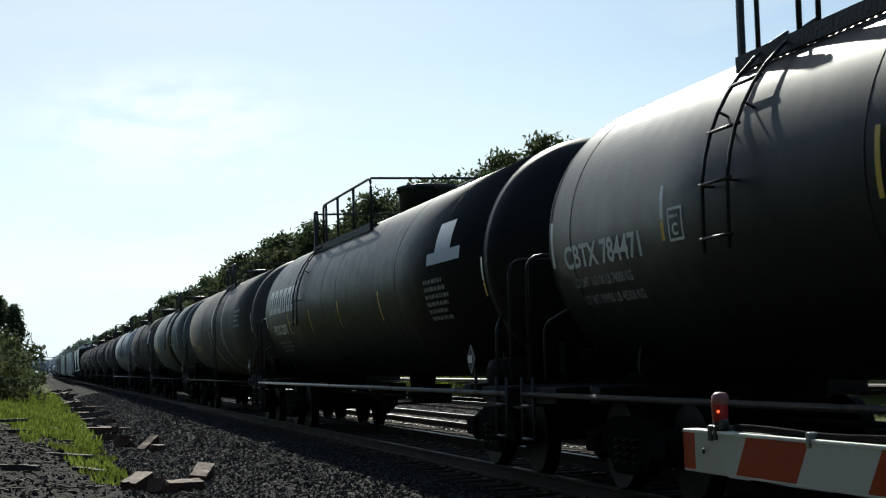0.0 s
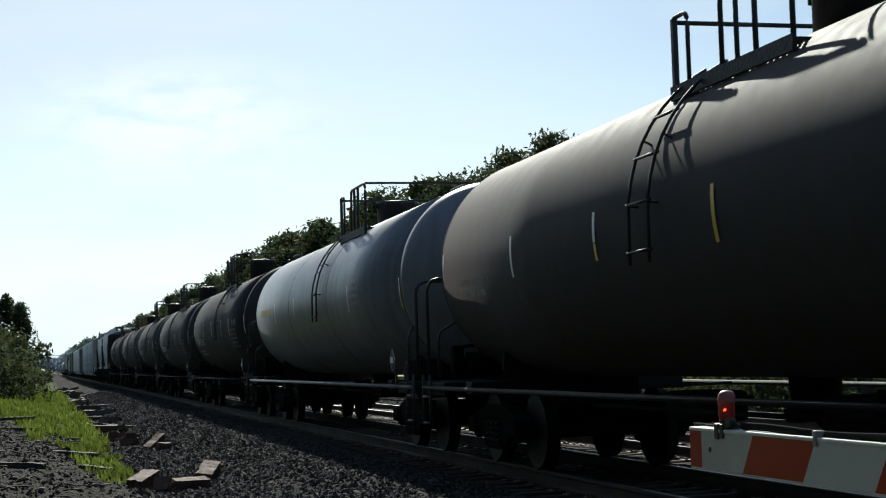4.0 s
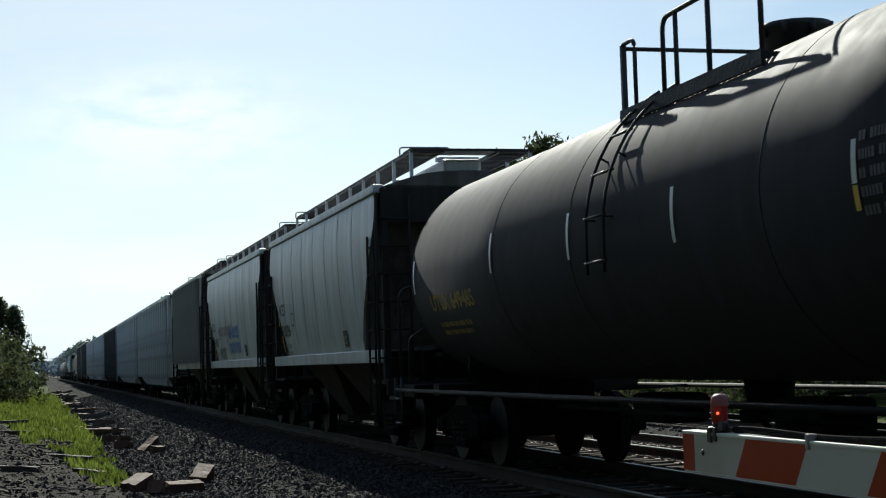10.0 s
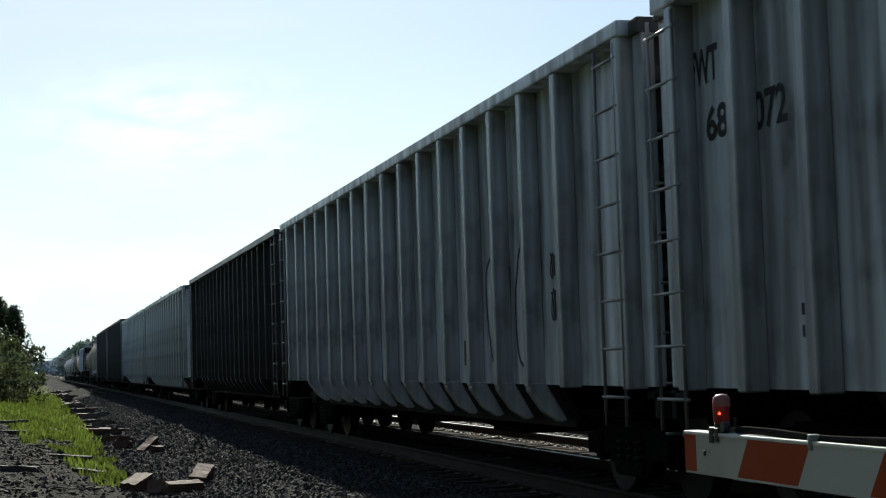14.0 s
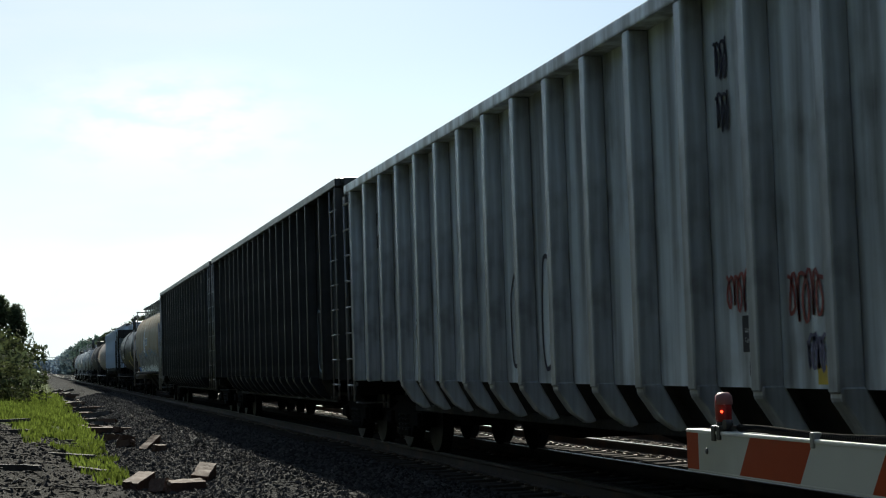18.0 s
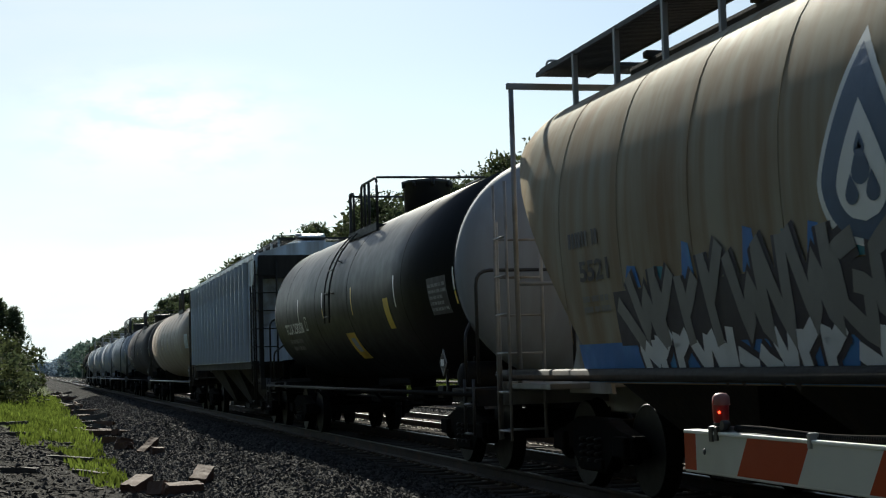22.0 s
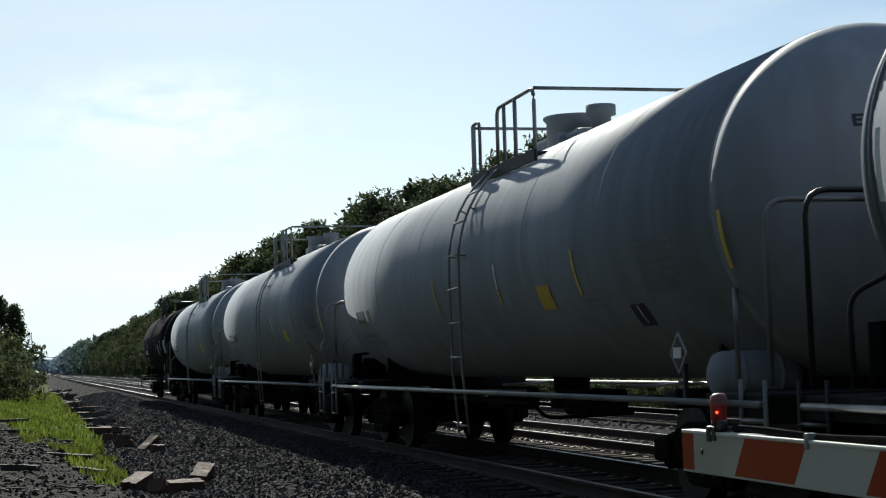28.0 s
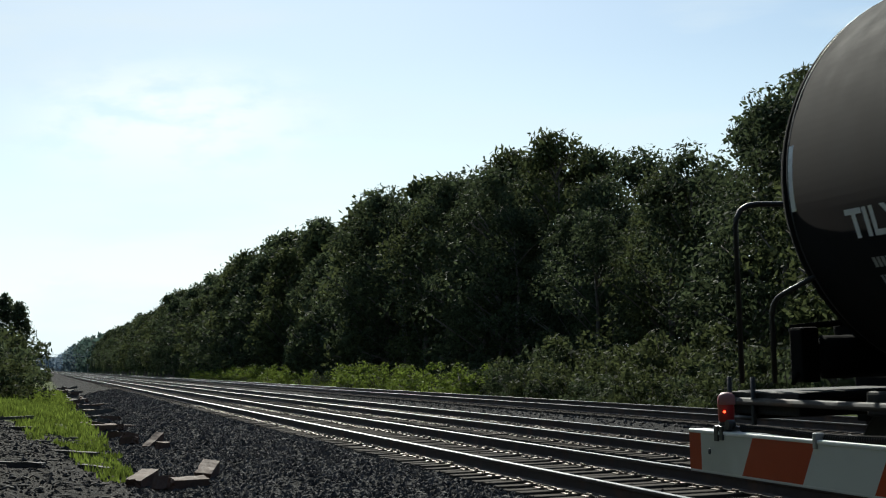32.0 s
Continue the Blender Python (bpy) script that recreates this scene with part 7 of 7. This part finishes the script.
    T(453.4, 470.7, "brown-black tank car with faded lettering", "brown", dark("UTLX 956751"), seams=(3.95, 8.5, 13))
    T(473.0, 490.6, "blue-grey tank car with closely spaced seams", "bluegrey", [(1, 0.8, 2.4, 0.32, 1.5, GREYMARK), (1, 11.3, 1.76, 0.2, 1.8, GREYMARK), ("DOT 112J340W", 16.25, 2.66, 0.11, 0.85, WHITE), (0, 15.96, 2.07, 0.58, 1.18, SPRAYDARK), (9, 16.0, 2.1, 0.54, 1.1, GREYMARK), (-1, 14.75, 1.5, 0.27, 0.42, GREYMARK), (-1, 15.14, 1.5, 0.27, 0.4, GREYMARK), (1, 11.5, 1.62, 0.16, 1.2, GREYMARK)], ladder="full", lad=13.4, post=7.85, dome_at=9.05, walkway=7.4, dome_h=0.5, rail_up=0.14, seams=tuple(0.35 + 1.19 * k for k in range(1, 15)), side_paint=SILVERPIPE, dome_r=0.46, arch_in=1.3, gap=5.55)
    E = lambda num, grid=((-1, 13.75, 2.05, 0.46, 0.95, SPRAYDARK), (7, 13.78, 2.08, 0.42, 0.9, SPRAYDARK)): [("ETCX " + num, 0.85, 2.0, 0.30, 1.75, DARKMARK), (2, 0.75, 1.66, 0.26, 1.5, SPRAYGREY), (0, 10.5, 1.86, 0.27, 0.42, YELLOWMARK), (0, 12.9, 1.62, 0.24, 0.36, SPRAYDARK), (0, 13.05, 1.64, 0.2, 0.04, WHITE), *grid, (2, 11.9, 1.82, 0.14, 0.7, SPRAYGREY)]
    EH = [("ETCX", -0.51, 3.04, 0.13, 0.4, DARKMARK), ("CAPY", -0.43, 2.87, 0.09, 0.26, SPRAYDARK), ("CARG", -0.42, 2.64, 0.09, 0.26, SPRAYDARK), ("NO.", -0.4, 2.53, 0.09, 0.2, SPRAYDARK)]
    EY = ((0.1, 2.2, "w"), (6.2, 1.98, "y"), (9.1, 1.98, "wy"), (11.8, 1.96, "y"), (15.3, 2.0, "y"))
    T(492.9, 508.2, "white tank car with an outside ladder", "white", E("631200", ((7, 13.5, 1.9, 0.5, 0.9, SPRAYGREY),))[1:] + [(1, 0.85, 2.0, 0.36, 1.5, SPRAYGREY)], ladder="full", lad=7.7, post=6.75, dome_at=8.0, seams=(2.63, 5.3, 10.2, 12.6), spill="valves", stripes=EY, head_text=EH, rail_up=-0.05, arch_in=1.1, walkway=2.6)
    T(510.85, 526.1, "white tank car with black lettering and an outside ladder", "white", E("631951"), ladder="full", lad=7.7, post=6.75, dome_at=8.0, seams=(2.63, 5.3, 10.2, 12.6), spill="valves", stripes=EY, head_text=EH, rail_up=-0.05, arch_in=1.1, walkway=2.6)
    T(528.9, 544.1, "white tank car with black lettering and scribbles", "white", E("630980"), ladder="full", lad=7.7, post=6.75, dome_at=8.0, seams=(2.63, 5.3, 10.2, 12.6), spill="valves", stripes=EY, head_text=EH, rail_up=-0.05, arch_in=1.1, walkway=2.6)
    T(547.0, 560.6, "dull black tank car, the last of the train", "black_dull", [("TILX 283842", 0.75, 2.06, 0.27, 1.8, WHITE), (2, 0.9, 1.75, 0.26, 1.4, GREYMARK), (0, 9.0, 1.97, 0.44, 0.42, GREYMARK), (0, 12.2, 2.0, 0.55, 0.85, PANELBLUE), (6, 12.25, 2.05, 0.4, 0.75, SPRAYGREY)], lad=6.7, post=5.9, dome_at=7.2, seams=(3.2, 6.6, 9.9, 12.4), stripes=((0.05, 2.3, "w"), (3.1, 2.12, "w"), (5.25, 2.12, "w"), (8.0, 2.12, "w"), (10.4, 2.14, "w"), (13.36, 2.3, "w"), (13.38, 1.95, "wy")), head_text=[("TILX 283842", -0.35, 3.03, 0.15, 1.05, WHITE)], rail_up=-0.05)
    return out


TRAIN = train()


def motions():
    for car, place in TRAIN:
        walk(car, [(t, pose(MID, place - SPEED * t, 0)) for t in range(0, 33, 4)])
    walk(crossing_gate, [(t, pose(GATE_X, GATE_Y + dy, GATE_TOP + dz)) for t, dy, dz in GATE_SWAY])


motions()
